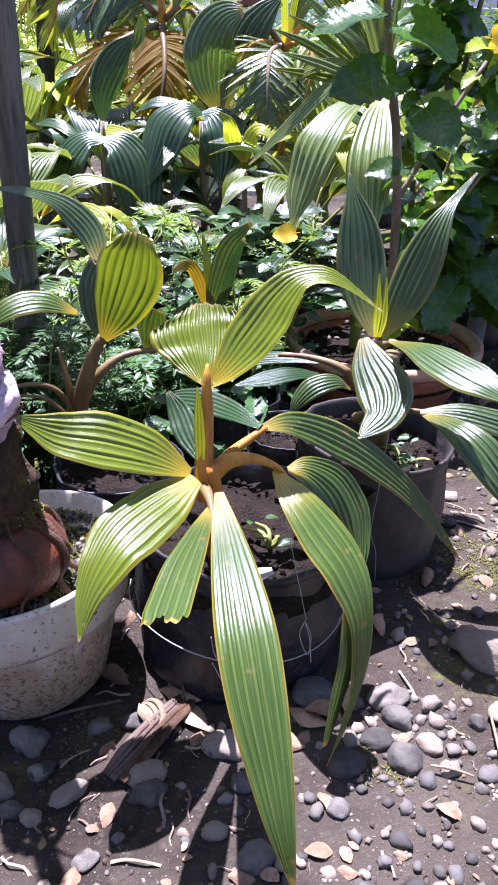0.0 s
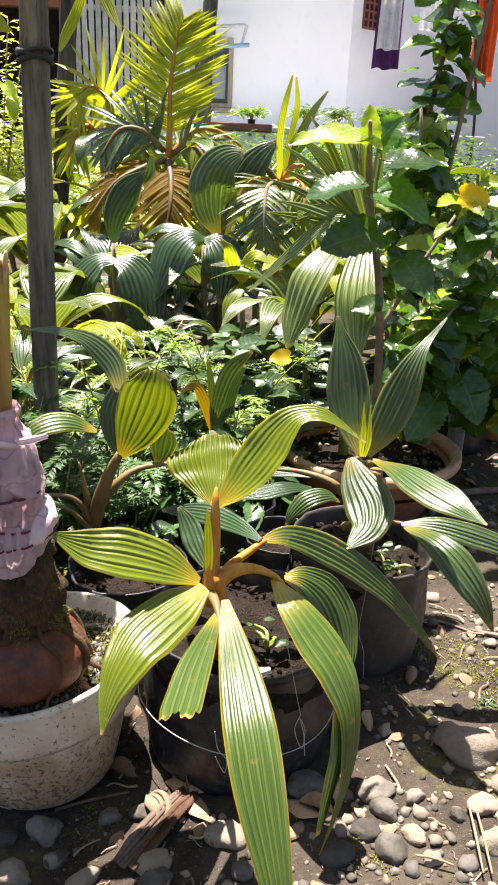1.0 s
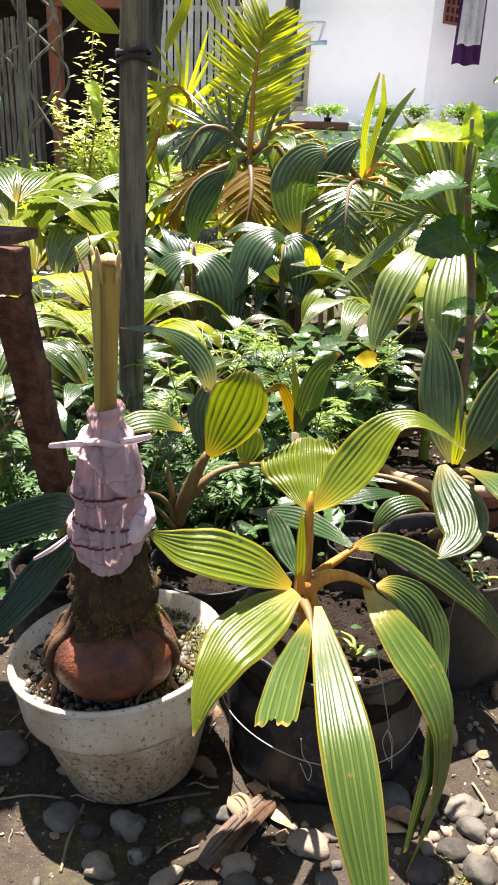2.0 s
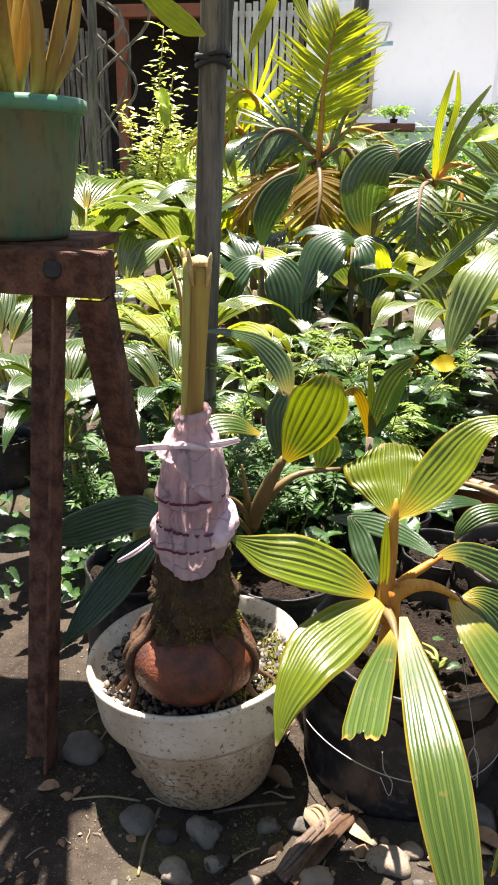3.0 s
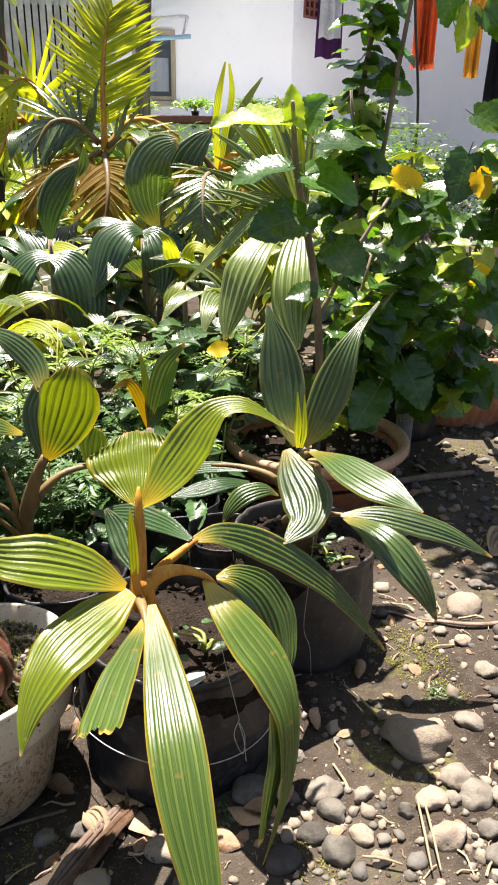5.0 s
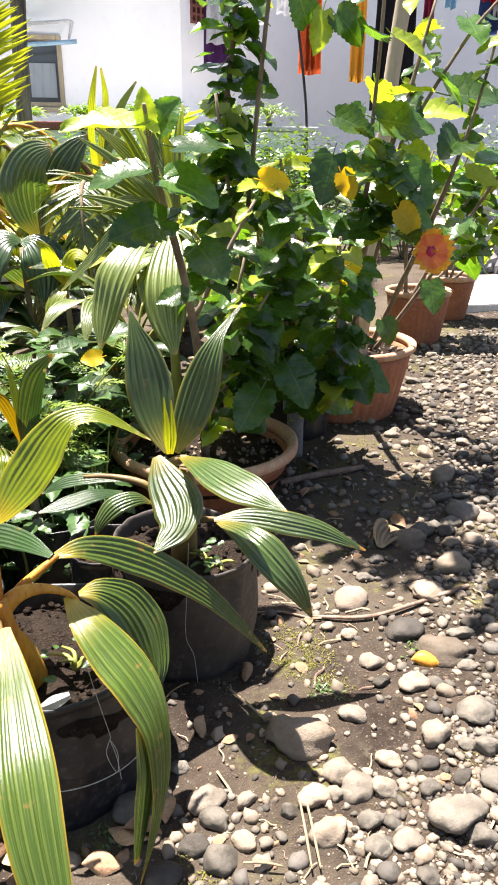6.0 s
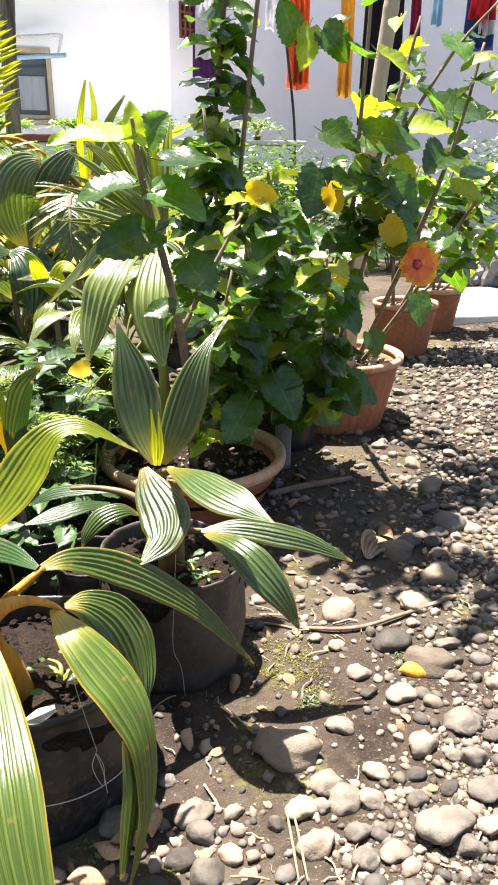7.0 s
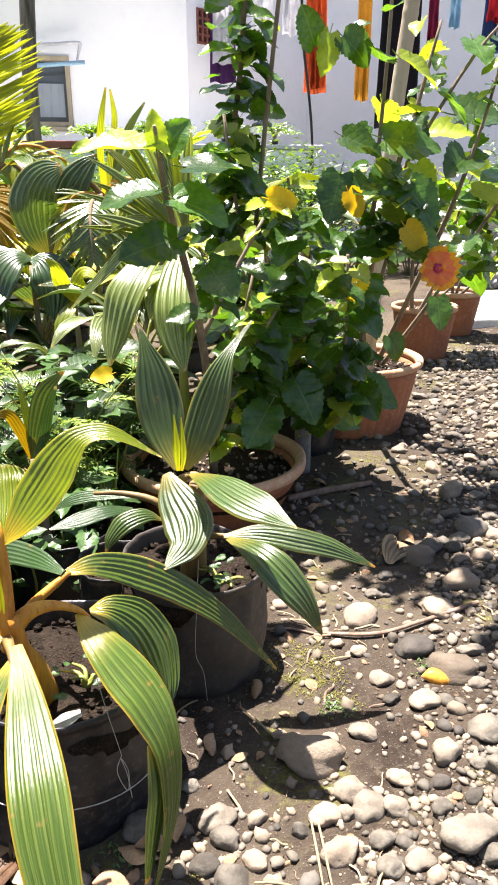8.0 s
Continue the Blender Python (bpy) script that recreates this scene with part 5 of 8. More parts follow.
film = blade_bm([(0.033, 0.868, 0.276, 0.004), (0.055, 0.862, 0.289, 0.010), (0.078, 0.866, 0.296, 0.005)], face=(0, -0.8, 0.6), pleats=1, fold=0.2, jag=0.3, seed=2, steps=8)
part("torn_film", film, "string", bag_a, "torn shiny scrap of film at the mouth", False)

# ---- the seedling in the dusty bag ----
B = thing("coconut_seedling", (0.29, 1.34, 0.24), "green coconut seedling with drooping pleated leaves in a dusty bag", "palm seedling", "coconut seedlings")
stem(B, "petiole_tan", [(0.285, 1.35, 0.22, 0.030), (0.288, 1.335, 0.30, 0.027), (0.292, 1.31, 0.40, 0.020), (0.293, 1.30, 0.47, 0.014)], "stem", sides=12)
blade(B, "leaf_green", [(0.234, 1.285, 0.502, 0.009), (0.245, 1.243, 0.474, 0.036), (0.265, 1.187, 0.445, 0.049), (0.261, 1.145, 0.420, 0.035), (0.235, 1.119, 0.402, 0.017), (0.217, 1.102, 0.392, 0.002)], face=(-0.3, -0.6, 0.75), pleats=7, fold=0.59, cup=-0.15, seed=21, label="glossy pleated lobe")
blade(B, "leaf_green", [(0.286, 1.285, 0.499, 0.009), (0.312, 1.180, 0.529, 0.029), (0.350, 1.103, 0.529, 0.042), (0.385, 1.056, 0.523, 0.036), (0.413, 1.030, 0.512, 0.017), (0.436, 1.010, 0.503, 0.002)], face=(0.02, -0.36, 0.93), pleats=9, fold=0.59, cup=-0.1, seed=22, label="glossy pleated lobe")
stem(B, "petiole_tan", [(0.243, 1.300, 0.449, 0.011), (0.260, 1.295, 0.480, 0.010), (0.291, 1.285, 0.496, 0.006), (0.312, 1.270, 0.484, 0.003)])
stem(B, "petiole_tan", [(0.244, 1.330, 0.318, 0.012), (0.286, 1.270, 0.366, 0.008), (0.339, 1.205, 0.398, 0.004)])
blade(B, "leaf_green", [(0.336, 1.200, 0.399, 0.004), (0.402, 1.191, 0.405, 0.021), (0.477, 1.177, 0.394, 0.027), (0.549, 1.168, 0.372, 0.021), (0.630, 1.158, 0.329, 0.002)], face=(0, -0.55, 0.85), pleats=6, fold=0.59, cup=-0.1, seed=23)
blade(B, "leaf_green", [(0.342, 1.198, 0.395, 0.004), (0.377, 1.140, 0.405, 0.022), (0.408, 1.095, 0.396, 0.034), (0.443, 1.066, 0.361, 0.034), (0.473, 1.055, 0.317, 0.022), (0.498, 1.051, 0.260, 0.002)], face=(-0.17, -0.37, 0.91), pleats=6, fold=0.55, cup=-0.1, seed=24)
blade(B, "leaf_old", [(0.259, 1.320, 0.495, 0.008), (0.241, 1.349, 0.552, 0.036), (0.231, 1.373, 0.617, 0.048), (0.220, 1.392, 0.682, 0.036), (0.207, 1.411, 0.730, 0.014), (0.198, 1.430, 0.764, 0.002)], face=(0.15, -0.9, 0.35), pleats=7, fold=0.56, cup=-0.15, seed=25, label="upright old lobe with a withered tip")
blade(B, "leaf_old", [(0.272, 1.310, 0.498, 0.008), (0.300, 1.310, 0.562, 0.033), (0.325, 1.320, 0.628, 0.038), (0.347, 1.330, 0.688, 0.026), (0.375, 1.360, 0.730, 0.010), (0.426, 1.420, 0.773, 0.002)], face=(-0.25, -0.9, 0.3), pleats=7, fold=0.56, cup=-0.15, seed=26, label="upright old lobe with a withered tip")
blade(B, "leaf_yellow", [(0.258, 1.300, 0.499, 0.003), (0.257, 1.300, 0.545, 0.008), (0.254, 1.310, 0.614, 0.001)], face=(0, -1, 0.2), pleats=2, seed=27, steps=8, name="spear_leaf")
blade(B, "leaf_yellow", [(0.265, 1.300, 0.499, 0.003), (0.269, 1.300, 0.538, 0.007), (0.268, 1.310, 0.608, 0.001)], face=(0, -1, 0.2), pleats=2, seed=28, steps=8, name="spear_leaf")
stem(B, "petiole_tan", [(0.239, 1.330, 0.391, 0.009), (0.206, 1.340, 0.421, 0.008), (0.143, 1.360, 0.432, 0.006), (0.085, 1.380, 0.427, 0.004)])
blade(B, "leaf_dark", [(0.165, 1.330, 0.409, 0.005), (0.111, 1.290, 0.426, 0.017), (0.059, 1.260, 0.425, 0.018), (0.007, 1.240, 0.419, 0.002)], face=(-0.1, -0.5, 0.85), pleats=6, seed=29)
blade(B, "leaf_dark", [(0.171, 1.370, 0.420, 0.005), (0.107, 1.390, 0.418, 0.014), (0.041, 1.410, 0.404, 0.016), (-0.009, 1.420, 0.376, 0.002)], face=(-0.1, -0.5, 0.85), pleats=6, seed=30)
blade(B, "leaf_green", [(0.223, 1.300, 0.394, 0.003), (0.193, 1.270, 0.423, 0.016), (0.150, 1.250, 0.420, 0.022), (0.122, 1.240, 0.394, 0.015), (0.109, 1.235, 0.365, 0.002)], face=(-0.1, -0.6, 0.8), pleats=6, fold=0.59, cup=-0.1, seed=31)
herb_clump((0.33, 1.27, 0.25), 0.14, 0.035, 16, 8, "small round-leaved weed on the bag's soil", size=0.022)
wire([(0.286, 1.200, 0.352), (0.279, 1.185, 0.255), (0.274, 1.183, 0.151), (0.289, 1.185, 0.099), (0.296, 1.190, 0.024)], 0.0006, "string", "thin grey string hanging beside the dusty bag", "string")

# ---- the seedling with the heart-shaped leaf ----
C = thing("coconut_seedling", (-0.245, 1.34, 0.18), "coconut seedling with a heart-shaped bright leaf in a black bag", "palm seedling", "coconut seedlings")
stem(C, "petiole_tan", [(-0.310, 1.330, 0.296, 0.016), (-0.290, 1.300, 0.368, 0.016), (-0.264, 1.280, 0.438, 0.013), (-0.237, 1.265, 0.494, 0.008)], "stem", sides=12)
blade(C, "leaf_lime", [(-0.234, 1.262, 0.489, 0.008), (-0.205, 1.247, 0.548, 0.044), (-0.175, 1.212, 0.617, 0.057), (-0.158, 1.185, 0.667, 0.049), (-0.150, 1.184, 0.698, 0.030)], face=(0.15, -0.85, 0.5), pleats=8, fold=0.45, cup=-0.1, jag=0.06, round_off=0.55, seed=41, label="heart-shaped bright green lobe")
blade(C, "leaf_dark", [(-0.243, 1.275, 0.486, 0.007), (-0.259, 1.285, 0.530, 0.019), (-0.262, 1.295, 0.575, 0.023), (-0.245, 1.300, 0.622, 0.016)], face=(-0.4, -0.85, 0.2), pleats=4, seed=42, steps=10)
blade(C, "leaf_green", [(-0.238, 1.300, 0.617, 0.011), (-0.260, 1.330, 0.665, 0.025), (-0.305, 1.330, 0.709, 0.025), (-0.354, 1.290, 0.736, 0.015), (-0.405, 1.240, 0.748, 0.002)], face=(-0.1, -0.4, 0.9), end=(-0.3, -0.7, 0.7), pleats=6, seed=43)
stem(C, "petiole_tan", [(-0.300, 1.320, 0.330, 0.011), (-0.262, 1.310, 0.396, 0.010), (-0.211, 1.330, 0.434, 0.007), (-0.129, 1.380, 0.433, 0.004)])
blade(C, "leaf_pale", [(-0.173, 1.360, 0.433, 0.005), (-0.165, 1.360, 0.462, 0.024), (-0.159, 1.355, 0.493, 0.031), (-0.151, 1.350, 0.521, 0.014)], face=(0.1, -0.8, 0.6), pleats=6, seed=44, steps=10)
blade(C, "leaf_pale", [(-0.303, 1.360, 0.505, 0.005), (-0.358, 1.330, 0.535, 0.026), (-0.411, 1.300, 0.529, 0.026), (-0.470, 1.280, 0.484, 0.002)], face=(-0.1, -0.6, 0.8), pleats=6, seed=45)
stem(C, "petiole_tan", [(-0.316, 1.320, 0.328, 0.009), (-0.322, 1.310, 0.393, 0.006), (-0.330, 1.300, 0.456, 0.002)])
stem(C, "petiole_tan", [(-0.312, 1.320, 0.294, 0.007), (-0.323, 1.290, 0.356, 0.006), (-0.350, 1.270, 0.391, 0.005), (-0.401, 1.260, 0.391, 0.004), (-0.428, 1.260, 0.367, 0.002)])
stem(C, "petiole_tan", [(-0.314, 1.310, 0.292, 0.006), (-0.326, 1.270, 0.339, 0.005), (-0.350, 1.250, 0.373, 0.004), (-0.392, 1.240, 0.383, 0.002)])

# ---- the dark seedling behind the white pot ----
D = thing("coconut_seedling", (-0.55, 1.28, 0.2), "coconut seedling with long dark pleated leaves beside the bench", "palm seedling", "coconut seedlings")
stem(D, "petiole_green", [(-0.55, 1.28, 0.19, 0.025), (-0.53, 1.24, 0.32, 0.02), (-0.50, 1.2, 0.42, 0.012)], "stem")
blade(D, "leaf_dark", [(-0.445, 1.140, 0.393, 0.013), (-0.494, 1.120, 0.414, 0.037), (-0.550, 1.100, 0.403, 0.041), (-0.611, 1.080, 0.383, 0.037), (-0.654, 1.060, 0.371, 0.015)], face=(-0.1, -0.65, 0.75), pleats=9, fold=0.56, cup=0.05, seed=51)
blade(D, "leaf_dark", [(-0.458, 1.140, 0.367, 0.011), (-0.494, 1.090, 0.335, 0.041), (-0.534, 1.040, 0.286, 0.045), (-0.572, 1.000, 0.239, 0.030), (-0.606, 0.970, 0.190, 0.002)], face=(-0.4, -0.65, 0.65), pleats=9, fold=0.56, cup=0.05, seed=52)

# ---- rusty bench with the green pot ----
bench = thing("metal_bench", (-0.62, 1.05, 0.0), "rusty angle-iron bench with flaking brown paint", "bench")
part("top_beam", box_bm((-1.35, 1.06, 0.832), ((-0.522, 1.110, 0.903)[0], 1.125, 0.906), 0.004), "rust", bench, "", False)


def bar(a, b, w, d, bench=bench, name="leg"):
    """An L-section leg from a to b."""
    a, b = Vector(a), Vector(b)
    t = (b - a).normalized()
    m = Matrix.Translation(a) @ t.to_track_quat("Z", "Y").to_matrix().to_4x4()
    bm = bmesh.new()
    ln = (b - a).length
    box_bm((-w / 2, -d / 2, 0), (w / 2, -d / 2 + 0.006, ln), 0.0015, bm)
    box_bm((-w / 2, -d / 2 + 0.0062, 0), (-w / 2 + 0.006, d / 2, ln), 0.0015, bm)
    bm.transform(m)
    return part(name, bm, "rust", bench, "", False)


bar((-0.640, 0.90, gz(-0.64, 0.9)), (-0.640, 1.09, 0.83), 0.062, 0.05)
bar([(-0.553, 1.100, 0.831), (-0.553, 1.100, 0.831)][0], (-0.548, 1.240, 0.404), 0.055, 0.045)
bar((-0.549, 1.242, 0.401), (-0.47, 1.33, gz(-0.47, 1.33)), 0.055, 0.045)
bar((-1.28, 0.95, gz(-1.28, 0.95)), (-1.28, 1.09, 0.83), 0.062, 0.05)
bar((-1.28, 1.5, gz(-1.28, 1.5)), (-1.28, 1.34, 0.83), 0.062, 0.05)
part("shelf", box_bm((-1.35, 1.127, 0.89), (-0.60, 1.36, 0.911), 0.004), "rust", bench, "", False)
def ragged(a, z):
    return 1 + 0.28 * noise.noise((math.cos(a) * 2, math.sin(a) * 2, 5.0))


# a black disc, no opening, gives the dark of the hole
hole = thing("bolt", (-0.605, 1.058, 0.877), "flat black disc standing in for a bolt hole in the bench rail", "bolt")
part("head", lathe_bm([(0.012, 0), (0.017, 0.0008), (0.012, 0.0014), (0.005, 0.0016)], 22, ragged, Matrix.Rotation(radians(90), 4, "X"), (-0.606, 1.060, 0.877)), "black_tie", hole)

GP = Vector((-0.722, 1.190, 0.910))
GP.z = 0.913
gp = thing("plant_pot", GP, "green plastic pot with muddy stains on the rusty bench", "plant pot")
part("body", lathe_bm([(0.07, 0.004), (0.08, 0.0), (0.085, 0.01), (0.105, 0.12), (0.116, 0.20), (0.122, 0.203), (0.124, 0.222), (0.117, 0.226), (0.11, 0.222), (0.105, 0.2)], 48, None, None, GP), "green_pot", gp)
part("rim", lathe_bm([(0.1165, 0.2035), (0.1265, 0.205), (0.1285, 0.214), (0.1275, 0.225), (0.119, 0.2285), (0.1175, 0.2265)], 48, None, None, GP), "green_rim", gp, "paler green rolled rim")
part("soil", soil_bm(0.11, 0.20, GP, None, 9), "soil", gp)
gpalm = thing("potted_palm", GP + UP * 0.2, "palm with yellow-orange stalks in the green pot", "palm seedling")
# fronds at negative headings rise out of view, added to shade the ground
for i, (h, lift, ln, bl) in enumerate(((50, 82, 0.5, 0.35), (85, 84, 0.55, 0.4), (150, 72, 0.5, 0.6), (-80, 64, 0.66, 0.6), (-71, 58, 0.95, 0.5), (-84, 62, 0.78, 0.75), (-66, 58, 0.98, 0.45), (-92, 62, 0.8, 0.8), (-104, 62, 0.75, 0.8), (-118, 64, 0.7, 0.8), (-98, 72, 0.95, 0.8), (200, 60, 0.5, 0.6), (-96, 52, 0.25, 0.36), (-80, 52, 0.28, 0.36), (-112, 50, 0.25, 0.36))):
    s = rise(GP + UP * 0.2, h, ln, lift, 25, 4)
    stem(gpalm, "stalk", [(*p, r) for p, r in zip(s, (0.019, 0.014, 0.010, 0.008, 0.006))])
    for sd in (-1, 1):
        c = rise(s[-1], h + sd * 13, bl, lift - 42, 35, 5)
        blade(gpalm, "leaf_lime" if i % 2 else "leaf_yellow", [(*p, w) for p, w in zip(c, (0.008, 0.07, 0.10, 0.095, 0.06, 0.002))], face=(0, -0.3, 1), pleats=8, fold=0.5, seed=60 + i * 2 + sd, steps=12)

for pts in ([(-0.652, 1.170, 1.139, 0.011), (-0.625, 1.165, 1.201, 0.011), (-0.606, 1.160, 1.255, 0.010), (-0.581, 1.155, 1.322, 0.008)], [(-0.657, 1.160, 1.139, 0.012), (-0.645, 1.150, 1.199, 0.012), (-0.643, 1.145, 1.261, 0.011), (-0.652, 1.140, 1.320, 0.009)], [(-0.649, 1.180, 1.140, 0.009), (-0.616, 1.190, 1.196, 0.009), (-0.600, 1.200, 1.254, 0.008), (-0.592, 1.210, 1.334, 0.006)]):
    stem(gpalm, "stalk", pts)
# lobes that hang into sight from its arching stalks
stem(gpalm, "stalk", [(*(GP + UP * 0.2), 0.014), (-0.62, 1.24, 1.48, 0.010), (-0.50, 1.30, 1.58, 0.008), (-0.42, 1.33, 1.56, 0.006)])
for k, (ln, mt) in enumerate((([(-0.290, 1.330, 1.356, 0.004), (-0.257, 1.320, 1.310, 0.010), (-0.240, 1.310, 1.280, 0.008), (-0.225, 1.300, 1.258, 0.002)], "leaf_yellow"), ([(-0.276, 1.330, 1.356, 0.004), (-0.305, 1.330, 1.287, 0.010), (-0.324, 1.320, 1.247, 0.009), (-0.332, 1.310, 1.221, 0.002)], "leaf_yellow"), ([(-0.545, 1.300, 1.340, 0.006), (-0.477, 1.280, 1.289, 0.020), (-0.431, 1.260, 1.257, 0.020), (-0.396, 1.250, 1.240, 0.003)], "leaf_yellow"))):
    blade(gpalm, mt, ln, face=(0.1, -0.8, 0.6), pleats=5, fold=0.5, seed=180 + k, steps=12)

# ---- bamboo posts ----


def bamboo(pts, r, label, ties=(), mat="post", knots=0.32):
    at = Vector(pts[0])
    ob = thing("bamboo_post", at, label, "post", "bamboo posts")
    fine = spline(pts, 120)
    total = sum(np.linalg.norm(b - a) for a, b in zip(fine, fine[1:]))
    prof, run = [], 0.0
    for i, p in enumerate(fine):
        if i:
            run += np.linalg.norm(p - fine[i - 1])
        k = abs((run / knots) % 1.0 - 0.5) * 2
        prof.append((*p, r * (1.0 + 0.07 * max(0, (k - 0.93) / 0.07))))
    part("culm", tube_bm(prof, 20, 120, None, True, 0.03), mat, ob)
    for z in ties:
        q = min(fine, key=lambda p: abs(p[2] - z))
        for d in (-0.008, 0.0, 0.009):
            part("tie", tube_bm([(q[0] + (r + 0.005) * math.cos(a), q[1] + (r + 0.005) * math.sin(a), z + d + 0.004 * math.sin(a * 2 + d * 300), 0.0055) for a in [i * math.pi / 8 for i in range(17)]], 6, 48), "black_tie", ob, "black rubber binding")
    return ob


p0 = [(-0.507, 1.700, 0.648), (-0.489, 1.700, 1.255), (-0.477, 1.700, 1.625)]
bamboo([(p0[0][0] - 0.012, 1.70, 0.0), p0[0], p0[1], p0[2]], 0.0315, "weathered grey bamboo post with a black binding", (p0[1][2],))
p1 = [(-1.047, 4.000, 1.008), (-0.982, 4.000, 1.643), (-0.935, 4.000, 2.150)]
bamboo([(-1.13, 4.0, gz(-1.13, 4.0)), *p1], 0.042, "dark weathered wooden post among the plants", (), "post_dark")
p2 = [(-0.378, 5.000, 1.266), (-0.352, 5.000, 1.907), (-0.292, 5.000, 2.772)]
bamboo([(p2[0][0], 5.0, 0.0), *p2], 0.045, "weathered grey post in front of the window", ())
p3 = [(1.165, 2.750, 1.152), (1.208, 2.750, 1.611), (1.249, 2.750, 2.020)]
bamboo([(p3[0][0] - 0.06, 2.75, 0.0), *p3], 0.028, "pale bamboo pole leaning among the hibiscus", (), "pole")
p4 = [(1.888, 7.000, 1.355), (1.770, 7.000, 2.323)]
bamboo([(p4[0][0], 7.0, 0.0), *p4, (p4[1][0], 7.0, 3.2)], 0.012, "thin dark laundry pole", (), "near_black")
p5 = [(-2.523, 6.000, 1.144), (-2.472, 6.000, 1.957)]
bamboo([(p5[0][0], 6.0, 0.0), *p5, (p5[1][0], 6.0, 3.0)], 0.035, "thin grey post by the shed", ())

# ---- the palms in the middle of the bed ----


def trunk_to(ob, top, r=0.03, mat="petiole_green"):
    top = Vector(top)
    z = gz(top.x, top.y)
    stem(ob, mat, [(top.x + 0.02, top.y + 0.02, z, r * 1.3), (top.x + 0.01, top.y, (z + top.z) / 2, r), (*top, r * 0.7)], "stem", sides=10)


def bed_palm(top, label, mat="bark", r=0.013, group="coconut seedlings", skirt=0, tones=("leaf_dark", "leaf_green")):
    top = Vector(top)
    ob = thing("coconut_seedling", (top.x + 0.02, top.y + 0.02, gz(top.x, top.y)), label, "palm seedling", group)
    trunk_to(ob, top, r, mat)
    rnd = random.Random(int(top.x * 977 + top.y * 313))
    for k in range(skirt):
        forked_leaf(ob, top - UP * (0.05 + 0.12 * k), 360 * k / max(1, skirt) - 60 + rnd.uniform(-30, 30), rnd.uniform(18, 48), 0.62 + 0.25 * rnd.random(), rnd.choice(tones), rnd, k)
    return ob


# forked leaf with glossy pale highlights
E1 = bed_palm((-0.205, 2.970, 0.726), "dark green coconut seedling with a glossy forked leaf")
blade(E1, "leaf_dark", [(-0.199, 2.950, 0.755, 0.009), (-0.258, 2.920, 0.770, 0.070), (-0.322, 2.880, 0.722, 0.105), (-0.357, 2.850, 0.626, 0.081), (-0.392, 2.830, 0.516, 0.007)], face=(-0.3, -0.6, 0.75), pleats=9, fold=0.6, cup=-0.1, seed=71)
blade(E1, "leaf_dark", [(-0.204, 2.950, 0.755, 0.009), (-0.152, 2.920, 0.750, 0.065), (-0.108, 2.880, 0.694, 0.099), (-0.100, 2.850, 0.611, 0.081), (-0.124, 2.830, 0.513, 0.007)], face=(0.2, -0.7, 0.7), pleats=9, fold=0.6, cup=-0.1, seed=72)
blade(E1, "leaf_dark", [(-0.231, 3.000, 0.723, 0.009), (-0.303, 3.020, 0.775, 0.028), (-0.388, 3.040, 0.783, 0.038), (-0.461, 3.050, 0.746, 0.007)], face=(-0.2, -0.4, 0.9), pleats=6, seed=73)
E0 = bed_palm((-0.035, 2.800, 0.576), "yellowing coconut seedling with lime leaves")
blade(E0, "leaf_yellow", [(-0.036, 2.800, 0.609, 0.009), (-0.077, 2.780, 0.686, 0.030), (-0.092, 2.760, 0.740, 0.021), (-0.125, 2.750, 0.772, 0.004)], face=(-0.2, -0.7, 0.6), pleats=4, seed=140)
blade(E0, "leaf_yellow", [(-0.036, 2.800, 0.609, 0.009), (-0.016, 2.780, 0.687, 0.030), (0.015, 2.760, 0.722, 0.030), (0.070, 2.740, 0.695, 0.004)], face=(0.1, -0.6, 0.7), pleats=4, seed=141)
blade(E0, "leaf_lime", [(-0.040, 2.780, 0.612, 0.009), (-0.055, 2.720, 0.589, 0.030), (-0.084, 2.680, 0.541, 0.026), (-0.101, 2.660, 0.480, 0.004)], face=(-0.2, -0.6, 0.7), pleats=4, seed=142)
E2 = bed_palm((-0.593, 2.900, 0.544), "dark green coconut seedling with a domed pleated leaf")
blade(E2, "leaf_dark", [(-0.550, 2.880, 0.661, 0.014), (-0.621, 2.860, 0.662, 0.059), (-0.686, 2.830, 0.598, 0.088), (-0.723, 2.800, 0.490, 0.066), (-0.745, 2.780, 0.379, 0.007)], face=(-0.3, -0.6, 0.75), pleats=8, fold=0.6, cup=-0.1, seed=74)
blade(E2, "leaf_dark", [(-0.562, 2.880, 0.661, 0.014), (-0.490, 2.860, 0.648, 0.077), (-0.437, 2.830, 0.571, 0.099), (-0.416, 2.800, 0.453, 0.077), (-0.425, 2.780, 0.342, 0.007)], face=(0.25, -0.65, 0.7), pleats=9, fold=0.6, cup=-0.1, seed=75)
E3 = bed_palm((-0.142, 3.080, 0.740), "coconut seedling with two broad upright leaves")
blade(E3, "leaf_green", [(-0.146, 3.060, 0.753, 0.014), (-0.180, 3.050, 0.865, 0.079), (-0.180, 3.030, 0.975, 0.105), (-0.130, 3.000, 1.054, 0.083), (-0.059, 2.980, 1.088, 0.020)], face=(-0.1, -0.85, 0.5), pleats=9, cup=-0.12, seed=76)
blade(E3, "leaf_green", [(-0.132, 3.060, 0.753, 0.009), (-0.093, 3.060, 0.889, 0.049), (-0.041, 3.070, 1.009, 0.069), (0.015, 3.090, 1.085, 0.048), (0.077, 3.120, 1.140, 0.005)], face=(0.2, -0.8, 0.5), pleats=6, fold=0.6, cup=-0.1, seed=77)
E4 = bed_palm((-0.595, 3.060, 0.708), "coconut seedling with a narrow glossy leaf")
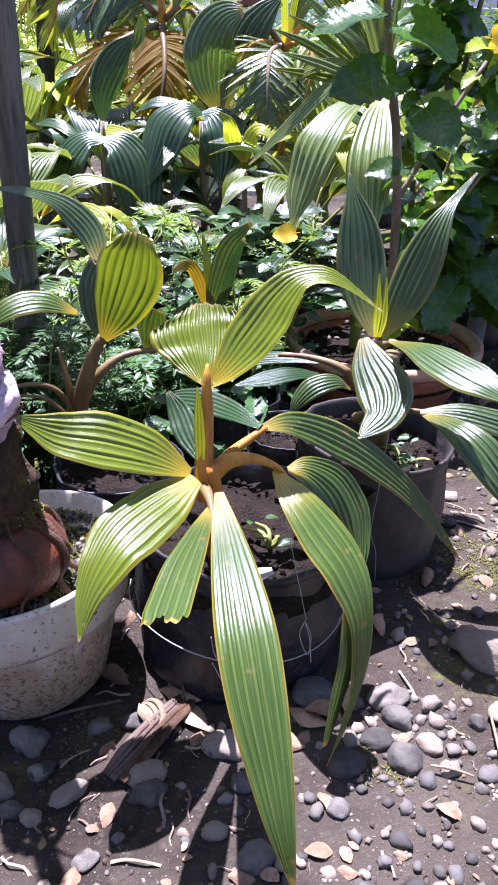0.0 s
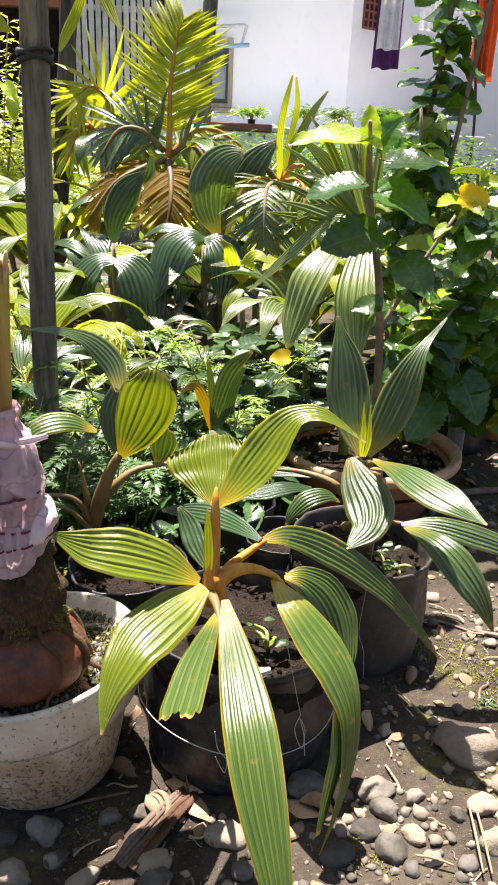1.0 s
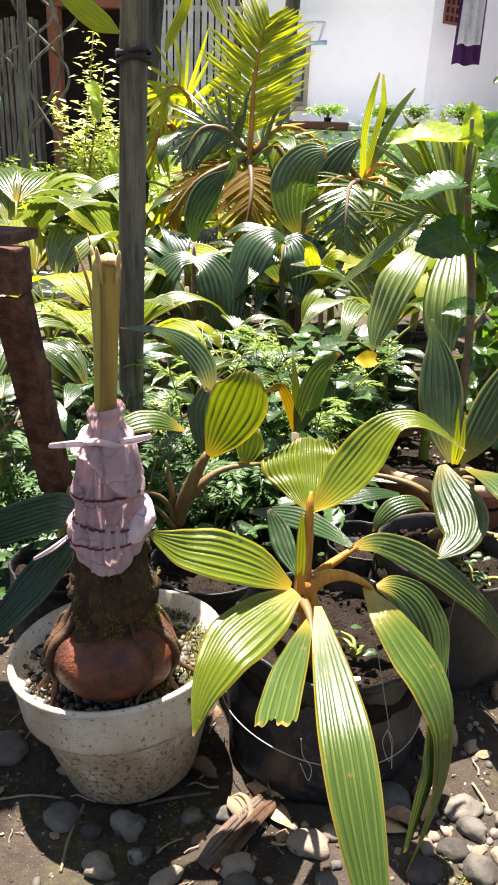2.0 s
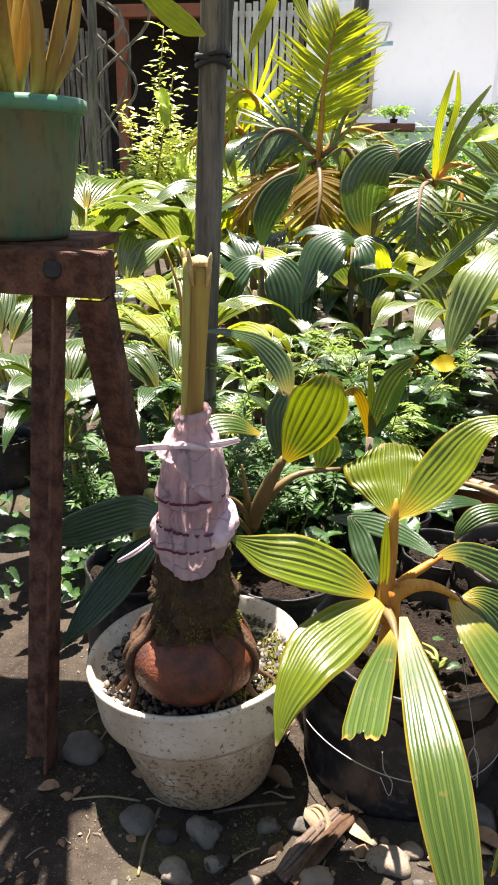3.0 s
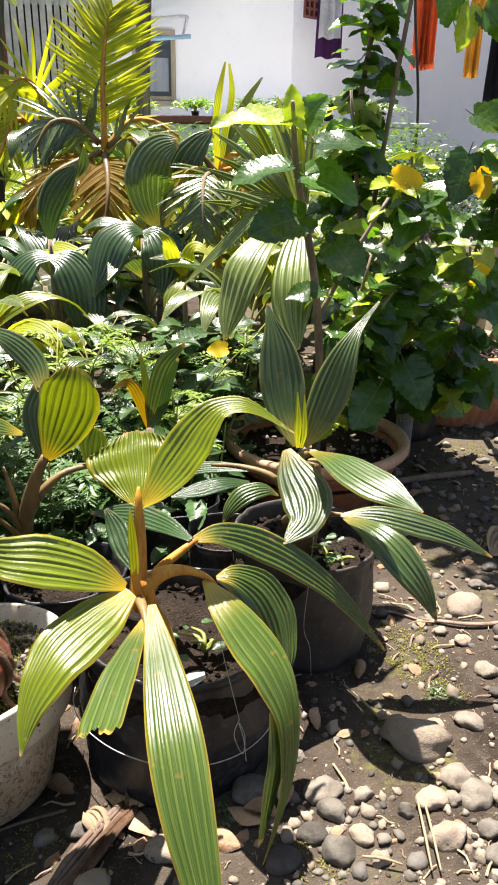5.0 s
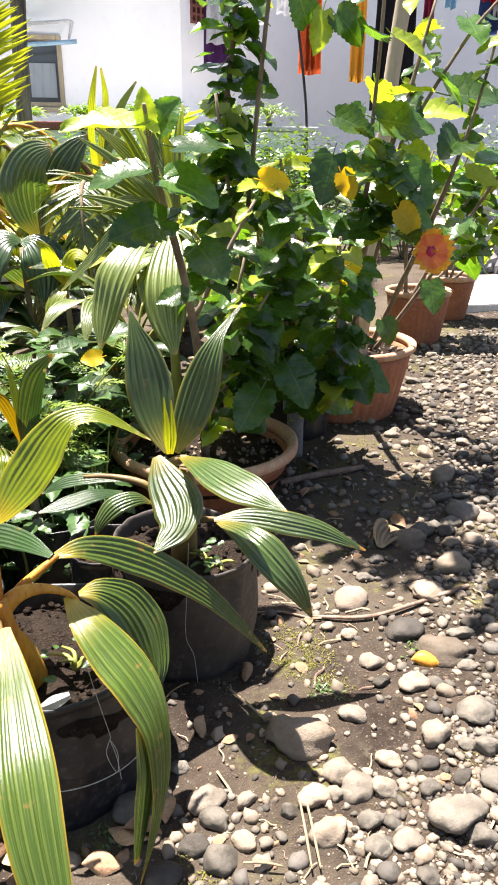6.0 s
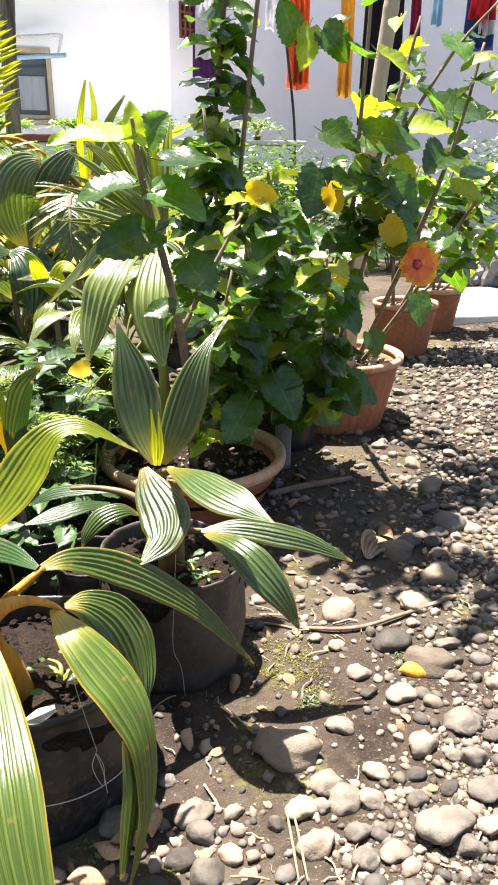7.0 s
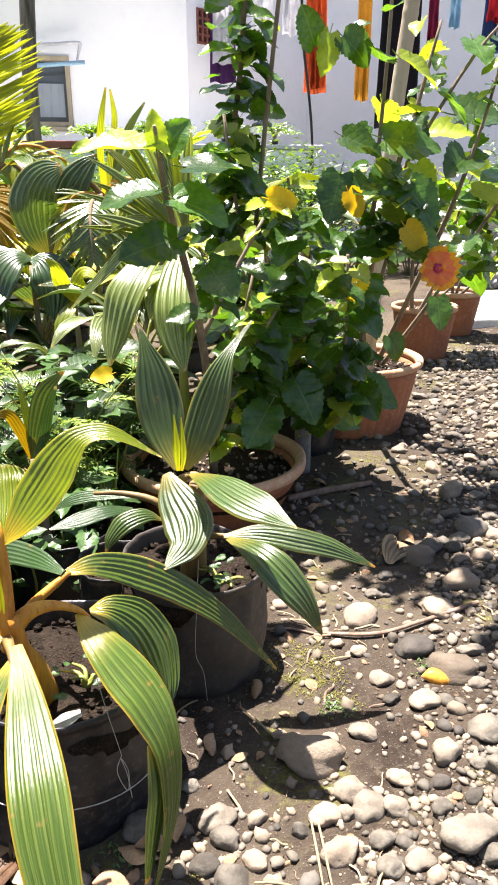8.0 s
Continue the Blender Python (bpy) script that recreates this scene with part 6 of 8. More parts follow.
blade(E4, "leaf_dark", [(-0.593, 3.050, 0.709, 0.010), (-0.582, 3.040, 0.824, 0.054), (-0.530, 3.030, 0.925, 0.058), (-0.451, 3.020, 1.002, 0.005)], face=(0.1, -0.8, 0.5), pleats=6, fold=0.6, cup=-0.1, seed=78)
blade(E4, "leaf_green", [(-0.470, 3.060, 0.947, 0.007), (-0.439, 3.050, 1.002, 0.023), (-0.428, 3.040, 1.066, 0.005)], face=(0.1, -0.8, 0.5), pleats=3, seed=79, steps=8)

# tall yellow palm with feather leaves
Y = bed_palm((-0.417, 3.500, 1.058), "yellow-green coconut palm with a tall upright feather leaf", "bark", 0.02, skirt=3)
frond(Y, "leaf_yellow", [(-0.417, 3.500, 1.046, 0.018), (-0.413, 3.500, 1.190, 0.013), (-0.414, 3.520, 1.319, 0.010), (-0.403, 3.540, 1.447, 0.008), (-0.385, 3.560, 1.557, 0.005), (-0.362, 3.580, 1.630, 0.002)], 0.29, 44, (0.05, -1, 0.12), 1, 0.058, 68, "petiole_orange", start=0.16, sag=0.4, flat=(1.0, -0.4))
frond(Y, "leaf_brown", [(-0.417, 3.480, 1.041, 0.016), (-0.392, 3.380, 0.975, 0.013), (-0.383, 3.300, 0.871, 0.010), (-0.398, 3.250, 0.741, 0.005)], 0.23, 25, (0, -0.9, 0.4), 2, 0.085, 60, "petiole_tan")
frond(Y, "leaf_brown", [(-0.430, 3.480, 1.046, 0.016), (-0.522, 3.400, 1.008, 0.013), (-0.642, 3.340, 0.935, 0.010), (-0.755, 3.300, 0.778, 0.005)], 0.22, 24, (-0.2, -0.8, 0.5), 3, 0.085, 60, "petiole_tan", hang=0.3)
frond(Y, "leaf_lime", [(-0.401, 3.500, 1.071, 0.016), (-0.311, 3.460, 1.115, 0.013), (-0.243, 3.420, 1.049, 0.010), (-0.215, 3.400, 0.918, 0.005)], 0.24, 20, (0.3, -0.8, 0.4), 4, 0.085, 60, "petiole_tan", hang=0.3)
frond(Y, "leaf_green", [(-0.437, 3.500, 1.082, 0.016), (-0.530, 3.470, 1.163, 0.013), (-0.633, 3.440, 1.161, 0.010), (-0.718, 3.420, 1.041, 0.005)], 0.24, 20, (-0.3, -0.8, 0.4), 5, 0.085, 60, "petiole_tan", hang=0.3)
frond(Y, "leaf_yellow", [(-0.403, 3.520, 1.071, 0.016), (-0.307, 3.550, 1.175, 0.013), (-0.204, 3.580, 1.182, 0.010), (-0.085, 3.600, 1.122, 0.005)], 0.16, 16, (0.1, -0.6, 0.8), 6, 0.085, 55, hang=0.25)
# the yellow palm behind it
Y2 = bed_palm((-0.803, 3.970, 1.123), "yellow-green coconut palm behind the tall one", "bark", 0.02, skirt=3)
frond(Y2, "leaf_yellow", [(-0.800, 3.970, 1.117, 0.018), (-0.779, 3.950, 1.243, 0.014), (-0.793, 3.920, 1.333, 0.011), (-0.860, 3.880, 1.367, 0.008), (-0.954, 3.840, 1.273, 0.003)], 0.30, 17, (-0.2, -0.9, 0.4), 7, 0.08, 64)
frond(Y2, "leaf_yellow", [(-0.812, 3.970, 1.109, 0.018), (-0.880, 3.930, 1.188, 0.014), (-0.933, 3.900, 1.146, 0.012), (-0.995, 3.880, 1.009, 0.006)], 0.28, 15, (-0.3, -0.8, 0.5), 8, 0.08, 60, hang=0.3)
frond(Y2, "leaf_lime", [(-0.786, 3.900, 1.116, 0.017), (-0.689, 3.850, 1.201, 0.014), (-0.599, 3.820, 1.188, 0.011), (-0.586, 3.800, 1.017, 0.006)], 0.28, 15, (0.2, -0.8, 0.5), 9, 0.08, 60, hang=0.3)
frond(Y2, "leaf_yellow", [(-0.824, 3.970, 1.117, 0.018), (-0.938, 4.000, 1.230, 0.015), (-1.066, 4.030, 1.216, 0.009), (-1.172, 4.050, 1.090, 0.006)], 0.28, 14, (-0.3, -0.7, 0.6), 10, 0.08, 60, hang=0.25)
# the palm with orange stalks and a spear
Y3 = bed_palm((0.092, 3.120, 0.978), "young coconut palm with orange stalks and upright new leaves", "petiole_orange", 0.016)
frond(Y3, "leaf_green", [(0.084, 3.120, 0.985, 0.012), (0.043, 3.020, 0.958, 0.009), (0.037, 2.940, 0.876, 0.007), (0.040, 2.900, 0.740, 0.002)], 0.20, 22, (0, -0.85, 0.5), 11, 0.08, 60, "straw")
for k, (ln, mt) in enumerate((([(0.096, 3.120, 0.989, 0.012), (0.086, 3.110, 1.139, 0.014), (0.098, 3.100, 1.263, 0.014), (0.123, 3.100, 1.380, 0.004)], "leaf_yellow"), ([(0.103, 3.120, 0.990, 0.012), (0.126, 3.120, 1.140, 0.013), (0.150, 3.120, 1.265, 0.012), (0.139, 3.120, 1.376, 0.004)], "leaf_yellow"), ([(0.107, 3.120, 0.990, 0.012), (0.151, 3.130, 1.131, 0.016), (0.209, 3.150, 1.248, 0.017), (0.272, 3.170, 1.336, 0.004)], "leaf_lime"), ([(0.107, 3.120, 0.990, 0.010), (0.170, 3.100, 1.110, 0.013), (0.245, 3.090, 1.190, 0.013), (0.330, 3.080, 1.235, 0.003)], "leaf_lime"))):
    blade(Y3, mt, ln, face=(-0.1, -0.75, 0.6), pleats=4, seed=80 + k, steps=14)
stem(Y3, "petiole_tan", [(0.092, 3.120, 0.967, 0.014), (0.036, 3.100, 1.032, 0.012), (-0.021, 3.080, 1.020, 0.009), (-0.076, 3.060, 0.966, 0.007)])
stem(Y3, "petiole_orange", [(0.099, 3.120, 0.968, 0.014), (0.150, 3.100, 1.045, 0.011), (0.241, 3.080, 1.036, 0.007)])
frond(Y3, "leaf_lime", [(0.098, 3.100, 0.979, 0.012), (0.172, 3.020, 0.993, 0.009), (0.196, 2.960, 0.910, 0.007), (0.157, 2.920, 0.784, 0.002)], 0.20, 13, (0.2, -0.8, 0.5), 12, 0.08, 60, hang=0.2)
frond(Y3, "leaf_yellow", [(0.085, 3.120, 0.978, 0.012), (0.003, 3.060, 0.993, 0.009), (-0.052, 3.020, 0.946, 0.007), (-0.083, 3.000, 0.859, 0.002)], 0.14, 15, (-0.2, -0.8, 0.5), 13, 0.085, 55, hang=0.3)
# the large pale-ribbed palm before the hibiscus
Y4 = bed_palm((0.318, 2.120, 0.843), "large coconut seedling with pale-ribbed long leaves", "petiole_green", 0.015)
for k, (ln, fc, mt) in enumerate((
        ([(0.330, 2.100, 0.861, 0.006), (0.264, 2.120, 0.912, 0.019), (0.196, 2.150, 0.877, 0.026), (0.111, 2.180, 0.791, 0.024), (-0.005, 2.200, 0.675, 0.003)], (-0.2, -0.6, 0.75), "leaf_striped"),
        ([(0.320, 2.100, 0.876, 0.008), (0.227, 1.993, 0.838, 0.042), (0.167, 1.907, 0.773, 0.060), (0.134, 1.888, 0.670, 0.048), (0.116, 1.869, 0.581, 0.006)], (-0.3, -0.5, 0.8), "leaf_striped"),
        ([(0.332, 2.060, 0.864, 0.008), (0.312, 1.973, 0.813, 0.042), (0.295, 1.888, 0.734, 0.057), (0.296, 1.860, 0.650, 0.048), (0.311, 1.841, 0.563, 0.006)], (0, -0.6, 0.8), "leaf_striped"),
        ([(0.332, 2.150, 0.904, 0.008), (0.276, 2.180, 0.994, 0.021), (0.211, 2.200, 1.070, 0.024), (0.127, 2.230, 1.135, 0.003)], (-0.1, -0.6, 0.75), "leaf_lime"),
        ([(0.332, 2.150, 0.904, 0.008), (0.275, 2.120, 0.973, 0.018), (0.222, 2.100, 1.010, 0.020), (0.141, 2.080, 1.038, 0.003)], (-0.1, -0.6, 0.75), "leaf_striped"),
        ([(0.341, 2.150, 0.904, 0.008), (0.313, 2.200, 1.010, 0.020), (0.277, 2.240, 1.102, 0.023), (0.243, 2.280, 1.171, 0.003)], (-0.1, -0.9, 0.3), "leaf_striped"),
        ([(0.352, 2.150, 0.904, 0.008), (0.343, 2.200, 1.011, 0.018), (0.325, 2.220, 1.087, 0.020), (0.318, 2.250, 1.171, 0.003)], (0.1, -0.9, 0.3), "leaf_striped"),
        ([(0.334, 2.150, 0.888, 0.008), (0.250, 2.160, 0.933, 0.018), (0.170, 2.180, 0.927, 0.022), (0.082, 2.200, 0.879, 0.003)], (-0.1, -0.6, 0.7), "leaf_lime"))):
    blade(Y4, mt, ln, face=fc, pleats=6, fold=0.45, seed=90 + k, steps=16)
# its crown: narrow leaflets that fan upwards from the heart
for k in range(11):
    a = radians(86 + 8.6 * k)
    ln = 0.37 - 0.012 * abs(k - 4) - 0.03 * (k % 2)
    out, up, y = math.cos(a), math.sin(a), 2.14 + 0.05 * (k % 3)
    blade(Y4, ("leaf_striped", "leaf_lime", "leaf_striped")[k % 3], [(0.345, 2.15, 0.88, 0.005), (0.345 + 0.35 * ln * out, y, 0.88 + 0.38 * ln * up, 0.013), (0.345 + 0.70 * ln * out, y, 0.88 + 0.74 * ln * up, 0.014), (0.345 + 1.02 * ln * out, y - 0.03, 0.88 + 0.95 * ln * up, 0.002)], face=(-0.1, -0.75, 0.6), pleats=2, fold=0.5, seed=130 + k, steps=14)

# smaller seedlings that fill the bed, and their bags: place, size, tones
# L2 and YL: leaf tones paled in place of sun glare
D2, G2, L2, YL, PG = ("leaf_dark", "leaf_green"), ("leaf_green", "leaf_dark"), ("leaf_striped", "leaf_lime", "leaf_pale"), ("leaf_striped", "leaf_yellow", "leaf_lime"), ("leaf_striped", "leaf_green")
FILL = [
    ((-0.93, 1.80), 0.56, G2), ((-0.68, 1.95), 0.56, G2), ((-0.42, 2.25), 0.42, D2), ((-0.16, 2.30), 0.40, D2), ((0.10, 2.42), 0.44, G2), ((-0.78, 2.45), 0.72, YL),
    ((-0.40, 2.62), 0.46, D2), ((-0.05, 2.72), 0.46, G2), ((0.24, 2.72), 0.72, PG), ((-1.10, 2.70), 0.85, YL), ((-1.35, 2.15), 0.7, G2), ((-0.62, 3.10), 0.80, D2),
    ((-0.22, 3.20), 0.75, G2), ((0.32, 3.25), 0.85, YL), ((0.62, 3.10), 0.85, PG), ((-1.00, 3.35), 0.95, YL), ((-1.45, 3.10), 1.0, L2), ((0.02, 3.75), 0.95, YL),
    ((0.48, 4.00), 1.0, L2), ((-0.60, 4.20), 1.05, YL), ((-1.15, 4.10), 1.1, YL), ((0.95, 3.90), 1.0, PG), ((-1.75, 3.9), 1.2, L2), ((-0.2, 4.6), 1.1, L2), ((0.75, 4.7), 1.1, YL), ((-1.4, 4.9), 1.2, YL),
]
TONE = {D2: "dark green coconut seedling in a black bag in the bed", G2: "green coconut seedling with glossy leaves in the bed", L2: "lime-green coconut seedling in the sunny bed", YL: "yellow-green coconut seedling in the bed, leaves paled to look sunlit", PG: "pale-ribbed coconut seedling beside the hibiscus"}
for i, ((x, y), size, mats) in enumerate(FILL):
    palm_seedling((x, y, gz(x, y) + 0.16), size, 7, 100 + i, mats, TONE[mats])
    planter_bag((x, y), 0.10, 0.18, "black planter bag under the leaves", "bag", 20 + i)

# low seedling with a few upright blades by the herbs
F1 = bed_palm((-0.072, 1.660, 0.406), "small coconut seedling with narrow upright leaves", skirt=0)
for k, (ln, mt) in enumerate((([(-0.071, 1.640, 0.414, 0.006), (-0.057, 1.630, 0.499, 0.017), (-0.029, 1.620, 0.582, 0.020), (0.021, 1.600, 0.636, 0.004)], "leaf_green"), ([(-0.073, 1.640, 0.414, 0.006), (-0.092, 1.630, 0.491, 0.014), (-0.115, 1.620, 0.536, 0.012), (-0.149, 1.600, 0.527, 0.003)], "leaf_brown"), ([(-0.071, 1.640, 0.414, 0.004), (-0.076, 1.650, 0.514, 0.010), (-0.089, 1.660, 0.597, 0.003)], "leaf_lime"), ([(-0.068, 1.640, 0.414, 0.006), (-0.035, 1.600, 0.481, 0.011), (-0.016, 1.580, 0.552, 0.011), (0.007, 1.560, 0.613, 0.003)], "leaf_dark"))):
    blade(F1, mt, ln, face=(0.1, -0.9, 0.3), pleats=4, seed=120 + k, steps=12)

# feathery herbs and leafy herbs: place, height, width, tone, stems
for i, ((x, y), h, w, mt, st, lab) in enumerate((
        ((-0.45, 1.58), 0.52, 0.24, "fern", 9, "feathery dark green herb behind the white pot"),
        ((-0.56, 1.66), 0.50, 0.24, "fern", 8, "feathery dark green herb behind the bags"),
        ((-0.36, 1.68), 0.48, 0.22, "fern", 6, "feathery herb among the seedlings"),
        ((-0.44, 1.98), 0.80, 0.26, "fern_light", 5, "pale feathery herb with thin tall stems"),
        ((-0.16, 1.76), 0.46, 0.26, "fern", 5, "ferny green herb behind the bags"),
        ((-0.26, 1.86), 0.38, 0.26, "fern", 5, "ferny green herb in the bed"),
        ((-0.03, 1.95), 0.62, 0.26, "fern_light", 5, "pale ferny herb beside the hibiscus"),
        ((0.0, 2.2), 0.52, 0.28, "fern", 6, "ferny green herb under the pale palm"),
        ((-0.75, 1.65), 0.42, 0.28, "fern", 7, "feathery herb behind the bench"),
        ((-0.62, 2.25), 0.5, 0.34, "fern", 8, "feathery herb at the foot of the post"),
        ((0.0, 2.15), 0.5, 0.36, "fern", 8, "feathery herb under the forked leaf"))):
    ferny((x, y, gz(x, y)), h, w, 200 + i, mt, lab, st)
for i, ((x, y), w, h, n, sz, lab) in enumerate((
        ((-0.10, 1.88), 0.32, 0.46, 46, 0.095, "broad-leaved dark green herb in the bed"),
        ((0.04, 2.12), 0.34, 0.54, 44, 0.105, "broad-leaved dark green herb beside the hibiscus"),
        ((-0.05, 1.72), 0.24, 0.38, 34, 0.075, "broad-leaved herb with pale sunlit leaves"),
        ((-0.10, 1.60), 0.24, 0.28, 40, 0.05, "small leafy herb between the bags"),
        ((-0.12, 1.25), 0.16, 0.12, 30, 0.032, "low round-leaved weed between the bags"),
        ((-0.30, 1.55), 0.26, 0.26, 44, 0.05, "dark leafy herb behind the bags"),
        ((-0.66, 1.42), 0.28, 0.26, 54, 0.048, "glossy round-leaved weed beside the bench"),
        ((-0.85, 1.45), 0.30, 0.28, 54, 0.05, "glossy leafy herb under the bench"),
        ((-0.52, 1.85), 0.34, 0.34, 60, 0.055, "leafy herb under the post"),
        ((0.08, 2.3), 0.36, 0.52, 70, 0.085, "broad-leaved herb below the pale palm"),
        ((-0.12, 2.05), 0.34, 0.30, 30, 0.075, "leafy herb under the palms"),
        ((-0.9, 2.1), 0.4, 0.36, 60, 0.06, "leafy herb behind the bench legs"))):
    herb_clump((x, y, gz(x, y)), w, h, n, 300 + i, lab, size=sz)
yl = herb_clump((0.06, 1.86, gz(0.06, 1.86)), 0.16, 0.46, 9, 390, "green herb with one bright yellow dying leaf", size=0.06)
piece("yellow_leaf", HIB_YELLOW, leaf_pose((0.132, 1.800, 0.577), (-1, -0.1, -0.1), (0.1, -0.9, 0.6), 0.055), yl, "dying yellow leaf")

# ---- terracotta pots ----


def clay_pot(at, rim, foot, h, label, ribs=0, lip=0.03, name="plant_pot"):
    at = Vector((at[0], at[1], gz(at[0], at[1]) - 0.004))
    ob = thing(name, at, label, "plant pot", "terracotta pots")

    def wave(a, z):
        if not ribs or z > h - lip - 0.012 or z < 0.02:
            return 1.0
        return 1 + 0.020 * (abs(math.cos(a * ribs / 2)) - 0.5)

    prof = [(foot * 0.9, 0.005), (foot, 0.0), (foot * 1.02, 0.012)]
    for i in range(1, 9):
        k = i / 9
        prof.append((foot + (rim * 0.93 - foot) * k ** 0.85, 0.012 + (h - lip - 0.024) * k))
    prof += [(rim * 0.94, h - lip - 0.006), (rim * 0.90, h - lip - 0.004), (rim * 0.86, h - lip - 0.01), (rim * 0.84, h - lip - 0.05)]
    part("body", lathe_bm(prof, max(48, ribs * 6), wave, None, at), "terracotta", ob)
    ring = [(rim * 0.885, h - lip), (rim * 0.965, h - lip - 0.002), (rim, h - lip + 0.006), (rim * 1.005, h - lip * 0.5), (rim, h - 0.004), (rim * 0.97, h), (rim * 0.93, h - 0.002), (rim * 0.90, h - 0.01), (rim * 0.885, h - lip)]
    bm = bmesh.new()
    segs = 64
    rows = [[bm.verts.new((at.x + r * math.cos(2 * math.pi * j / segs), at.y + r * math.sin(2 * math.pi * j / segs), at.z + z)) for j in range(segs)] for r, z in ring[:-1]]
    for i in range(len(rows)):
        a, b = rows[i], rows[(i + 1) % len(rows)]
        for j in range(segs):
            bm.faces.new((a[j], a[(j + 1) % segs], b[(j + 1) % segs], b[j]))
    part("rim", bm, "terracotta_rim", ob, "thick pale rolled rim")
    part("soil", soil_bm(rim * 0.875, h - lip - 0.022, at, None, int(rim * 100)), "soil", ob, "dark soil with bits of straw")
    rnd = random.Random(int(rim * 1000))
    spots = []
    for k in range(170):
        a, q = rnd.uniform(0, 6.283), rim * 0.83 * math.sqrt(rnd.random())
        s = rnd.uniform(0.006, 0.022)
        spots.append(Matrix.Translation(at) @ pose(q * math.cos(a), q * math.sin(a), h - lip - 0.008, rnd.uniform(0, 360), rnd.uniform(0, 40), rnd.uniform(0, 360)) @ Matrix.Diagonal((s, s, s, 1)))
    leaf_stuff("grit", GRIT, spots, ob, "stone_brown", "bits of gravel and clod on the soil")
    return ob


clay_pot((0.415, 2.13), 0.298, 0.205, 0.205, "wide terracotta bowl with a thick pale rim", 0, 0.035)
clay_pot((1.085, 2.83), 0.288, 0.212, 0.305, "ribbed terracotta pot with a pale rim in the sun", 34)
clay_pot((1.81, 3.86), 0.185, 0.135, 0.30, "ribbed terracotta pot in the row along the path", 30)
clay_pot((2.22, 4.36), 0.165, 0.115, 0.28, "ribbed terracotta pot at the end of the row", 28)
planter_bag((0.80, 2.62), 0.15, 0.24, "black planter bag hidden under hibiscus leaves", "bag", 8)
solid("pipe_stub", tube_bm([(0.765, 2.36, gz(0.765, 2.36), 0.03), (0.765, 2.36, 0.16, 0.03), (0.766, 2.36, 0.26, 0.031)], 16, 8), "rock", (0.765, 2.36, 0.03), "short grey pipe standing behind the wide bowl", "pipe")

# ---- hibiscus shrubs ----


def hibiscus(at, label, branches, size, seed, meshes=HIB, young=0.2):
    """Woody stems from one foot, with toothed leaves all along them. branches: (points with radius, number of leaves)."""
    ob = thing("hibiscus_shrub", at, label, "shrub", "hibiscus shrubs")
    for i, (pts, n, *low) in enumerate(branches):
        stem(ob, "bark", pts, "branch", sides=8)
        if n:
            leafy(ob, pts, int(n * 1.75), size, seed + i, meshes, low[0] if low else 0.12, young=young, spread=0.05)
    return ob


def big_leaf(ob, spots, size, mesh):
    """One leaf placed by its middle, the way it points and the way it faces."""
    for (p, out, up, s, kind) in spots:
        piece("leaf", kind, leaf_pose(Vector(p) - Vector(out).normalized() * 0.65 * s, out, up, s), ob)


# front shrub: one leaning stem with large leaves
H1 = hibiscus((0.40, 2.08, 0.18), "hibiscus with a leaning stem and large leaves in the wide bowl", [
    ([(0.41, 2.08, 0.16, 0.014), (0.39, 1.95, 0.45, 0.012), (0.34, 1.78, 0.75, 0.010), (0.275, 1.68, 1.0, 0.008), (0.25, 1.60, 1.15, 0.004)], 2, 0.5),
    ([(0.36, 1.84, 0.65, 0.007), (0.44, 1.86, 0.80, 0.006), (0.53, 1.88, 0.95, 0.004)], 4),
    ([(0.40, 2.0, 0.35, 0.008), (0.50, 1.98, 0.55, 0.006), (0.58, 1.95, 0.70, 0.004)], 16, 0.35),
    ([(0.40, 2.05, 0.30, 0.008), (0.56, 2.15, 0.48, 0.006), (0.66, 2.2, 0.60, 0.004)], 18, 0.3),
    ([(0.42, 2.1, 0.2, 0.008), (0.46, 2.0, 0.5, 0.006), (0.52, 1.98, 0.8, 0.004)], 24),
], 0.092, 1)
big_leaf(H1, [
    ((0.162, 1.580, 1.115), (-1, -0.2, 0.05), (0.05, -0.45, 0.9), 0.15, HIB_YOUNG[0]),
    ((0.191, 1.620, 1.018), (-1, -0.1, -0.1), (0, -0.35, 0.95), 0.13, HIB[1]),
    ((0.373, 1.660, 1.079), (1, -0.1, 0.1), (0, -0.35, 0.95), 0.13, HIB[0]),
    ((0.338, 1.620, 0.996), (0.9, -0.5, -0.2), (0.1, -0.6, 0.8), 0.13, HIB[2]),
    ((0.234, 1.580, 0.914), (-0.9, -0.4, -0.2), (0, -0.75, 0.65), 0.14, HIB[0]),
    ((0.379, 1.580, 0.839), (0.4, -0.7, -0.5), (0.1, -0.9, 0.45), 0.12, HIB[0]),
    ((0.310, 1.720, 0.739), (-0.9, -0.3, 0), (0, -0.5, 0.9), 0.085, HIB[1]),
    ((0.252, 1.600, 1.139), (-0.1, -0.2, 1), (0, -1, 0.1), 0.075, HIB_YOUNG[1]),
    ((0.291, 1.620, 1.132), (0.6, -0.2, 0.8), (-0.2, -1, 0.3), 0.08, HIB[2]),
], 0.1, HIB)

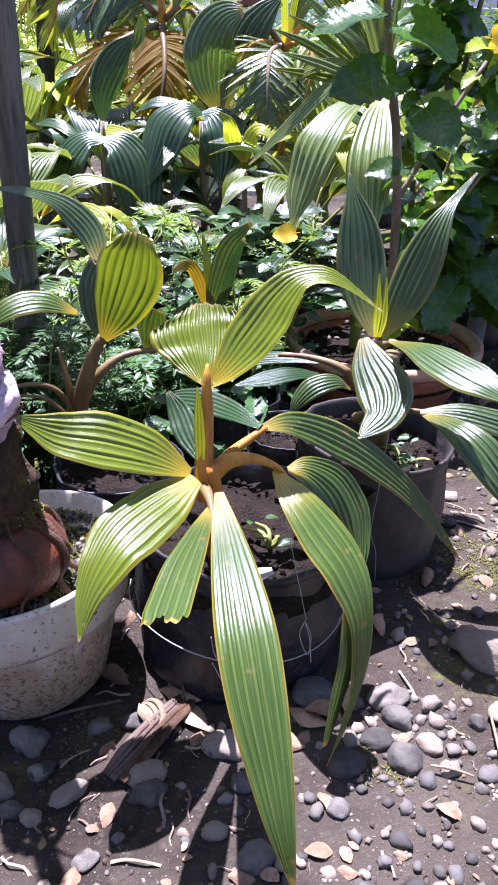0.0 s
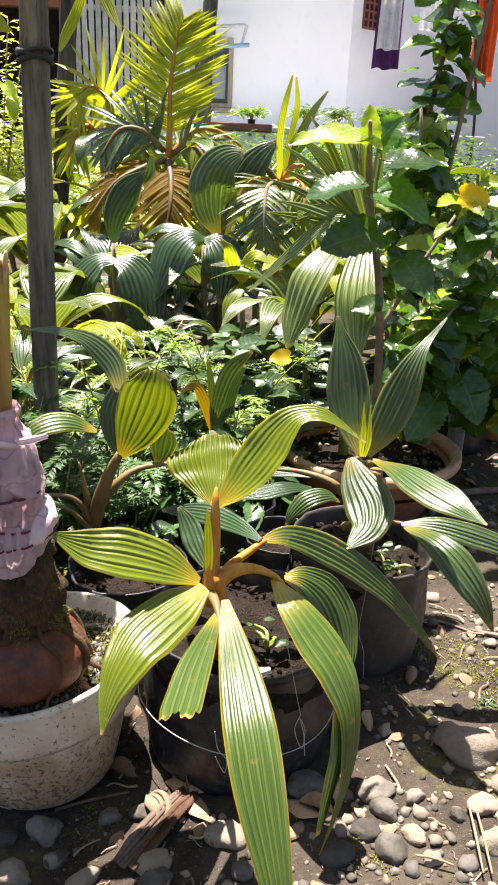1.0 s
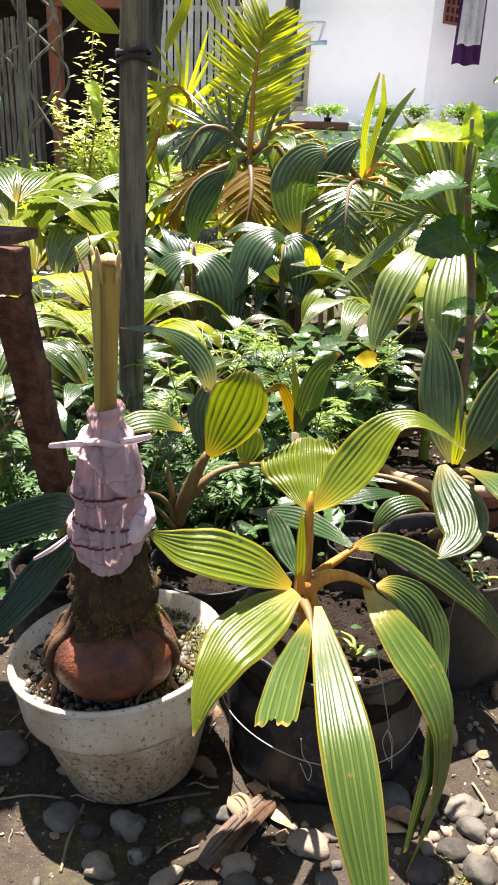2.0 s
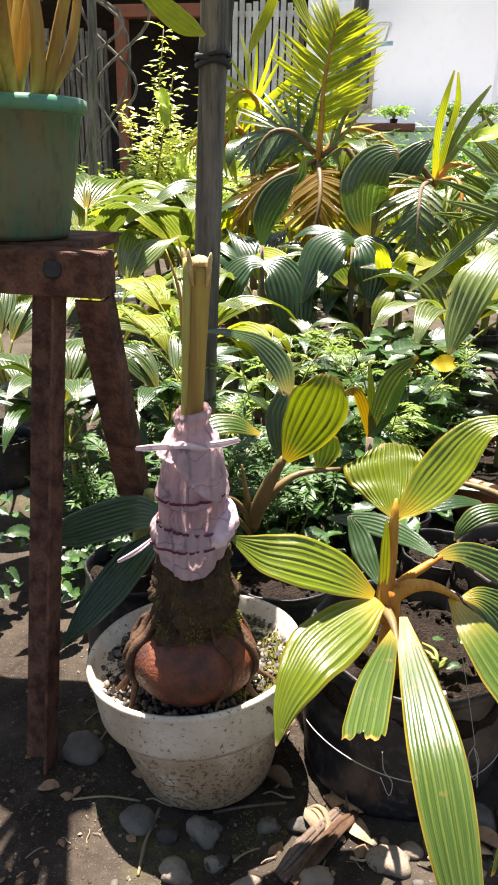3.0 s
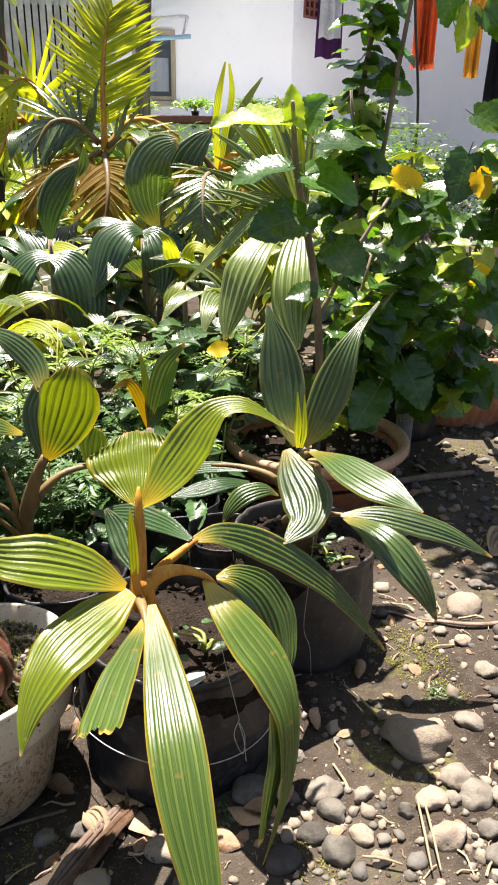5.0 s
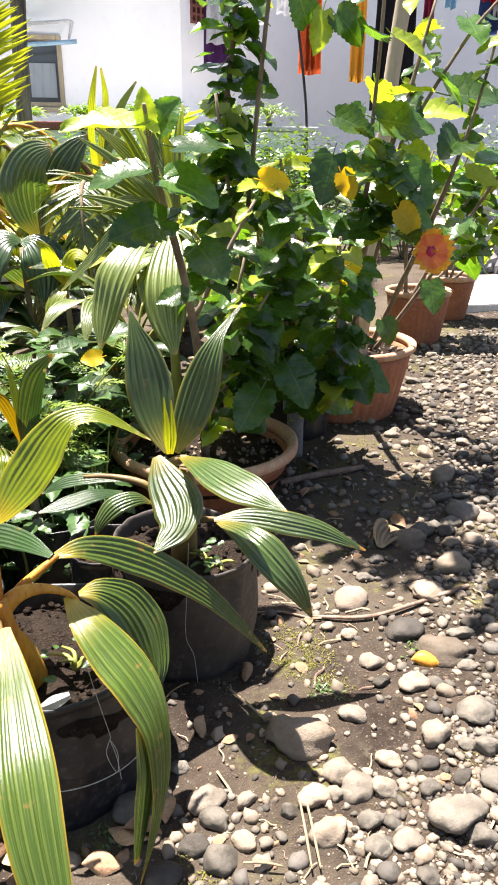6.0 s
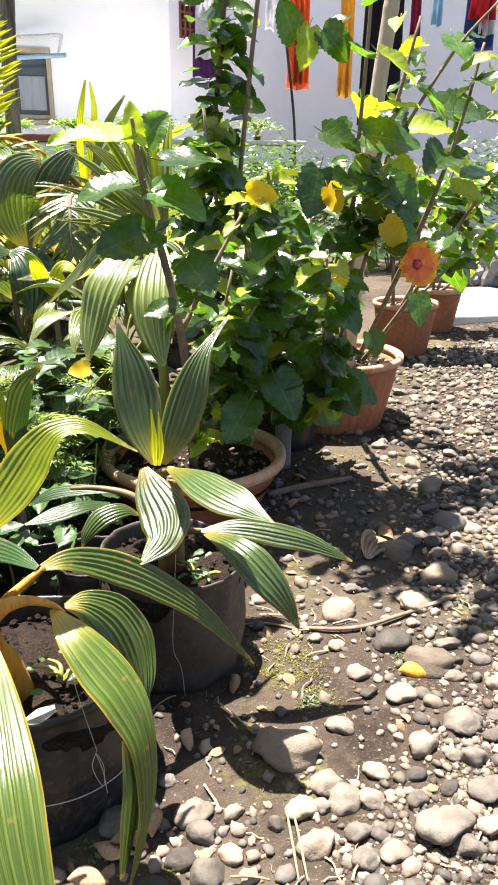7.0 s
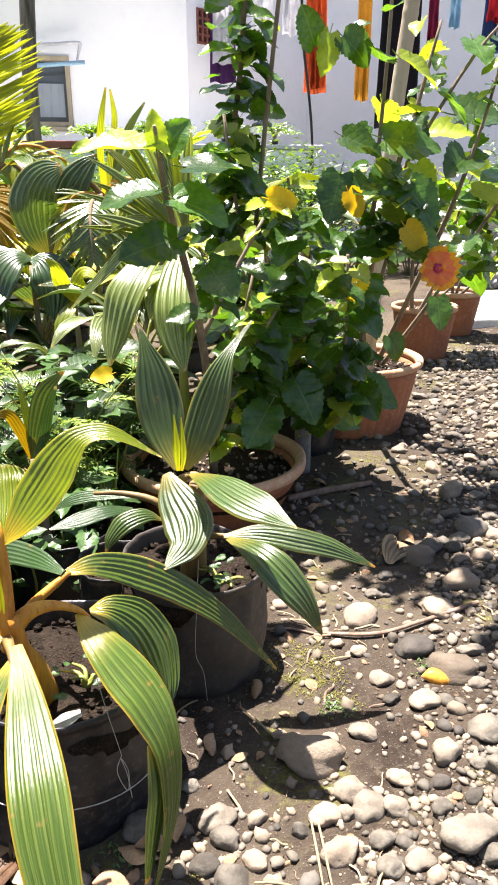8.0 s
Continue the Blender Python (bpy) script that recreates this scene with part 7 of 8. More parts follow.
# main mass: several stems, dense dark leaves, some dying yellow
H2 = hibiscus((0.80, 2.60, 0.25), "dense dark-green hibiscus shrub with a few yellow leaves", [
    ([(0.78, 2.60, 0.22, 0.013), (0.74, 2.35, 0.55, 0.011), (0.69, 2.22, 0.85, 0.008), (0.66, 2.2, 1.05, 0.004)], 34),
    ([(0.80, 2.60, 0.22, 0.012), (0.85, 2.3, 0.55, 0.010), (0.90, 2.12, 0.95, 0.008), (0.90, 2.10, 1.12, 0.006)], 36),
    ([(0.90, 2.10, 1.10, 0.006), (0.905, 2.08, 1.35, 0.0055), (0.91, 2.08, 1.58, 0.005)], 5),
    # the next two boughs run above sight, added to shade the path
    ([(0.91, 2.08, 1.58, 0.005), (0.88, 2.0, 1.95, 0.0045), (0.82, 1.9, 2.2, 0.004), (0.72, 1.8, 2.4, 0.003)], 8),
    ([(0.88, 2.0, 1.9, 0.0045), (0.96, 1.95, 2.15, 0.004), (1.0, 1.9, 2.35, 0.003)], 6),
    ([(0.82, 2.60, 0.22, 0.010), (0.70, 2.2, 0.5, 0.008), (0.62, 2.05, 0.8, 0.005), (0.60, 2.0, 1.0, 0.004)], 36),
    ([(0.82, 2.60, 0.22, 0.010), (0.82, 2.2, 0.4, 0.008), (0.80, 2.0, 0.6, 0.005), (0.78, 1.95, 0.85, 0.004)], 40),
    ([(0.84, 2.60, 0.22, 0.010), (0.93, 2.3, 0.5, 0.008), (0.96, 2.15, 0.8, 0.006), (1.00, 2.1, 1.05, 0.004)], 22, 0.72),
    ([(0.84, 2.60, 0.22, 0.010), (0.82, 2.2, 0.40, 0.008), (0.82, 2.05, 0.40, 0.005), (0.81, 2.0, 0.38, 0.004)], 9, 0.4),
    ([(0.80, 2.55, 0.22, 0.010), (0.60, 2.3, 0.6, 0.008), (0.50, 2.2, 1.0, 0.006), (0.47, 2.2, 1.22, 0.004)], 36),
], 0.108, 20, HIB, 0.26)
big_leaf(H2, [
    ((0.980, 2.050, 1.147), (1, -0.2, -0.1), (-0.1, -0.7, 0.7), 0.17, HIB[0]),
    ((0.921, 2.050, 1.050), (-0.8, -0.5, -0.2), (0, -0.8, 0.6), 0.15, HIB[0]),
    ((1.011, 2.030, 0.991), (0.5, -0.5, -0.6), (0.1, -0.9, 0.4), 0.15, HIB[1]),
    ((0.833, 2.050, 1.144), (0.9, -0.4, -0.3), (0, -0.7, 0.7), 0.12, HIB[1]),
    ((0.669, 2.000, 1.408), (-0.4, -0.3, 0.9), (0, -1, 0.2), 0.10, HIB[0]),
    ((0.716, 2.000, 1.353), (-0.2, -0.2, -1), (0.3, -1, 0.4), 0.105, HIB_YOUNG[0]),
    ((0.790, 2.000, 1.369), (0.7, -0.4, -0.6), (-0.3, -1, 0.6), 0.095, HIB[3]),
    ((0.753, 2.000, 1.005), (-0.3, -0.4, -0.9), (0, -1, 0.3), 0.14, HIB[0]),
    ((0.937, 2.100, 0.406), (0.8, -0.4, -0.4), (0.2, -0.8, 0.6), 0.16, HIB[0]),
    ((0.868, 2.150, 0.375), (0.3, -0.5, -0.6), (0.1, -0.8, 0.6), 0.13, HIB[1]),
    ((0.536, 1.950, 0.370), (-0.5, -0.5, -0.6), (0, -0.8, 0.6), 0.15, HIB[0]),
    ((0.682, 2.000, 0.427), (0.3, -0.5, -0.6), (0, -0.8, 0.6), 0.15, HIB[1]),
    ((0.597, 1.970, 0.994), (1, 0, -0.1), (0, -0.95, 0.3), 0.085, HIB_YELLOW),
    ((0.802, 1.980, 0.984), (0.5, 0, -0.8), (0, -0.95, 0.3), 0.08, HIB_YELLOW),
    ((0.992, 2.000, 0.888), (0.6, 0, -0.6), (0, -0.95, 0.3), 0.10, HIB_YELLOW),
    ((0.808, 1.950, 0.763), (-0.2, 0, -0.9), (0, -0.95, 0.3), 0.085, HIB_YELLOW),
], 0.1, HIB)

# tall column of smaller leaves
hibiscus((0.55, 2.50, 0.1), "tall slender hibiscus column with small round leaves", [
    ([(0.55, 2.50, gz(0.55, 2.5), 0.014), (0.50, 2.36, 0.5, 0.011), *[(*p, 0.008) for p in [(0.462, 2.300, 0.880), (0.496, 2.300, 1.062), (0.518, 2.300, 1.234), (0.538, 2.300, 1.397), (0.546, 2.280, 1.574)]], (0.56, 2.1, 1.9, 0.005), (0.58, 2.0, 2.25, 0.003)], 105),
    # unseen branch, leafy only high up, added for shade on the path
    ([(0.55, 2.50, 0.2, 0.010), (0.60, 2.25, 1.2, 0.007), (0.66, 2.1, 1.9, 0.005), (0.72, 1.95, 2.3, 0.003)], 24, 0.66),
], 0.085, 55, HIB, 0.15)

# shrubs in the potted row
H3 = hibiscus((1.16, 2.83, 0.30), "hibiscus with bright young leaves in a ribbed pot", [
    ([(1.120, 2.820, 0.280, 0.016), (1.055, 2.611, 0.622, 0.013), (0.991, 2.273, 0.963, 0.010), (1.060, 2.230, 1.264, 0.007), (1.112, 2.230, 1.479, 0.004)], 9, 0.6),
    ([(1.180, 2.840, 0.280, 0.012), (1.226, 2.611, 0.622, 0.010), (1.215, 2.273, 0.963, 0.008), (1.275, 2.230, 1.221, 0.005), (1.318, 2.230, 1.418, 0.004)], 9, 0.55),
    ([(1.200, 2.840, 0.280, 0.010), (1.340, 2.639, 0.622, 0.008), (1.387, 2.316, 0.963, 0.006), (1.524, 2.273, 1.178, 0.004)], 7, 0.6),
    ([(0.991, 2.282, 0.963, 0.007), (1.077, 2.273, 1.135, 0.006), (1.232, 2.248, 1.393, 0.005), (1.361, 2.230, 1.539, 0.003)], 5),
], 0.108, 40, HIB, 0.35)
big_leaf(H3, [
    ((1.308, 2.300, 1.245), (1, -0.3, 0.05), (0, -0.6, 0.8), 0.2, HIB[1]),
    ((1.357, 2.400, 1.073), (0.9, -0.2, -0.4), (0, -0.7, 0.7), 0.16, HIB_YOUNG[0]),
    ((1.264, 2.450, 1.204), (0.9, -0.3, 0.1), (0, -0.6, 0.8), 0.17, HIB_YOUNG[1]),
    ((1.285, 2.450, 0.592), (0.1, -0.4, -0.9), (0, -1, 0.4), 0.12, HIB[0]),
    ((1.184, 2.620, 0.432), (0.3, -0.4, -0.7), (0, -0.8, 0.6), 0.10, HIB[3]),
], 0.1, HIB)
hibiscus((1.76, 3.86, 0.32), "hibiscus with sparse twigs in the row of pots", [
    ([(1.76, 3.86, 0.30, 0.013), (1.86, 3.75, 0.6, 0.009), (2.0, 3.7, 0.9, 0.006), (2.2, 3.65, 1.15, 0.004)], 20, 0.45),
    ([(1.74, 3.86, 0.30, 0.012), (1.70, 3.8, 0.7, 0.009), (1.78, 3.75, 1.1, 0.005)], 20, 0.5),
    ([(1.78, 3.86, 0.30, 0.010), (2.0, 3.8, 0.55, 0.007), (2.28, 3.7, 0.85, 0.004)], 16, 0.5),
], 0.13, 60, HIB, 0.3)
hibiscus((2.22, 4.36, 0.36), "hibiscus with thin twigs in the last pot", [
    ([(2.22, 4.36, 0.34, 0.010), (2.3, 4.3, 0.7, 0.007), (2.5, 4.25, 1.05, 0.004)],14, 0.45),
    ([(2.24, 4.36, 0.34, 0.010), (2.5, 4.3, 0.6, 0.007), (2.75, 4.2, 0.75, 0.004)],14, 0.45),
    ([(2.2, 4.36, 0.34, 0.010), (2.15, 4.3, 0.8, 0.007), (2.25, 4.25, 1.2, 0.004)],14, 0.45),
], 0.12, 70, HIB, 0.3)


def flower(at, size):
    """An open five-petalled hibiscus flower that looks towards the path."""
    ob = thing("hibiscus_flower", at, "open orange hibiscus flower with a red heart and yellow edges", "flower")
    base = Matrix.Translation(at) @ Vector((0.1, -1, 0.25)).to_track_quat("Z", "Y").to_matrix().to_4x4()
    for k in range(5):
        for name, mat, r0, r1, lift in (("petal", "flower", 0.1, 0.82, 0.0), ("petal_edge", "flower_edge", 0.80, 1.05, 0.002)):
            bm = bmesh.new()
            rows = []
            for i in range(7):
                s = r0 + (r1 - r0) * i / 6
                w = (0.54 * math.sin(min(1.0, s) * 1.9) + 0.04) * (1 + 0.05 * math.sin(s * 17 + k))
                rows.append([bm.verts.new((s * (1 - 0.16 * v * v) + 0.03 * s * math.sin(v * 11 + k), v * w, lift + 0.28 * s * s - 0.12 * v * v * s + 0.16 * s * s * math.sin(v * 10 + k * 2) + 0.04 * s * math.sin(s * 14 + k))) for v in np.linspace(-1, 1, 13)])
            for a, b in zip(rows, rows[1:]):
                for j in range(12):
                    bm.faces.new((a[j], b[j], b[j + 1], a[j + 1]))
            bm.transform(base @ Matrix.Rotation(k * 2 * math.pi / 5 + 0.3, 4, "Z") @ Matrix.Diagonal((size, size, size, 1)))
            part(name, bm, mat, ob)
    part("heart", lathe_bm([(0.02, 0), (0.17 * size, 0.02 * size), (0.2 * size, 0.09 * size), (0.05 * size, 0.1 * size)], 16, None, base), "flower_heart", ob, "deep red heart")
    a, b = base @ Vector((0, 0, 0)), base @ Vector((0.05 * size, 0, 0.55 * size))
    part("stamen", tube_bm([(*a, 0.003), (*((a + b) / 2), 0.003), (*b, 0.004)], 6, 6), "flower_edge", ob)
    return ob


flower(Vector((1.090, 2.050, 0.794)), 0.062)

# ---- laundry between the house walls ----
LINE_Z = 2.93
HUNG = []


def garment(box, t_y, mat, label, dots=None, name="garment"):
    """A hanging cloth with soft folds between its upper corners. box: its left, right, bottom and top in metres."""
    x0, x1, z0, z1 = box
    bm = bmesh.new()
    nx, nz = 18, 14
    grid = []
    for j in range(nz + 1):
        k = j / nz
        row = []
        for i in range(nx + 1):
            u = i / nx
            flare = 1 + 0.10 * (1 - k)
            x = (x0 + x1) / 2 + (u - 0.5) * (x1 - x0) * flare
            z = z0 + (z1 - z0) * k - 0.02 * math.sin(u * math.pi) * k + 0.01 * math.sin(u * 9) * (1 - k)
            y = t_y + 0.03 * math.sin(u * 14 + x0 * 7) * (1.2 - k) + 0.02 * noise.noise((u * 4, k * 3, x0))
            row.append(bm.verts.new((x, y, z)))
        grid.append(row)
    for a, b in zip(grid, grid[1:]):
        for i in range(nx):
            bm.faces.new((a[i], a[i + 1], b[i + 1], b[i]))
    bmesh.ops.solidify(bm, geom=bm.faces[:], thickness=0.006)
    return solid(name, bm, mat, ((x0 + x1) / 2, t_y, z1), label, "laundry", "laundry on the line")


def wash(p, mat, label):
    (xa, y, za), (xb, _, zb) = p
    garment((min(xa, xb), max(xa, xb), min(za, zb), LINE_Z), y, mat, label)
    HUNG.append(((xa + xb) / 2, y))


wash([(1.177, 8.700, 2.226), (1.391, 8.700, 3.150)], "cloth_white", "white shirt hanging over the trousers")
wash([(1.155, 8.760, 2.047), (1.418, 8.760, 3.015)], "cloth_purple", "dark purple trousers hanging on the line")
wash([(2.194, 8.500, 1.976), (2.309, 8.500, 2.994)], "cloth_orange", "orange shirt hanging on the line")
wash([(2.161, 8.550, 1.938), (2.383, 8.550, 3.064)], "cloth_orange", "orange woven cloth hanging on the line")
wash([(2.688, 8.400, 1.854), (2.841, 8.400, 3.054)], "cloth_yellow", "ochre-yellow dress hanging on the line")
wash([(2.974, 8.450, 1.580), (3.403, 8.450, 3.093)], "cloth_black", "black trousers hanging on the line")
wash([(2.998, 8.500, 1.957), (3.014, 8.500, 3.085)], "cloth_black", "black skirt hanging on the line")
wash([(3.426, 8.300, 2.332), (3.544, 8.300, 3.067)], "cloth_maroon", "maroon shirt hanging on the line")
wash([(3.652, 8.250, 2.557), (3.773, 8.250, 3.068)], "cloth_blue", "pale blue towel hanging on the line")
wash([(3.970, 8.100, 2.313), (4.279, 8.100, 3.060)], "cloth_navy", "navy dress with small pale dots")
wash([(4.095, 8.050, 2.453), (4.254, 8.050, 3.048)], "cloth_white", "white cloth over the navy dress")
wash([(3.965, 8.000, 2.580), (4.229, 8.000, 3.035)], "cloth_red", "red cloth hanging on the line")
wash([(1.600, 8.700, 2.420), (1.820, 8.700, 3.068)], "cloth_white", "grey-white towel hanging by the wall")
wash([(1.920, 8.600, 2.508), (2.091, 8.600, 3.060)], "cloth_white", "white shirt with a red stripe")

HUNG.sort()
ends = [(HUNG[0][0] - 0.35, WY + 0.01), *HUNG, (HUNG[-1][0] + 1.2, WY + 1.33)]
solid("clothes_line", tube_bm([(a[0] + (b[0] - a[0]) * k / 6, a[1] + (b[1] - a[1]) * k / 6, LINE_Z - 0.008, 0.005) for a, b in zip(ends, ends[1:]) for k in range(6)], 5, 12 * len(ends)), "string", (ends[0][0], ends[0][1], LINE_Z), "thin line carrying the laundry", "clothes line")

# ---- plants along the house ----


def bush(at, r, h, count, size, seed, label, mat="hib_leaf", name="bush", group="bushes along the house"):
    """A far bush: short stems and a crown of many small leaves with gaps."""
    rnd = random.Random(seed)
    at = Vector(at)
    ob = thing(name, at, label, "bush", group)
    spots = []
    for k in range(6):
        h0 = 60 * k + rnd.uniform(-20, 20)
        c = rise(at, h0, h * rnd.uniform(0.7, 1.0), rnd.uniform(60, 85), 20, 4)
        stem(ob, "bark", [(*p, 0.012 - 0.002 * i) for i, p in enumerate(c)], "stem", sides=5)
    for k in range(count):
        u = rnd.random() ** 0.6
        a, e = rnd.uniform(0, 6.283), rnd.uniform(-0.4, 1.2)
        lump = 1 + 0.35 * noise.noise((math.cos(a) * 2 + seed, math.sin(a) * 2, e * 2))
        p = at + Vector((math.cos(a) * math.cos(e) * r * u * lump, math.sin(a) * math.cos(e) * r * u * lump, h * 0.55 + h * 0.48 * math.sin(e) * u * lump))
        b = rnd.uniform(0, 6.283)
        spots.append(leaf_pose(p, (math.cos(b), math.sin(b), rnd.uniform(-0.6, 0.5)), (rnd.uniform(-0.6, 0.6), rnd.uniform(-0.9, 0.3), 1), size * rnd.uniform(0.6, 1.4)))
    leaf_stuff("leaves", [SMALL.get(mat, SMALL["herb"])], spots, ob, mat)
    return ob


rnd = random.Random(31)
for i in range(7):
    x = -1.0 + 0.43 * i + rnd.uniform(-0.09, 0.09)
    k, ZT = rnd.uniform(0.4, 0.7), 1.367 if x < 0.03 else 1.347
    p = thing("plant_pot", (x, 7.11, ZT), "small black pot on the low wall", "plant pot", "pots on the low wall")
    part("body", lathe_bm([(0.06 * k, 0.0), (0.07 * k, 0.004), (0.085 * k, 0.08 * k), (0.09 * k, 0.09 * k), (0.078 * k, 0.088 * k)], 20, None, None, (x, 7.11, ZT)), "bag", p)
    bush((x, 7.11, ZT + 0.085 * k), rnd.uniform(0.12, 0.22), rnd.uniform(0.06, 0.15), 420, rnd.uniform(0.045, 0.075), 400 + i, "small dark potted plant on the low wall", "hib_leaf", "potted_plant", "potted plants on the low wall")
for i, (p, r, h, n, s, mt) in enumerate((
        ((2.35, 7.4, 0), 0.5, 1.2, 700, 0.06, "fern"), ((3.0, 7.2, 0), 0.5, 1.15, 700, 0.06, "fern_light"), ((3.8, 6.9, 0.1), 0.45, 1.35, 600, 0.06, "fern"),
        ((1.4, 6.4, 0), 0.5, 1.2, 800, 0.07, "hib_leaf"), ((4.7, 6.8, 0.1), 0.5, 1.3, 600, 0.06, "fern"),
        ((-2.2, 7.0, 0), 0.6, 1.05, 900, 0.08, "fern_light"), ((-3.0, 6.4, 0), 0.7, 0.95, 1000, 0.08, "hib_young"), ((-1.5, 6.2, 0), 0.6, 1.1, 800, 0.08, "hib_young"),
        ((-1.9, 5.2, 0), 0.5, 0.9, 900, 0.07, "fern_light"), ((-1.35, 5.5, 0), 0.5, 1.0, 900, 0.07, "hib_young"), ((-2.5, 5.4, 0), 0.5, 0.9, 900, 0.07, "hib_young"), ((-0.9, 5.3, 0), 0.45, 0.9, 700, 0.07, "fern_light"), ((0.3, 6.8, 0), 0.7, 1.1, 900, 0.08, "hib_leaf"), ((-0.6, 6.4, 0), 0.6, 1.1, 900, 0.08, "fern_light"))):
    bush(p, r, h, 2 * n, 1.2 * s, 430 + i, "leafy green bush along the house" if i < 5 else "sunlit leafy bush behind the palms", mt)
rnd = random.Random(58)
for i in range(8):
    bush((-0.95 + 0.40 * i + rnd.uniform(-0.08, 0.08), 6.62 + rnd.uniform(-0.06, 0.06), gz(0, 6.6)), rnd.uniform(0.30, 0.42), rnd.uniform(1.26, 1.46), 900, 0.075, 480 + i, "dark green hedge plant before the low terrace wall", "hib_leaf", "hedge_plant", "hedge below the house")
# tall pale shrub before the dark doorway, climbing stems beside it
S1 = Vector((-1.470, 4.600, 0.998))
tall = thing("tall_shrub", (S1.x, S1.y, gz(S1.x, S1.y)), "tall slender shrub with small sunlit yellow-green leaves", "shrub")
rnd = random.Random(77)
spots = []
for k in range(7):
    top = S1 + Vector((rnd.uniform(-0.30, 0.22), rnd.uniform(-0.2, 0.2), rnd.uniform(0.0, 0.85)))
    mid = S1 + Vector((rnd.uniform(-0.15, 0.15), 0, -0.3))
    pts = [(S1.x, S1.y, gz(S1.x, S1.y), 0.014), (*mid, 0.009), (*top, 0.003)]
    stem(tall, "bark", pts, "branch", sides=5)
    for q in spline(pts, 60)[22:]:
        for s in range(6):
            a = rnd.uniform(0, 6.283)
            spots.append(leaf_pose(Vector(q[:3]) + Vector((rnd.gauss(0, 0.035), rnd.gauss(0, 0.04), rnd.gauss(0, 0.03))), (math.cos(a), math.sin(a), rnd.uniform(-0.3, 0.6)), (0, -0.5, 1), rnd.uniform(0.035, 0.085)))
leaf_stuff("leaves", [SMALL["shrub_leaf"]], spots, tall, "shrub_leaf")
for k in range(5):
    p = S1 + Vector((0.02 + 0.05 * k, -0.25, 0.42 - 0.17 * k + 0.1 * (k % 2)))
    piece("young_leaf", HIB_YOUNG[k % 2], leaf_pose(p, (0.5 - 0.4 * (k % 2), -0.3, -0.6), (0.1, -0.8, 0.5), 0.12), tall, "large yellow-green leaf")
for i in range(9):
    v = thing("climbing_vine", (-2.6 - 0.12 * i, 6.9 + 0.1 * (i % 3), gz(-2.6, 7)), "bare grey climbing vine by the shed", "vine", "bare vines by the shed")
    rnd = random.Random(500 + i)
    p = [(-2.6 - 0.14 * i + rnd.uniform(-0.15, 0.15) * j, 6.9 + 0.1 * (i % 3), 0.55 * j, 0.014) for j in range(7)]
    p[0] = (-2.6 - 0.12 * i, 6.9 + 0.1 * (i % 3), gz(-2.6, 7) - 0.01, 0.016)
    part("stem", tube_bm(p, 6, 40), "post", v)
# crown of a tree that hangs over the shed roof
tree = thing("tree", (-4.2, 7.8, gz(-4.2, 7.8)), "leafy tree over the shed, mostly in shade", "tree")
part("trunk", tube_bm([(-4.2, 7.8, -0.15, 0.12), (-4.15, 7.8, 1.5, 0.10), (-4.0, 7.7, 2.7, 0.08), (-3.6, 7.5, 3.3, 0.05)], 10, 20, None, True, 0.1), "bark", tree)
for k, e in enumerate(((-2.4, 7.2, 3.2), (-1.8, 7.4, 3.5), (-3.2, 7.0, 3.6), (-5.0, 7.2, 3.3), (-4.0, 6.8, 3.8))):
    part("limb", tube_bm([(-4.05, 7.7, 2.5, 0.06), ((e[0] - 4.05) / 2, 7.5, 3.0, 0.04), (*e, 0.012)], 8, 14), "bark", tree)
rnd = random.Random(9)
spots = []
for k in range(3600):
    c = rnd.choice(((-2.3, 7.2, 3.15, 0.7), (-1.7, 7.4, 3.3, 0.55), (-3.2, 7.0, 3.5, 0.8), (-4.6, 7.2, 3.3, 0.9), (-4.0, 6.8, 3.8, 0.8), (-3.0, 7.6, 2.95, 0.5)))
    d = Vector((rnd.gauss(0, 1), rnd.gauss(0, 1), rnd.gauss(0, 0.6))).normalized() * c[3] * rnd.random() ** 0.5
    p = Vector(c[:3]) + d
    if noise.noise(p * 2.2) < -0.12:
        continue
    a = rnd.uniform(0, 6.283)
    spots.append(leaf_pose(p, (math.cos(a), math.sin(a), rnd.uniform(-0.8, 0.3)), (rnd.uniform(-0.6, 0.6), rnd.uniform(-0.6, 0.6), 1), rnd.uniform(0.07, 0.13)))
leaf_stuff("crown", [SMALL["hib_leaf"]], spots, tree, "hib_leaf")

# ---- stones, pebbles and litter on the ground ----
PEB = [pebble_mesh("stone", "stone", i, 3, 0.56, 0.42, False, (1, 3, 5, 0, 6, 4, 2)[i], 0.34) for i in range(7)]
PEB_B = [pebble_mesh("stone", "stone_brown", 10 + i, 3, 0.6, 0.36, False, 4, 0.36) for i in range(3)]
PEB_D = [pebble_mesh("stone", "stone_dark", 20 + i, 3, 0.6, 0.24, False, 3, 0.36) for i in range(3)]
PEB_R = [pebble_mesh("stone", "stone", 30 + i, 3, 0.66, 0.35, False, 8, 0.3) for i in range(3)]
KINDS = {"p": (PEB, "smooth pale grey river stone on the earth"), "b": (PEB_B, "brownish rounded stone on the earth"), "d": (PEB_D, "dark grey rounded stone half in shade"), "r": (PEB_R, "rough pale broken stone on the earth")}


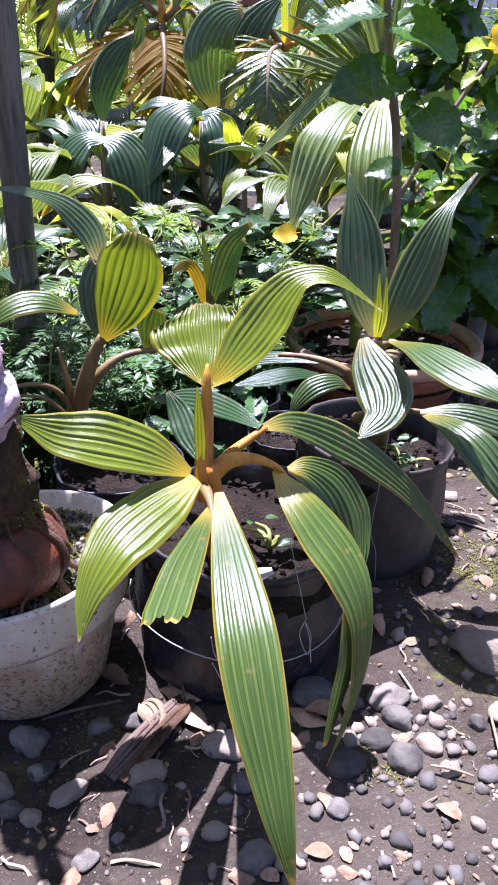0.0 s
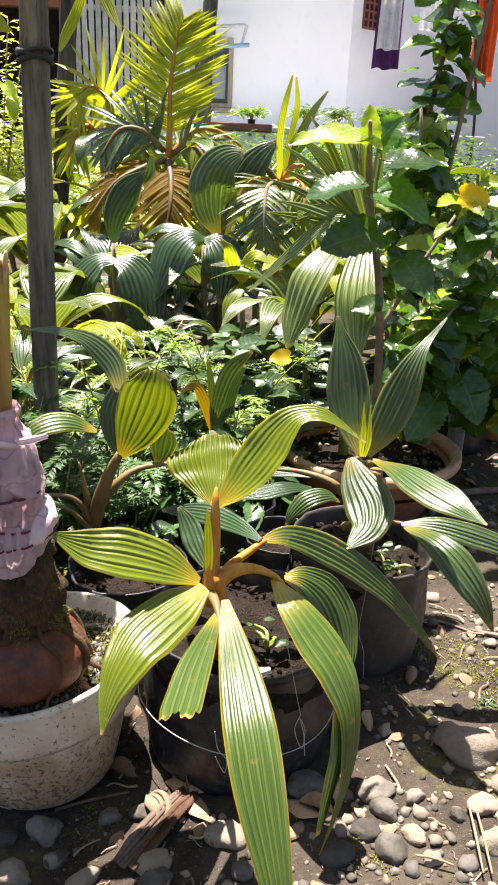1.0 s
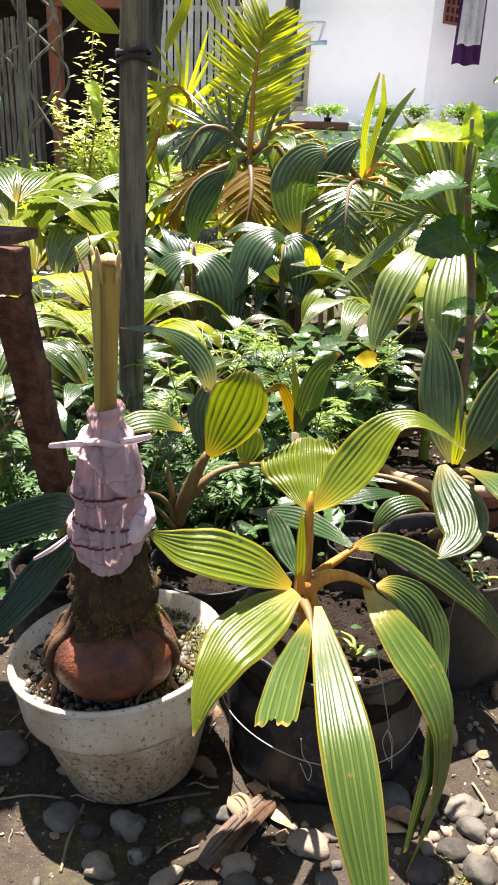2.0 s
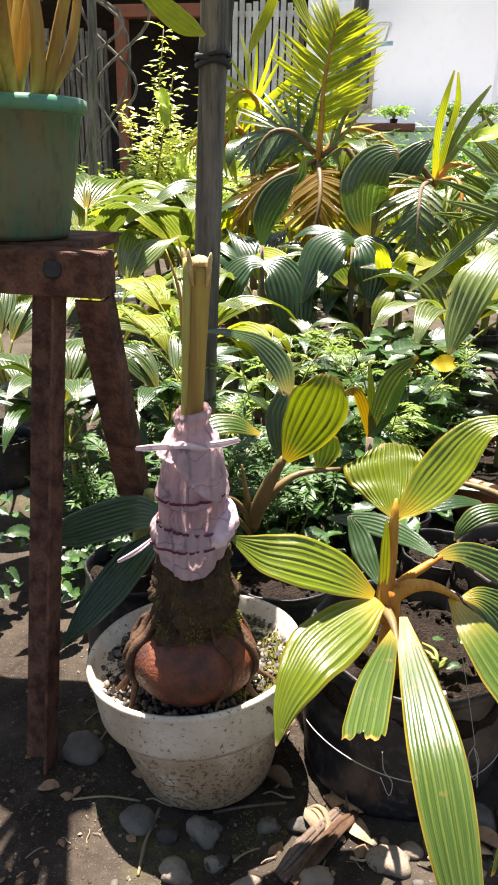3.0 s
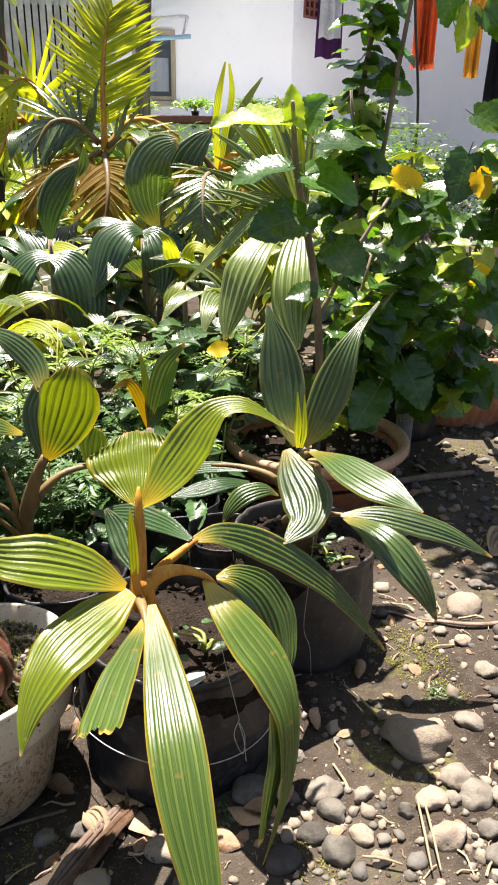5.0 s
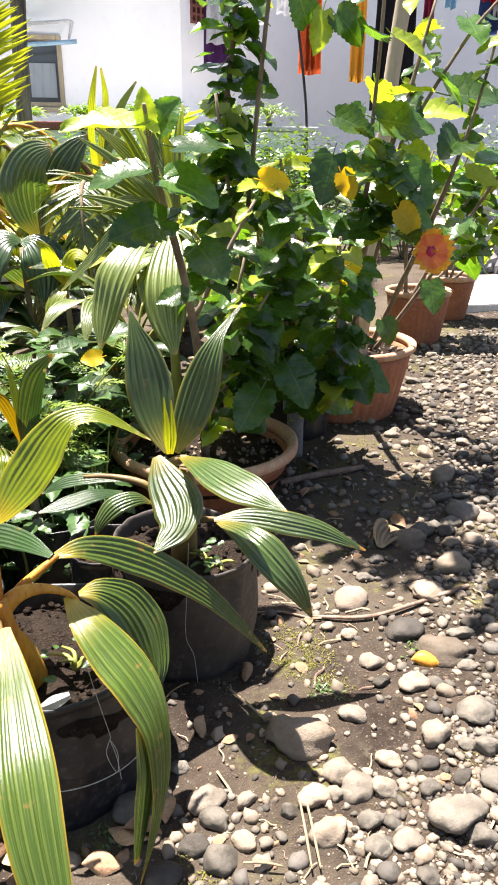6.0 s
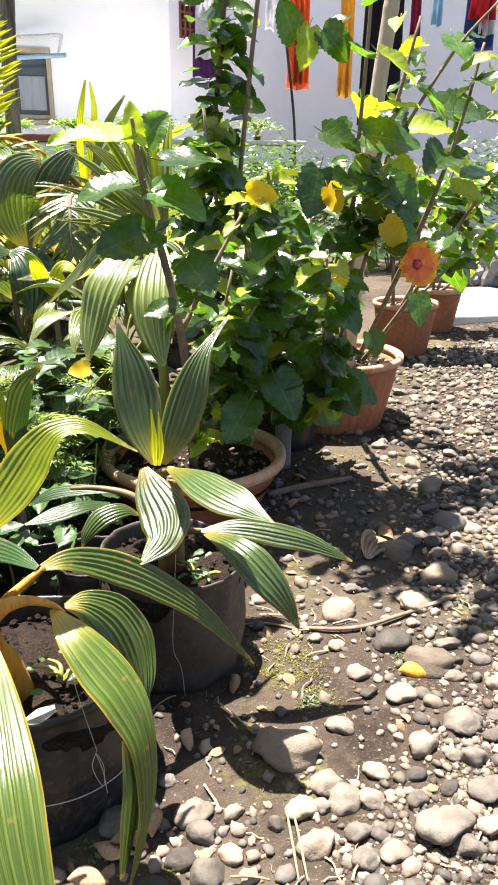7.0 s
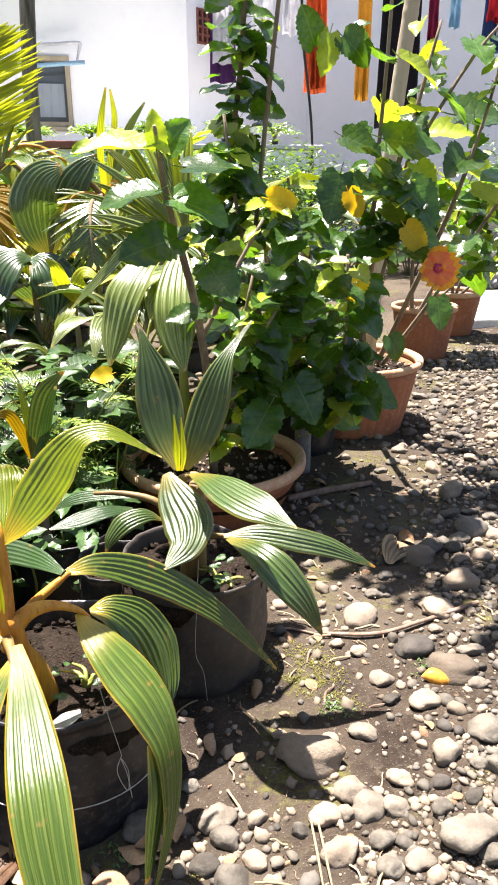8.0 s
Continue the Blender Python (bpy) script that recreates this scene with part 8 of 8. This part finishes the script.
def stone(x, y, w, h, kind, seed):
    pool, label = KINDS[kind]
    rnd = random.Random(seed)
    me = pool[seed % len(pool)]
    ob = new("stone", me)
    flat = max(0.7, min(1.25, h / w * 1.5))
    ob.matrix_basis = pose(x, y, gz(x, y) + 0.08 * w * flat, 0, rnd.uniform(-12, 12), rnd.uniform(-40, 40)) @ Matrix.Diagonal((w * 1.02, w * rnd.uniform(0.8, 1.1), w * flat * rnd.uniform(0.75, 1.05), 1))
    return tagged(ob, label, "stone", "stones on the path")


PLACED = [(0.461, 1.002, 0.06)]
ob = new("stone", PEB_B[1])
ob.matrix_basis = pose(0.468, 0.992, gz(0.468, 0.992) + 0.017, 4, 3, -14) @ Matrix.Diagonal((0.124, 0.098, 0.108, 1))
tagged(ob, "large brown-grey rounded stone, half in leaf shade", "stone", "stones on the path")
for kind, rows in (
        ("d", [(0.692, 1.415, 0.089, 0.066), (0.654, 1.293, 0.049, 0.035), (0.781, 1.271, 0.090, 0.060), (0.158, 0.890, 0.057, 0.048), (1.146, 1.771, 0.106, 0.082), (0.822, 1.597, 0.047, 0.038)]),
        ("b", [(0.828, 1.180, 0.106, 0.072), (1.200, 2.033, 0.098, 0.086), (0.997, 1.512, 0.094, 0.082), (0.935, 1.662, 0.099, 0.082)]),
        ("p", [(0.670, 1.185, 0.052, 0.080), (0.731, 1.097, 0.060, 0.043), (0.668, 1.116, 0.033, 0.028), (0.519, 0.906, 0.058, 0.045), (0.500, 0.865, 0.035, 0.039), (0.471, 0.793, 0.065, 0.073), (0.282, 0.894, 0.059, 0.048), (0.542, 0.799, 0.045, 0.038), (0.661, 0.840, 0.038, 0.035), (0.681, 0.779, 0.091, 0.065), (0.820, 0.996, 0.076, 0.047), (0.796, 0.909, 0.052, 0.056), (0.892, 1.416, 0.098, 0.062), (0.984, 1.697, 0.087, 0.057), (1.057, 1.682, 0.057, 0.051), (0.520, 1.038, 0.031, 0.026), (0.790, 0.838, 0.068, 0.046), (0.765, 0.921, 0.033, 0.030), (1.014, 2.027, 0.042, 0.038), (1.556, 3.064, 0.055, 0.039), (1.162, 2.447, 0.053, 0.040), (0.706, 0.738, 0.049, 0.043), (0.588, 0.753, 0.046, 0.031), (0.759, 0.768, 0.044, 0.044), (0.541, 0.751, 0.046, 0.037)]),
        ("r", [(0.539, 0.867, 0.061, 0.046), (0.292, 0.853, 0.049, 0.047), (0.291, 0.782, 0.066, 0.068), (0.251, 0.811, 0.050, 0.038), (0.348, 0.882, 0.039, 0.033), (0.415, 0.846, 0.036, 0.047), (0.332, 0.806, 0.042, 0.036)]),
        ("p", [(-0.287, 0.804, 0.050, 0.048), (-0.252, 0.752, 0.038, 0.049), (-0.129, 0.843, 0.044, 0.054), (-0.317, 0.722, 0.053, 0.053), (0.018, 0.797, 0.062, 0.066)]),
        ("d", [(-0.407, 0.807, 0.067, 0.047), (-0.348, 0.787, 0.039, 0.037), (-0.562, 0.940, 0.085, 0.073), (0.054, 0.825, 0.043, 0.032), (0.161, 0.900, 0.067, 0.052), (-0.095, 0.746, 0.062, 0.042)]),
        ("p", [(-0.291, 0.804, 0.054, 0.046), (-0.204, 0.711, 0.049, 0.041), (-0.249, 0.677, 0.032, 0.028), (-0.092, 0.715, 0.053, 0.057), (-0.256, 0.749, 0.035, 0.050), (-0.157, 0.615, 0.032, 0.027), (-0.281, 0.687, 0.038, 0.034), (0.015, 0.800, 0.055, 0.051)]),
        ("d", [(0.150, 0.897, 0.056, 0.040), (0.185, 0.699, 0.036, 0.027), (0.201, 0.766, 0.056, 0.037), (0.048, 0.735, 0.037, 0.037), (0.012, 0.660, 0.039, 0.035)])):
    for i, (x, y, w, h) in enumerate(rows):
        stone(x, y, w, h, kind, len(PLACED))
        PLACED.append((x, y, w / 2))


def edge(y):
    """The line along the bed where the gravel of the path begins."""
    return 0.12 + 0.85 * (y - 0.75) if y < 1.5 else 0.76 + 0.50 * (y - 1.5)


def thick(x, y):
    """How thickly the stones lie: heaped on the trodden path, thin on the mossy earth beside the bags."""
    heap = max(0.0, 1 - ((x - 0.30) ** 2 + (y - 0.83) ** 2) / 0.011)
    if y < 0.92:
        path = (x - 0.40 - 0.2 * (0.92 - y)) / 0.12
    elif y < 1.3:
        path = 0.45 * (x - 0.60 - 0.25 * (y - 0.92)) / 0.1
    else:
        path = 0.95 * (x - 0.80 - 0.42 * (y - 1.4)) / 0.18
    return max(heap, min(1.0 if y < 1.7 else max(0.45, 1.0 - 0.55 * (y - 1.7)), max(0.06, path)))


def free(x, y, r):
    return all((x - a) ** 2 + (y - b) ** 2 > (r + c) ** 2 * 0.7 for a, b, c in PLACED)


POTS = ((0.025, 1.055, 0.18), (-0.305, 0.955, 0.12), (0.275, 1.36, 0.16), (0.415, 2.13, 0.2), (1.085, 2.83, 0.2), (1.81, 3.86, 0.14), (2.22, 4.36, 0.12), (-0.24, 1.36, 0.14))
rnd = random.Random(12)
count = 0
while count < 210:
    y = 0.45 + 3.6 * rnd.random() ** 1.35
    x = rnd.uniform(-0.75, 2.6)
    if x > 0.34 + 0.60 * y or rnd.random() > thick(x, y) or any((x - a) ** 2 + (y - b) ** 2 < (c + 0.03) ** 2 for a, b, c in POTS):
        continue
    w = rnd.uniform(0.028, 0.050) * (1 + 0.4 * (rnd.random() ** 4)) * (1.25 if y > 1.6 else 1.0)
    if not free(x, y, w / 2):
        continue
    stone(x, y, w, w * rnd.uniform(0.6, 0.95), rnd.choice("ppppprrbd"), 300 + count)
    PLACED.append((x, y, w / 2))
    count += 1


def cobble_bed(n, lo, hi, seed, kinds):
    """Pebbles lying close together without overlap, one object for each kind."""
    rnd = random.Random(seed)
    cell, grid = 0.06, {}

    def put(x, y, r):
        grid.setdefault((int(x // cell), int(y // cell)), []).append((x, y, r))

    for q in PLACED:
        put(*q)
    lots = {k[0]: [] for k in kinds}
    made = tries = 0
    while made < n and tries < 60000:
        tries += 1
        y = 0.45 + 3.4 * rnd.random() ** 1.5
        x = rnd.uniform(0.0, 2.7)
        if x > 0.36 + 0.60 * y or rnd.random() > thick(x, y) or any((x - a) ** 2 + (y - b) ** 2 < (c + 0.01) ** 2 for a, b, c in POTS):
            continue
        s = (lo + (hi - lo) * rnd.random() ** 1.8) * (1 + 0.15 * max(0, y - 1))
        i, j = int(x // cell), int(y // cell)
        if any((x - a) ** 2 + (y - b) ** 2 < (0.42 * s + 0.9 * c) ** 2 for di in (-1, 0, 1) for dj in (-1, 0, 1) for a, b, c in grid.get((i + di, j + dj), ())):
            continue
        put(x, y, s * 0.45)
        lots[rnd.choice(kinds)[0]].append(pose(x, y, gz(x, y) + 0.10 * s, rnd.uniform(-25, 25), rnd.uniform(-25, 25), rnd.uniform(0, 360)) @ Matrix.Diagonal((s, s * rnd.uniform(0.75, 1.15), s * rnd.uniform(0.8, 1.25), 1)))
        made += 1
    for mat, label in dict(kinds).items():
        ob = leaf_stuff("gravel", P1, lots[mat], None, mat, label)
        ob["category"] = "gravel"


def pebbles(name, n, lo, hi, seed, mat, label, meshes, reach, bias):
    """Fine gravel joined into one object, thick on the path and thin towards the bed."""
    rnd = random.Random(seed)
    spots = []
    while len(spots) < n:
        y = reach[2] + (reach[3] - reach[2]) * rnd.random() ** 1.5
        x = rnd.uniform(reach[0], reach[1])
        far = x - 0.32 - 0.62 * y
        if far > 0 and rnd.random() > 0.5 * math.exp(-far * 2.2):
            continue
        d = x - edge(y)
        patch = 0.5 + 0.9 * noise.noise((x * 2.3, y * 2.3, seed))
        keep = (1.0 if d > 0.5 else 0.55 if d > 0.2 else 0.32 if d > -0.1 else bias) * max(0.05, min(1.0, patch + (0.45 if d > 0.5 else 0))) * (0.3 + 0.7 * thick(x, y))
        if rnd.random() > keep or any((x - a) ** 2 + (y - b) ** 2 < (c + 0.01) ** 2 for a, b, c in POTS):
            continue
        s = lo + (hi - lo) * rnd.random() ** 2.8
        s *= 1.0 + 0.12 * max(0, y - 1)
        spots.append(pose(x, y, gz(x, y) + 0.02 * s, rnd.uniform(-25, 25), rnd.uniform(-25, 25), rnd.uniform(0, 360)) @ Matrix.Diagonal((s, s * rnd.uniform(0.75, 1.1), s * rnd.uniform(0.7, 1.1), 1))
    )
    ob = leaf_stuff(name, meshes, spots, None, mat, label)
    ob["category"] = "gravel"


P0 = [pebble_mesh("grit", "stone", 80 + i, 1, 0.7, 0.8) for i in range(3)]
pebbles("grit", 5000, 0.003, 0.009, 36, "stone_brown", "fine brownish grit trodden into the earth", P0, (-0.6, 1.5, 0.4, 2.2), 0.5)
P1 = [pebble_mesh("pebble", "stone", 70 + i, 2, 0.62, 0.5, False, i, 0.34) for i in range(5)]
P1 += [pebble_mesh("pebble", "stone", 75 + i, 2, 0.7, 0.7, False, 5, 0.3) for i in range(4)]
cobble_bed(2600, 0.013, 0.040, 41, (("stone", "close-lying pale river pebbles on the path"), ("stone", "close-lying pale river pebbles on the path"), ("stone_brown", "close-lying brownish pebbles on the path"), ("stone_dark", "close-lying dark pebbles on the path")))
pebbles("gravel", 5200, 0.006, 0.024, 31, "stone", "loose pale river gravel on the path", P1, (-0.7, 3.2, 0.1, 4.4), 0.10)
pebbles("gravel", 3600, 0.006, 0.024, 32, "stone_brown", "loose brownish gravel on the path", P1, (-0.8, 3.2, 0.1, 4.4), 0.16)
pebbles("gravel", 2000, 0.007, 0.024, 33, "stone_dark", "loose dark gravel on the path", P1, (-0.9, 3.2, 0.1, 4.4), 0.35)


def stick(points, r, label, mat="stick", name="stick"):
    bm = tube_bm([(x, y, gz(x, y) + r * 0.9 + h, rr) for (x, y), h, rr in points], 7, 6 * len(points), None, True, 0.25, len(points))
    x, y = points[0][0]
    solid(name, bm, mat, (x, y, gz(x, y)), label, "stick", "sticks on the ground")


stick([((0.662, 2.124), 0, 0.012), ((0.815, 2.149), 0, 0.012), ((0.969, 2.172), 0, 0.009)], 0.012, "thick brown stick beside the bowl")
stick([((0.580, 1.374), 0.0, 0.004), ((0.707, 1.335), 0.004, 0.005), ((0.828, 1.358), 0.006, 0.005), ((0.998, 1.412), 0.004, 0.006)], 0.005, "thin pale twig across the stones")
stick([((0.451, 1.423), 0.0, 0.003), ((0.518, 1.407), 0.002, 0.003), ((0.591, 1.362), 0.0, 0.003)], 0.003, "thin pale twig on mossy earth")
stick([((-0.374, 0.711), 0, 0.0025), ((-0.381, 0.772), 0.002, 0.003), ((-0.378, 0.841), 0, 0.003)], 0.003, "thin pale root on the earth", "straw")
stick([((-0.283, 0.847), 0, 0.003), ((-0.227, 0.867), 0.002, 0.003), ((-0.160, 0.889), 0, 0.003)], 0.003, "thin brown twig beside the white pot")
stick([((-0.537, 0.831), 0, 0.002), ((-0.479, 0.845), 0.002, 0.002), ((-0.417, 0.850), 0, 0.002)], 0.002, "thin pale twig beside the bench", "straw")
for i, ((xa, ya), (xb, yb)) in enumerate((((0.435, 0.849), (0.426, 0.730)), ((0.446, 0.846), (0.439, 0.727)), ((0.357, 1.144), (0.413, 1.054)), ((0.325, 0.761), (0.384, 0.744)))):
    stick([((xa, ya), 0.012, 0.0018), (((xa + xb) / 2, (ya + yb) / 2), 0.016, 0.0024), ((xb, yb), 0.012, 0.0016)], 0.002, "dry pale straw blade on the stones", "straw", "dry_straw")


def bark_strip(line, label, seed, mat="stick"):
    """A flat splintered piece of bark lying on the earth: (x, y, lift, half width) points."""
    bm = blade_bm([(x, y, gz(x, y) + lift, w) for x, y, lift, w in line], face=(0.1, -0.15, 1), pleats=4, fold=0.9, cup=0.25, jag=0.9, seed=seed, steps=14)
    bmesh.ops.solidify(bm, geom=bm.faces[:], thickness=-0.005)
    x, y = line[0][:2]
    solid("bark", bm, mat, (x, y, gz(x, y)), label, "bark", "bark and sticks")


bark_strip([(-0.150, 0.738, 0.010, 0.012), (-0.118, 0.785, 0.014, 0.017), (-0.086, 0.835, 0.014, 0.014), (-0.060, 0.880, 0.010, 0.008)], "splintered strip of brown bark before the bag", 5)
bark_strip([(-0.128, 0.728, 0.012, 0.006), (-0.098, 0.780, 0.016, 0.008), (-0.066, 0.832, 0.018, 0.008), (-0.040, 0.868, 0.014, 0.005)], "dark rotten splinter beside the bark", 8, "root")
# straw colour stands in for the sunlit patch on the bark
bark_strip([(-0.122, 0.868, 0.010, 0.004), (-0.108, 0.856, 0.018, 0.018), (-0.096, 0.838, 0.016, 0.016), (-0.094, 0.820, 0.008, 0.005)], "curled chip of bark, coloured pale for the sunlit patch", 11, "straw")


def dry_leaf(x, y, size, seed, mat="dry_leaf"):
    """A curled dead leaf."""
    rnd = random.Random(seed)
    h = rnd.uniform(0, 360)
    c = rise((x, y, gz(x, y) + 0.006), h, size, 25, 50, 3)
    bm = blade_bm([(*p, w * size) for p, w in zip(c, (0.03, 0.24, 0.26, 0.02))], face=(rnd.uniform(-0.5, 0.5), rnd.uniform(-0.5, 0.2), 1), pleats=2, fold=0.12, cup=0.7 if seed % 2 else -0.6, seed=seed, steps=8, turn=rnd.uniform(-1.2, 1.2))
    solid("dry_leaf", bm, mat, (x, y, gz(x, y)), "curled brown dead leaf on the earth", "leaf", "dead leaves on the ground")


for i, (x, y) in enumerate(((-0.051, 0.886), (0.007, 0.894), (-0.097, 0.910), (0.210, 0.863), (0.393, 1.174), (0.758, 2.040), (0.795, 2.270), (0.954, 1.734), (0.290, 1.034), (-0.154, 0.921), (-0.024, 0.939), (0.203, 0.843), (0.141, 0.795), (-0.049, 0.869))):
    dry_leaf(x, y, random.Random(i).uniform(0.05, 0.085), i)
dry_leaf(*(0.816, 1.144), 0.07, 40, "petiole_orange")
for i, (x, y) in enumerate(((0.936, 1.687), (0.761, 2.306), (0.116, 0.872), (-0.044, 0.943))):
    dry_leaf(x, y, 0.08, 60 + i, "dry_leaf")

scrap = blade_bm([(0.845, 1.640, gz(0.845, 1.64) + 0.008, 0.010), (0.862, 1.668, gz(0.86, 1.67) + 0.026, 0.034), (0.885, 1.700, gz(0.88, 1.7) + 0.024, 0.042), (0.905, 1.735, gz(0.9, 1.73) + 0.012, 0.016)], face=(0.1, -0.3, 1), pleats=5, fold=1.4, cup=0.5, jag=0.8, seed=9, steps=12, turn=0.5)
solid("leaf_sheath", scrap, "straw", (0.86, 1.67, gz(0.86, 1.67)), "crumpled pale dried leaf sheath on the stones", "leaf", "dead leaves on the ground")
def litter(name, n, lo, hi, seed, mat, label, long):
    """Small dead scraps strewn on the earth beside the bags, joined into one object."""
    rnd = random.Random(seed)
    bits = []
    for k in range(4):
        bm = blade_bm([(-0.5, 0, 0, 0.05), (-0.2, 0.05 * (k - 1.5), 0.08, 0.5 / long), (0.2, -0.04 * (k - 1.5), 0.10, 0.42 / long), (0.5, 0, 0.0, 0.04)], face=(0, 0.1, 1), pleats=1, fold=0.5, cup=0.5 - 0.3 * k, seed=seed + k, steps=6)
        me = bpy.data.meshes.new("bit")
        bm.to_mesh(me)
        bm.free()
        bits.append(me)
    spots = []
    while len(spots) < n:
        x, y = rnd.uniform(-0.7, 1.3), 0.42 + 2.0 * rnd.random() ** 1.4
        if x > 0.36 + 0.6 * y or rnd.random() > 1.05 - 0.75 * thick(x, y) or any((x - a) ** 2 + (y - b) ** 2 < (c + 0.01) ** 2 for a, b, c in POTS):
            continue
        s = lo + (hi - lo) * rnd.random() ** 2
        spots.append(pose(x, y, gz(x, y) + 0.003, rnd.uniform(-14, 14), rnd.uniform(-14, 14), rnd.uniform(0, 360)) @ Matrix.Diagonal((s, s, s, 1)))
    ob = leaf_stuff(name, bits, spots, None, mat, label)
    ob["category"] = "litter"


litter("leaf_litter", 420, 0.008, 0.040, 61, "dry_leaf", "small scraps of dead brown leaf on the earth", 1.6)
litter("straw_litter", 260, 0.015, 0.070, 62, "straw", "short bits of dry straw on the earth", 14.0)
litter("twig_litter", 160, 0.015, 0.060, 63, "stick", "thin broken twigs on the earth", 11.0)
# rocks heaped by the lane
ROCK = [pebble_mesh("rock", "rock", 90 + i, 3, 0.8, 0.5, True) for i in range(3)]
rnd = random.Random(21)
for i in range(26):
    x, y = 3.0 + rnd.random() * 2.6, 5.9 + rnd.random() * 0.7
    w = rnd.uniform(0.3, 0.6)
    lift = 0.22 * (i % 3)
    ob = new("rock", ROCK[i % 3])
    ob.matrix_basis = pose(x, y + 0.2 * (i % 3), gz(x, y) + 0.2 * w + lift, rnd.uniform(-20, 20), rnd.uniform(-20, 20), rnd.uniform(0, 360)) @ Matrix.Diagonal((w, w, w, 1))
    tagged(ob, "grey rock in the heap beside the lane", "rock", "rock heap")
# small weeds and moss on the path


def low_growth(x, y, r, n, size, seed, mat, name, label, stretch=1.0):
    """A flat patch of tiny leaves on the earth, thinning towards its edge."""
    rnd = random.Random(seed)
    spots = []
    for k in range(n):
        a, q = rnd.uniform(0, 6.283), r * rnd.random() ** 0.7
        px, py = x + q * math.cos(a) * stretch, y + q * math.sin(a)
        if noise.noise((px * 26, py * 26, seed)) < -0.08:
            continue
        spots.append(leaf_pose((px, py, gz(px, py) + 0.001), (rnd.uniform(-1, 1), rnd.uniform(-1, 1), rnd.uniform(0.1, 0.9)), (rnd.uniform(-0.4, 0.4), rnd.uniform(-0.4, 0.4), 1), size * rnd.uniform(0.6, 1.4)))
    ob = leaf_stuff(name, [SMALL[mat]], spots, None, mat, label)
    ob["category"] = name


for i, ((x, y), r, n) in enumerate((((0.515, 1.296), 0.085, 900), ((0.541, 1.210), 0.07, 600), ((0.567, 1.122), 0.05, 260), ((1.658, 3.414), 0.22, 700), ((1.085, 2.386), 0.12, 500), ((1.081, 2.023), 0.10, 350), ((-0.198, 0.820), 0.05, 200), ((0.265, 0.769), 0.05, 250), ((0.794, 0.856), 0.07, 260))):
    low_growth(x, y, r, n, 0.006, 800 + i, "moss", "moss", "patch of yellow-green moss on damp earth")
for i, (x, y) in enumerate(((0.548, 1.118), (0.776, 1.205), (0.108, 0.842), (1.608, 3.489), (-0.503, 1.114))):
    low_growth(x, y, 0.035, 70, 0.011, 820 + i, "herb", "weed", "tiny green weed on the earth")
# crumbs of earth
CRUMB = [pebble_mesh("crumb", "soil", 85 + i, 1, 0.7, 0.9) for i in range(3)]
pebbles("earth_crumbs", 7000, 0.003, 0.014, 37, "crumb", "loose crumbs of dry brown earth", CRUMB, (-0.7, 1.6, 0.4, 2.4), 0.9)
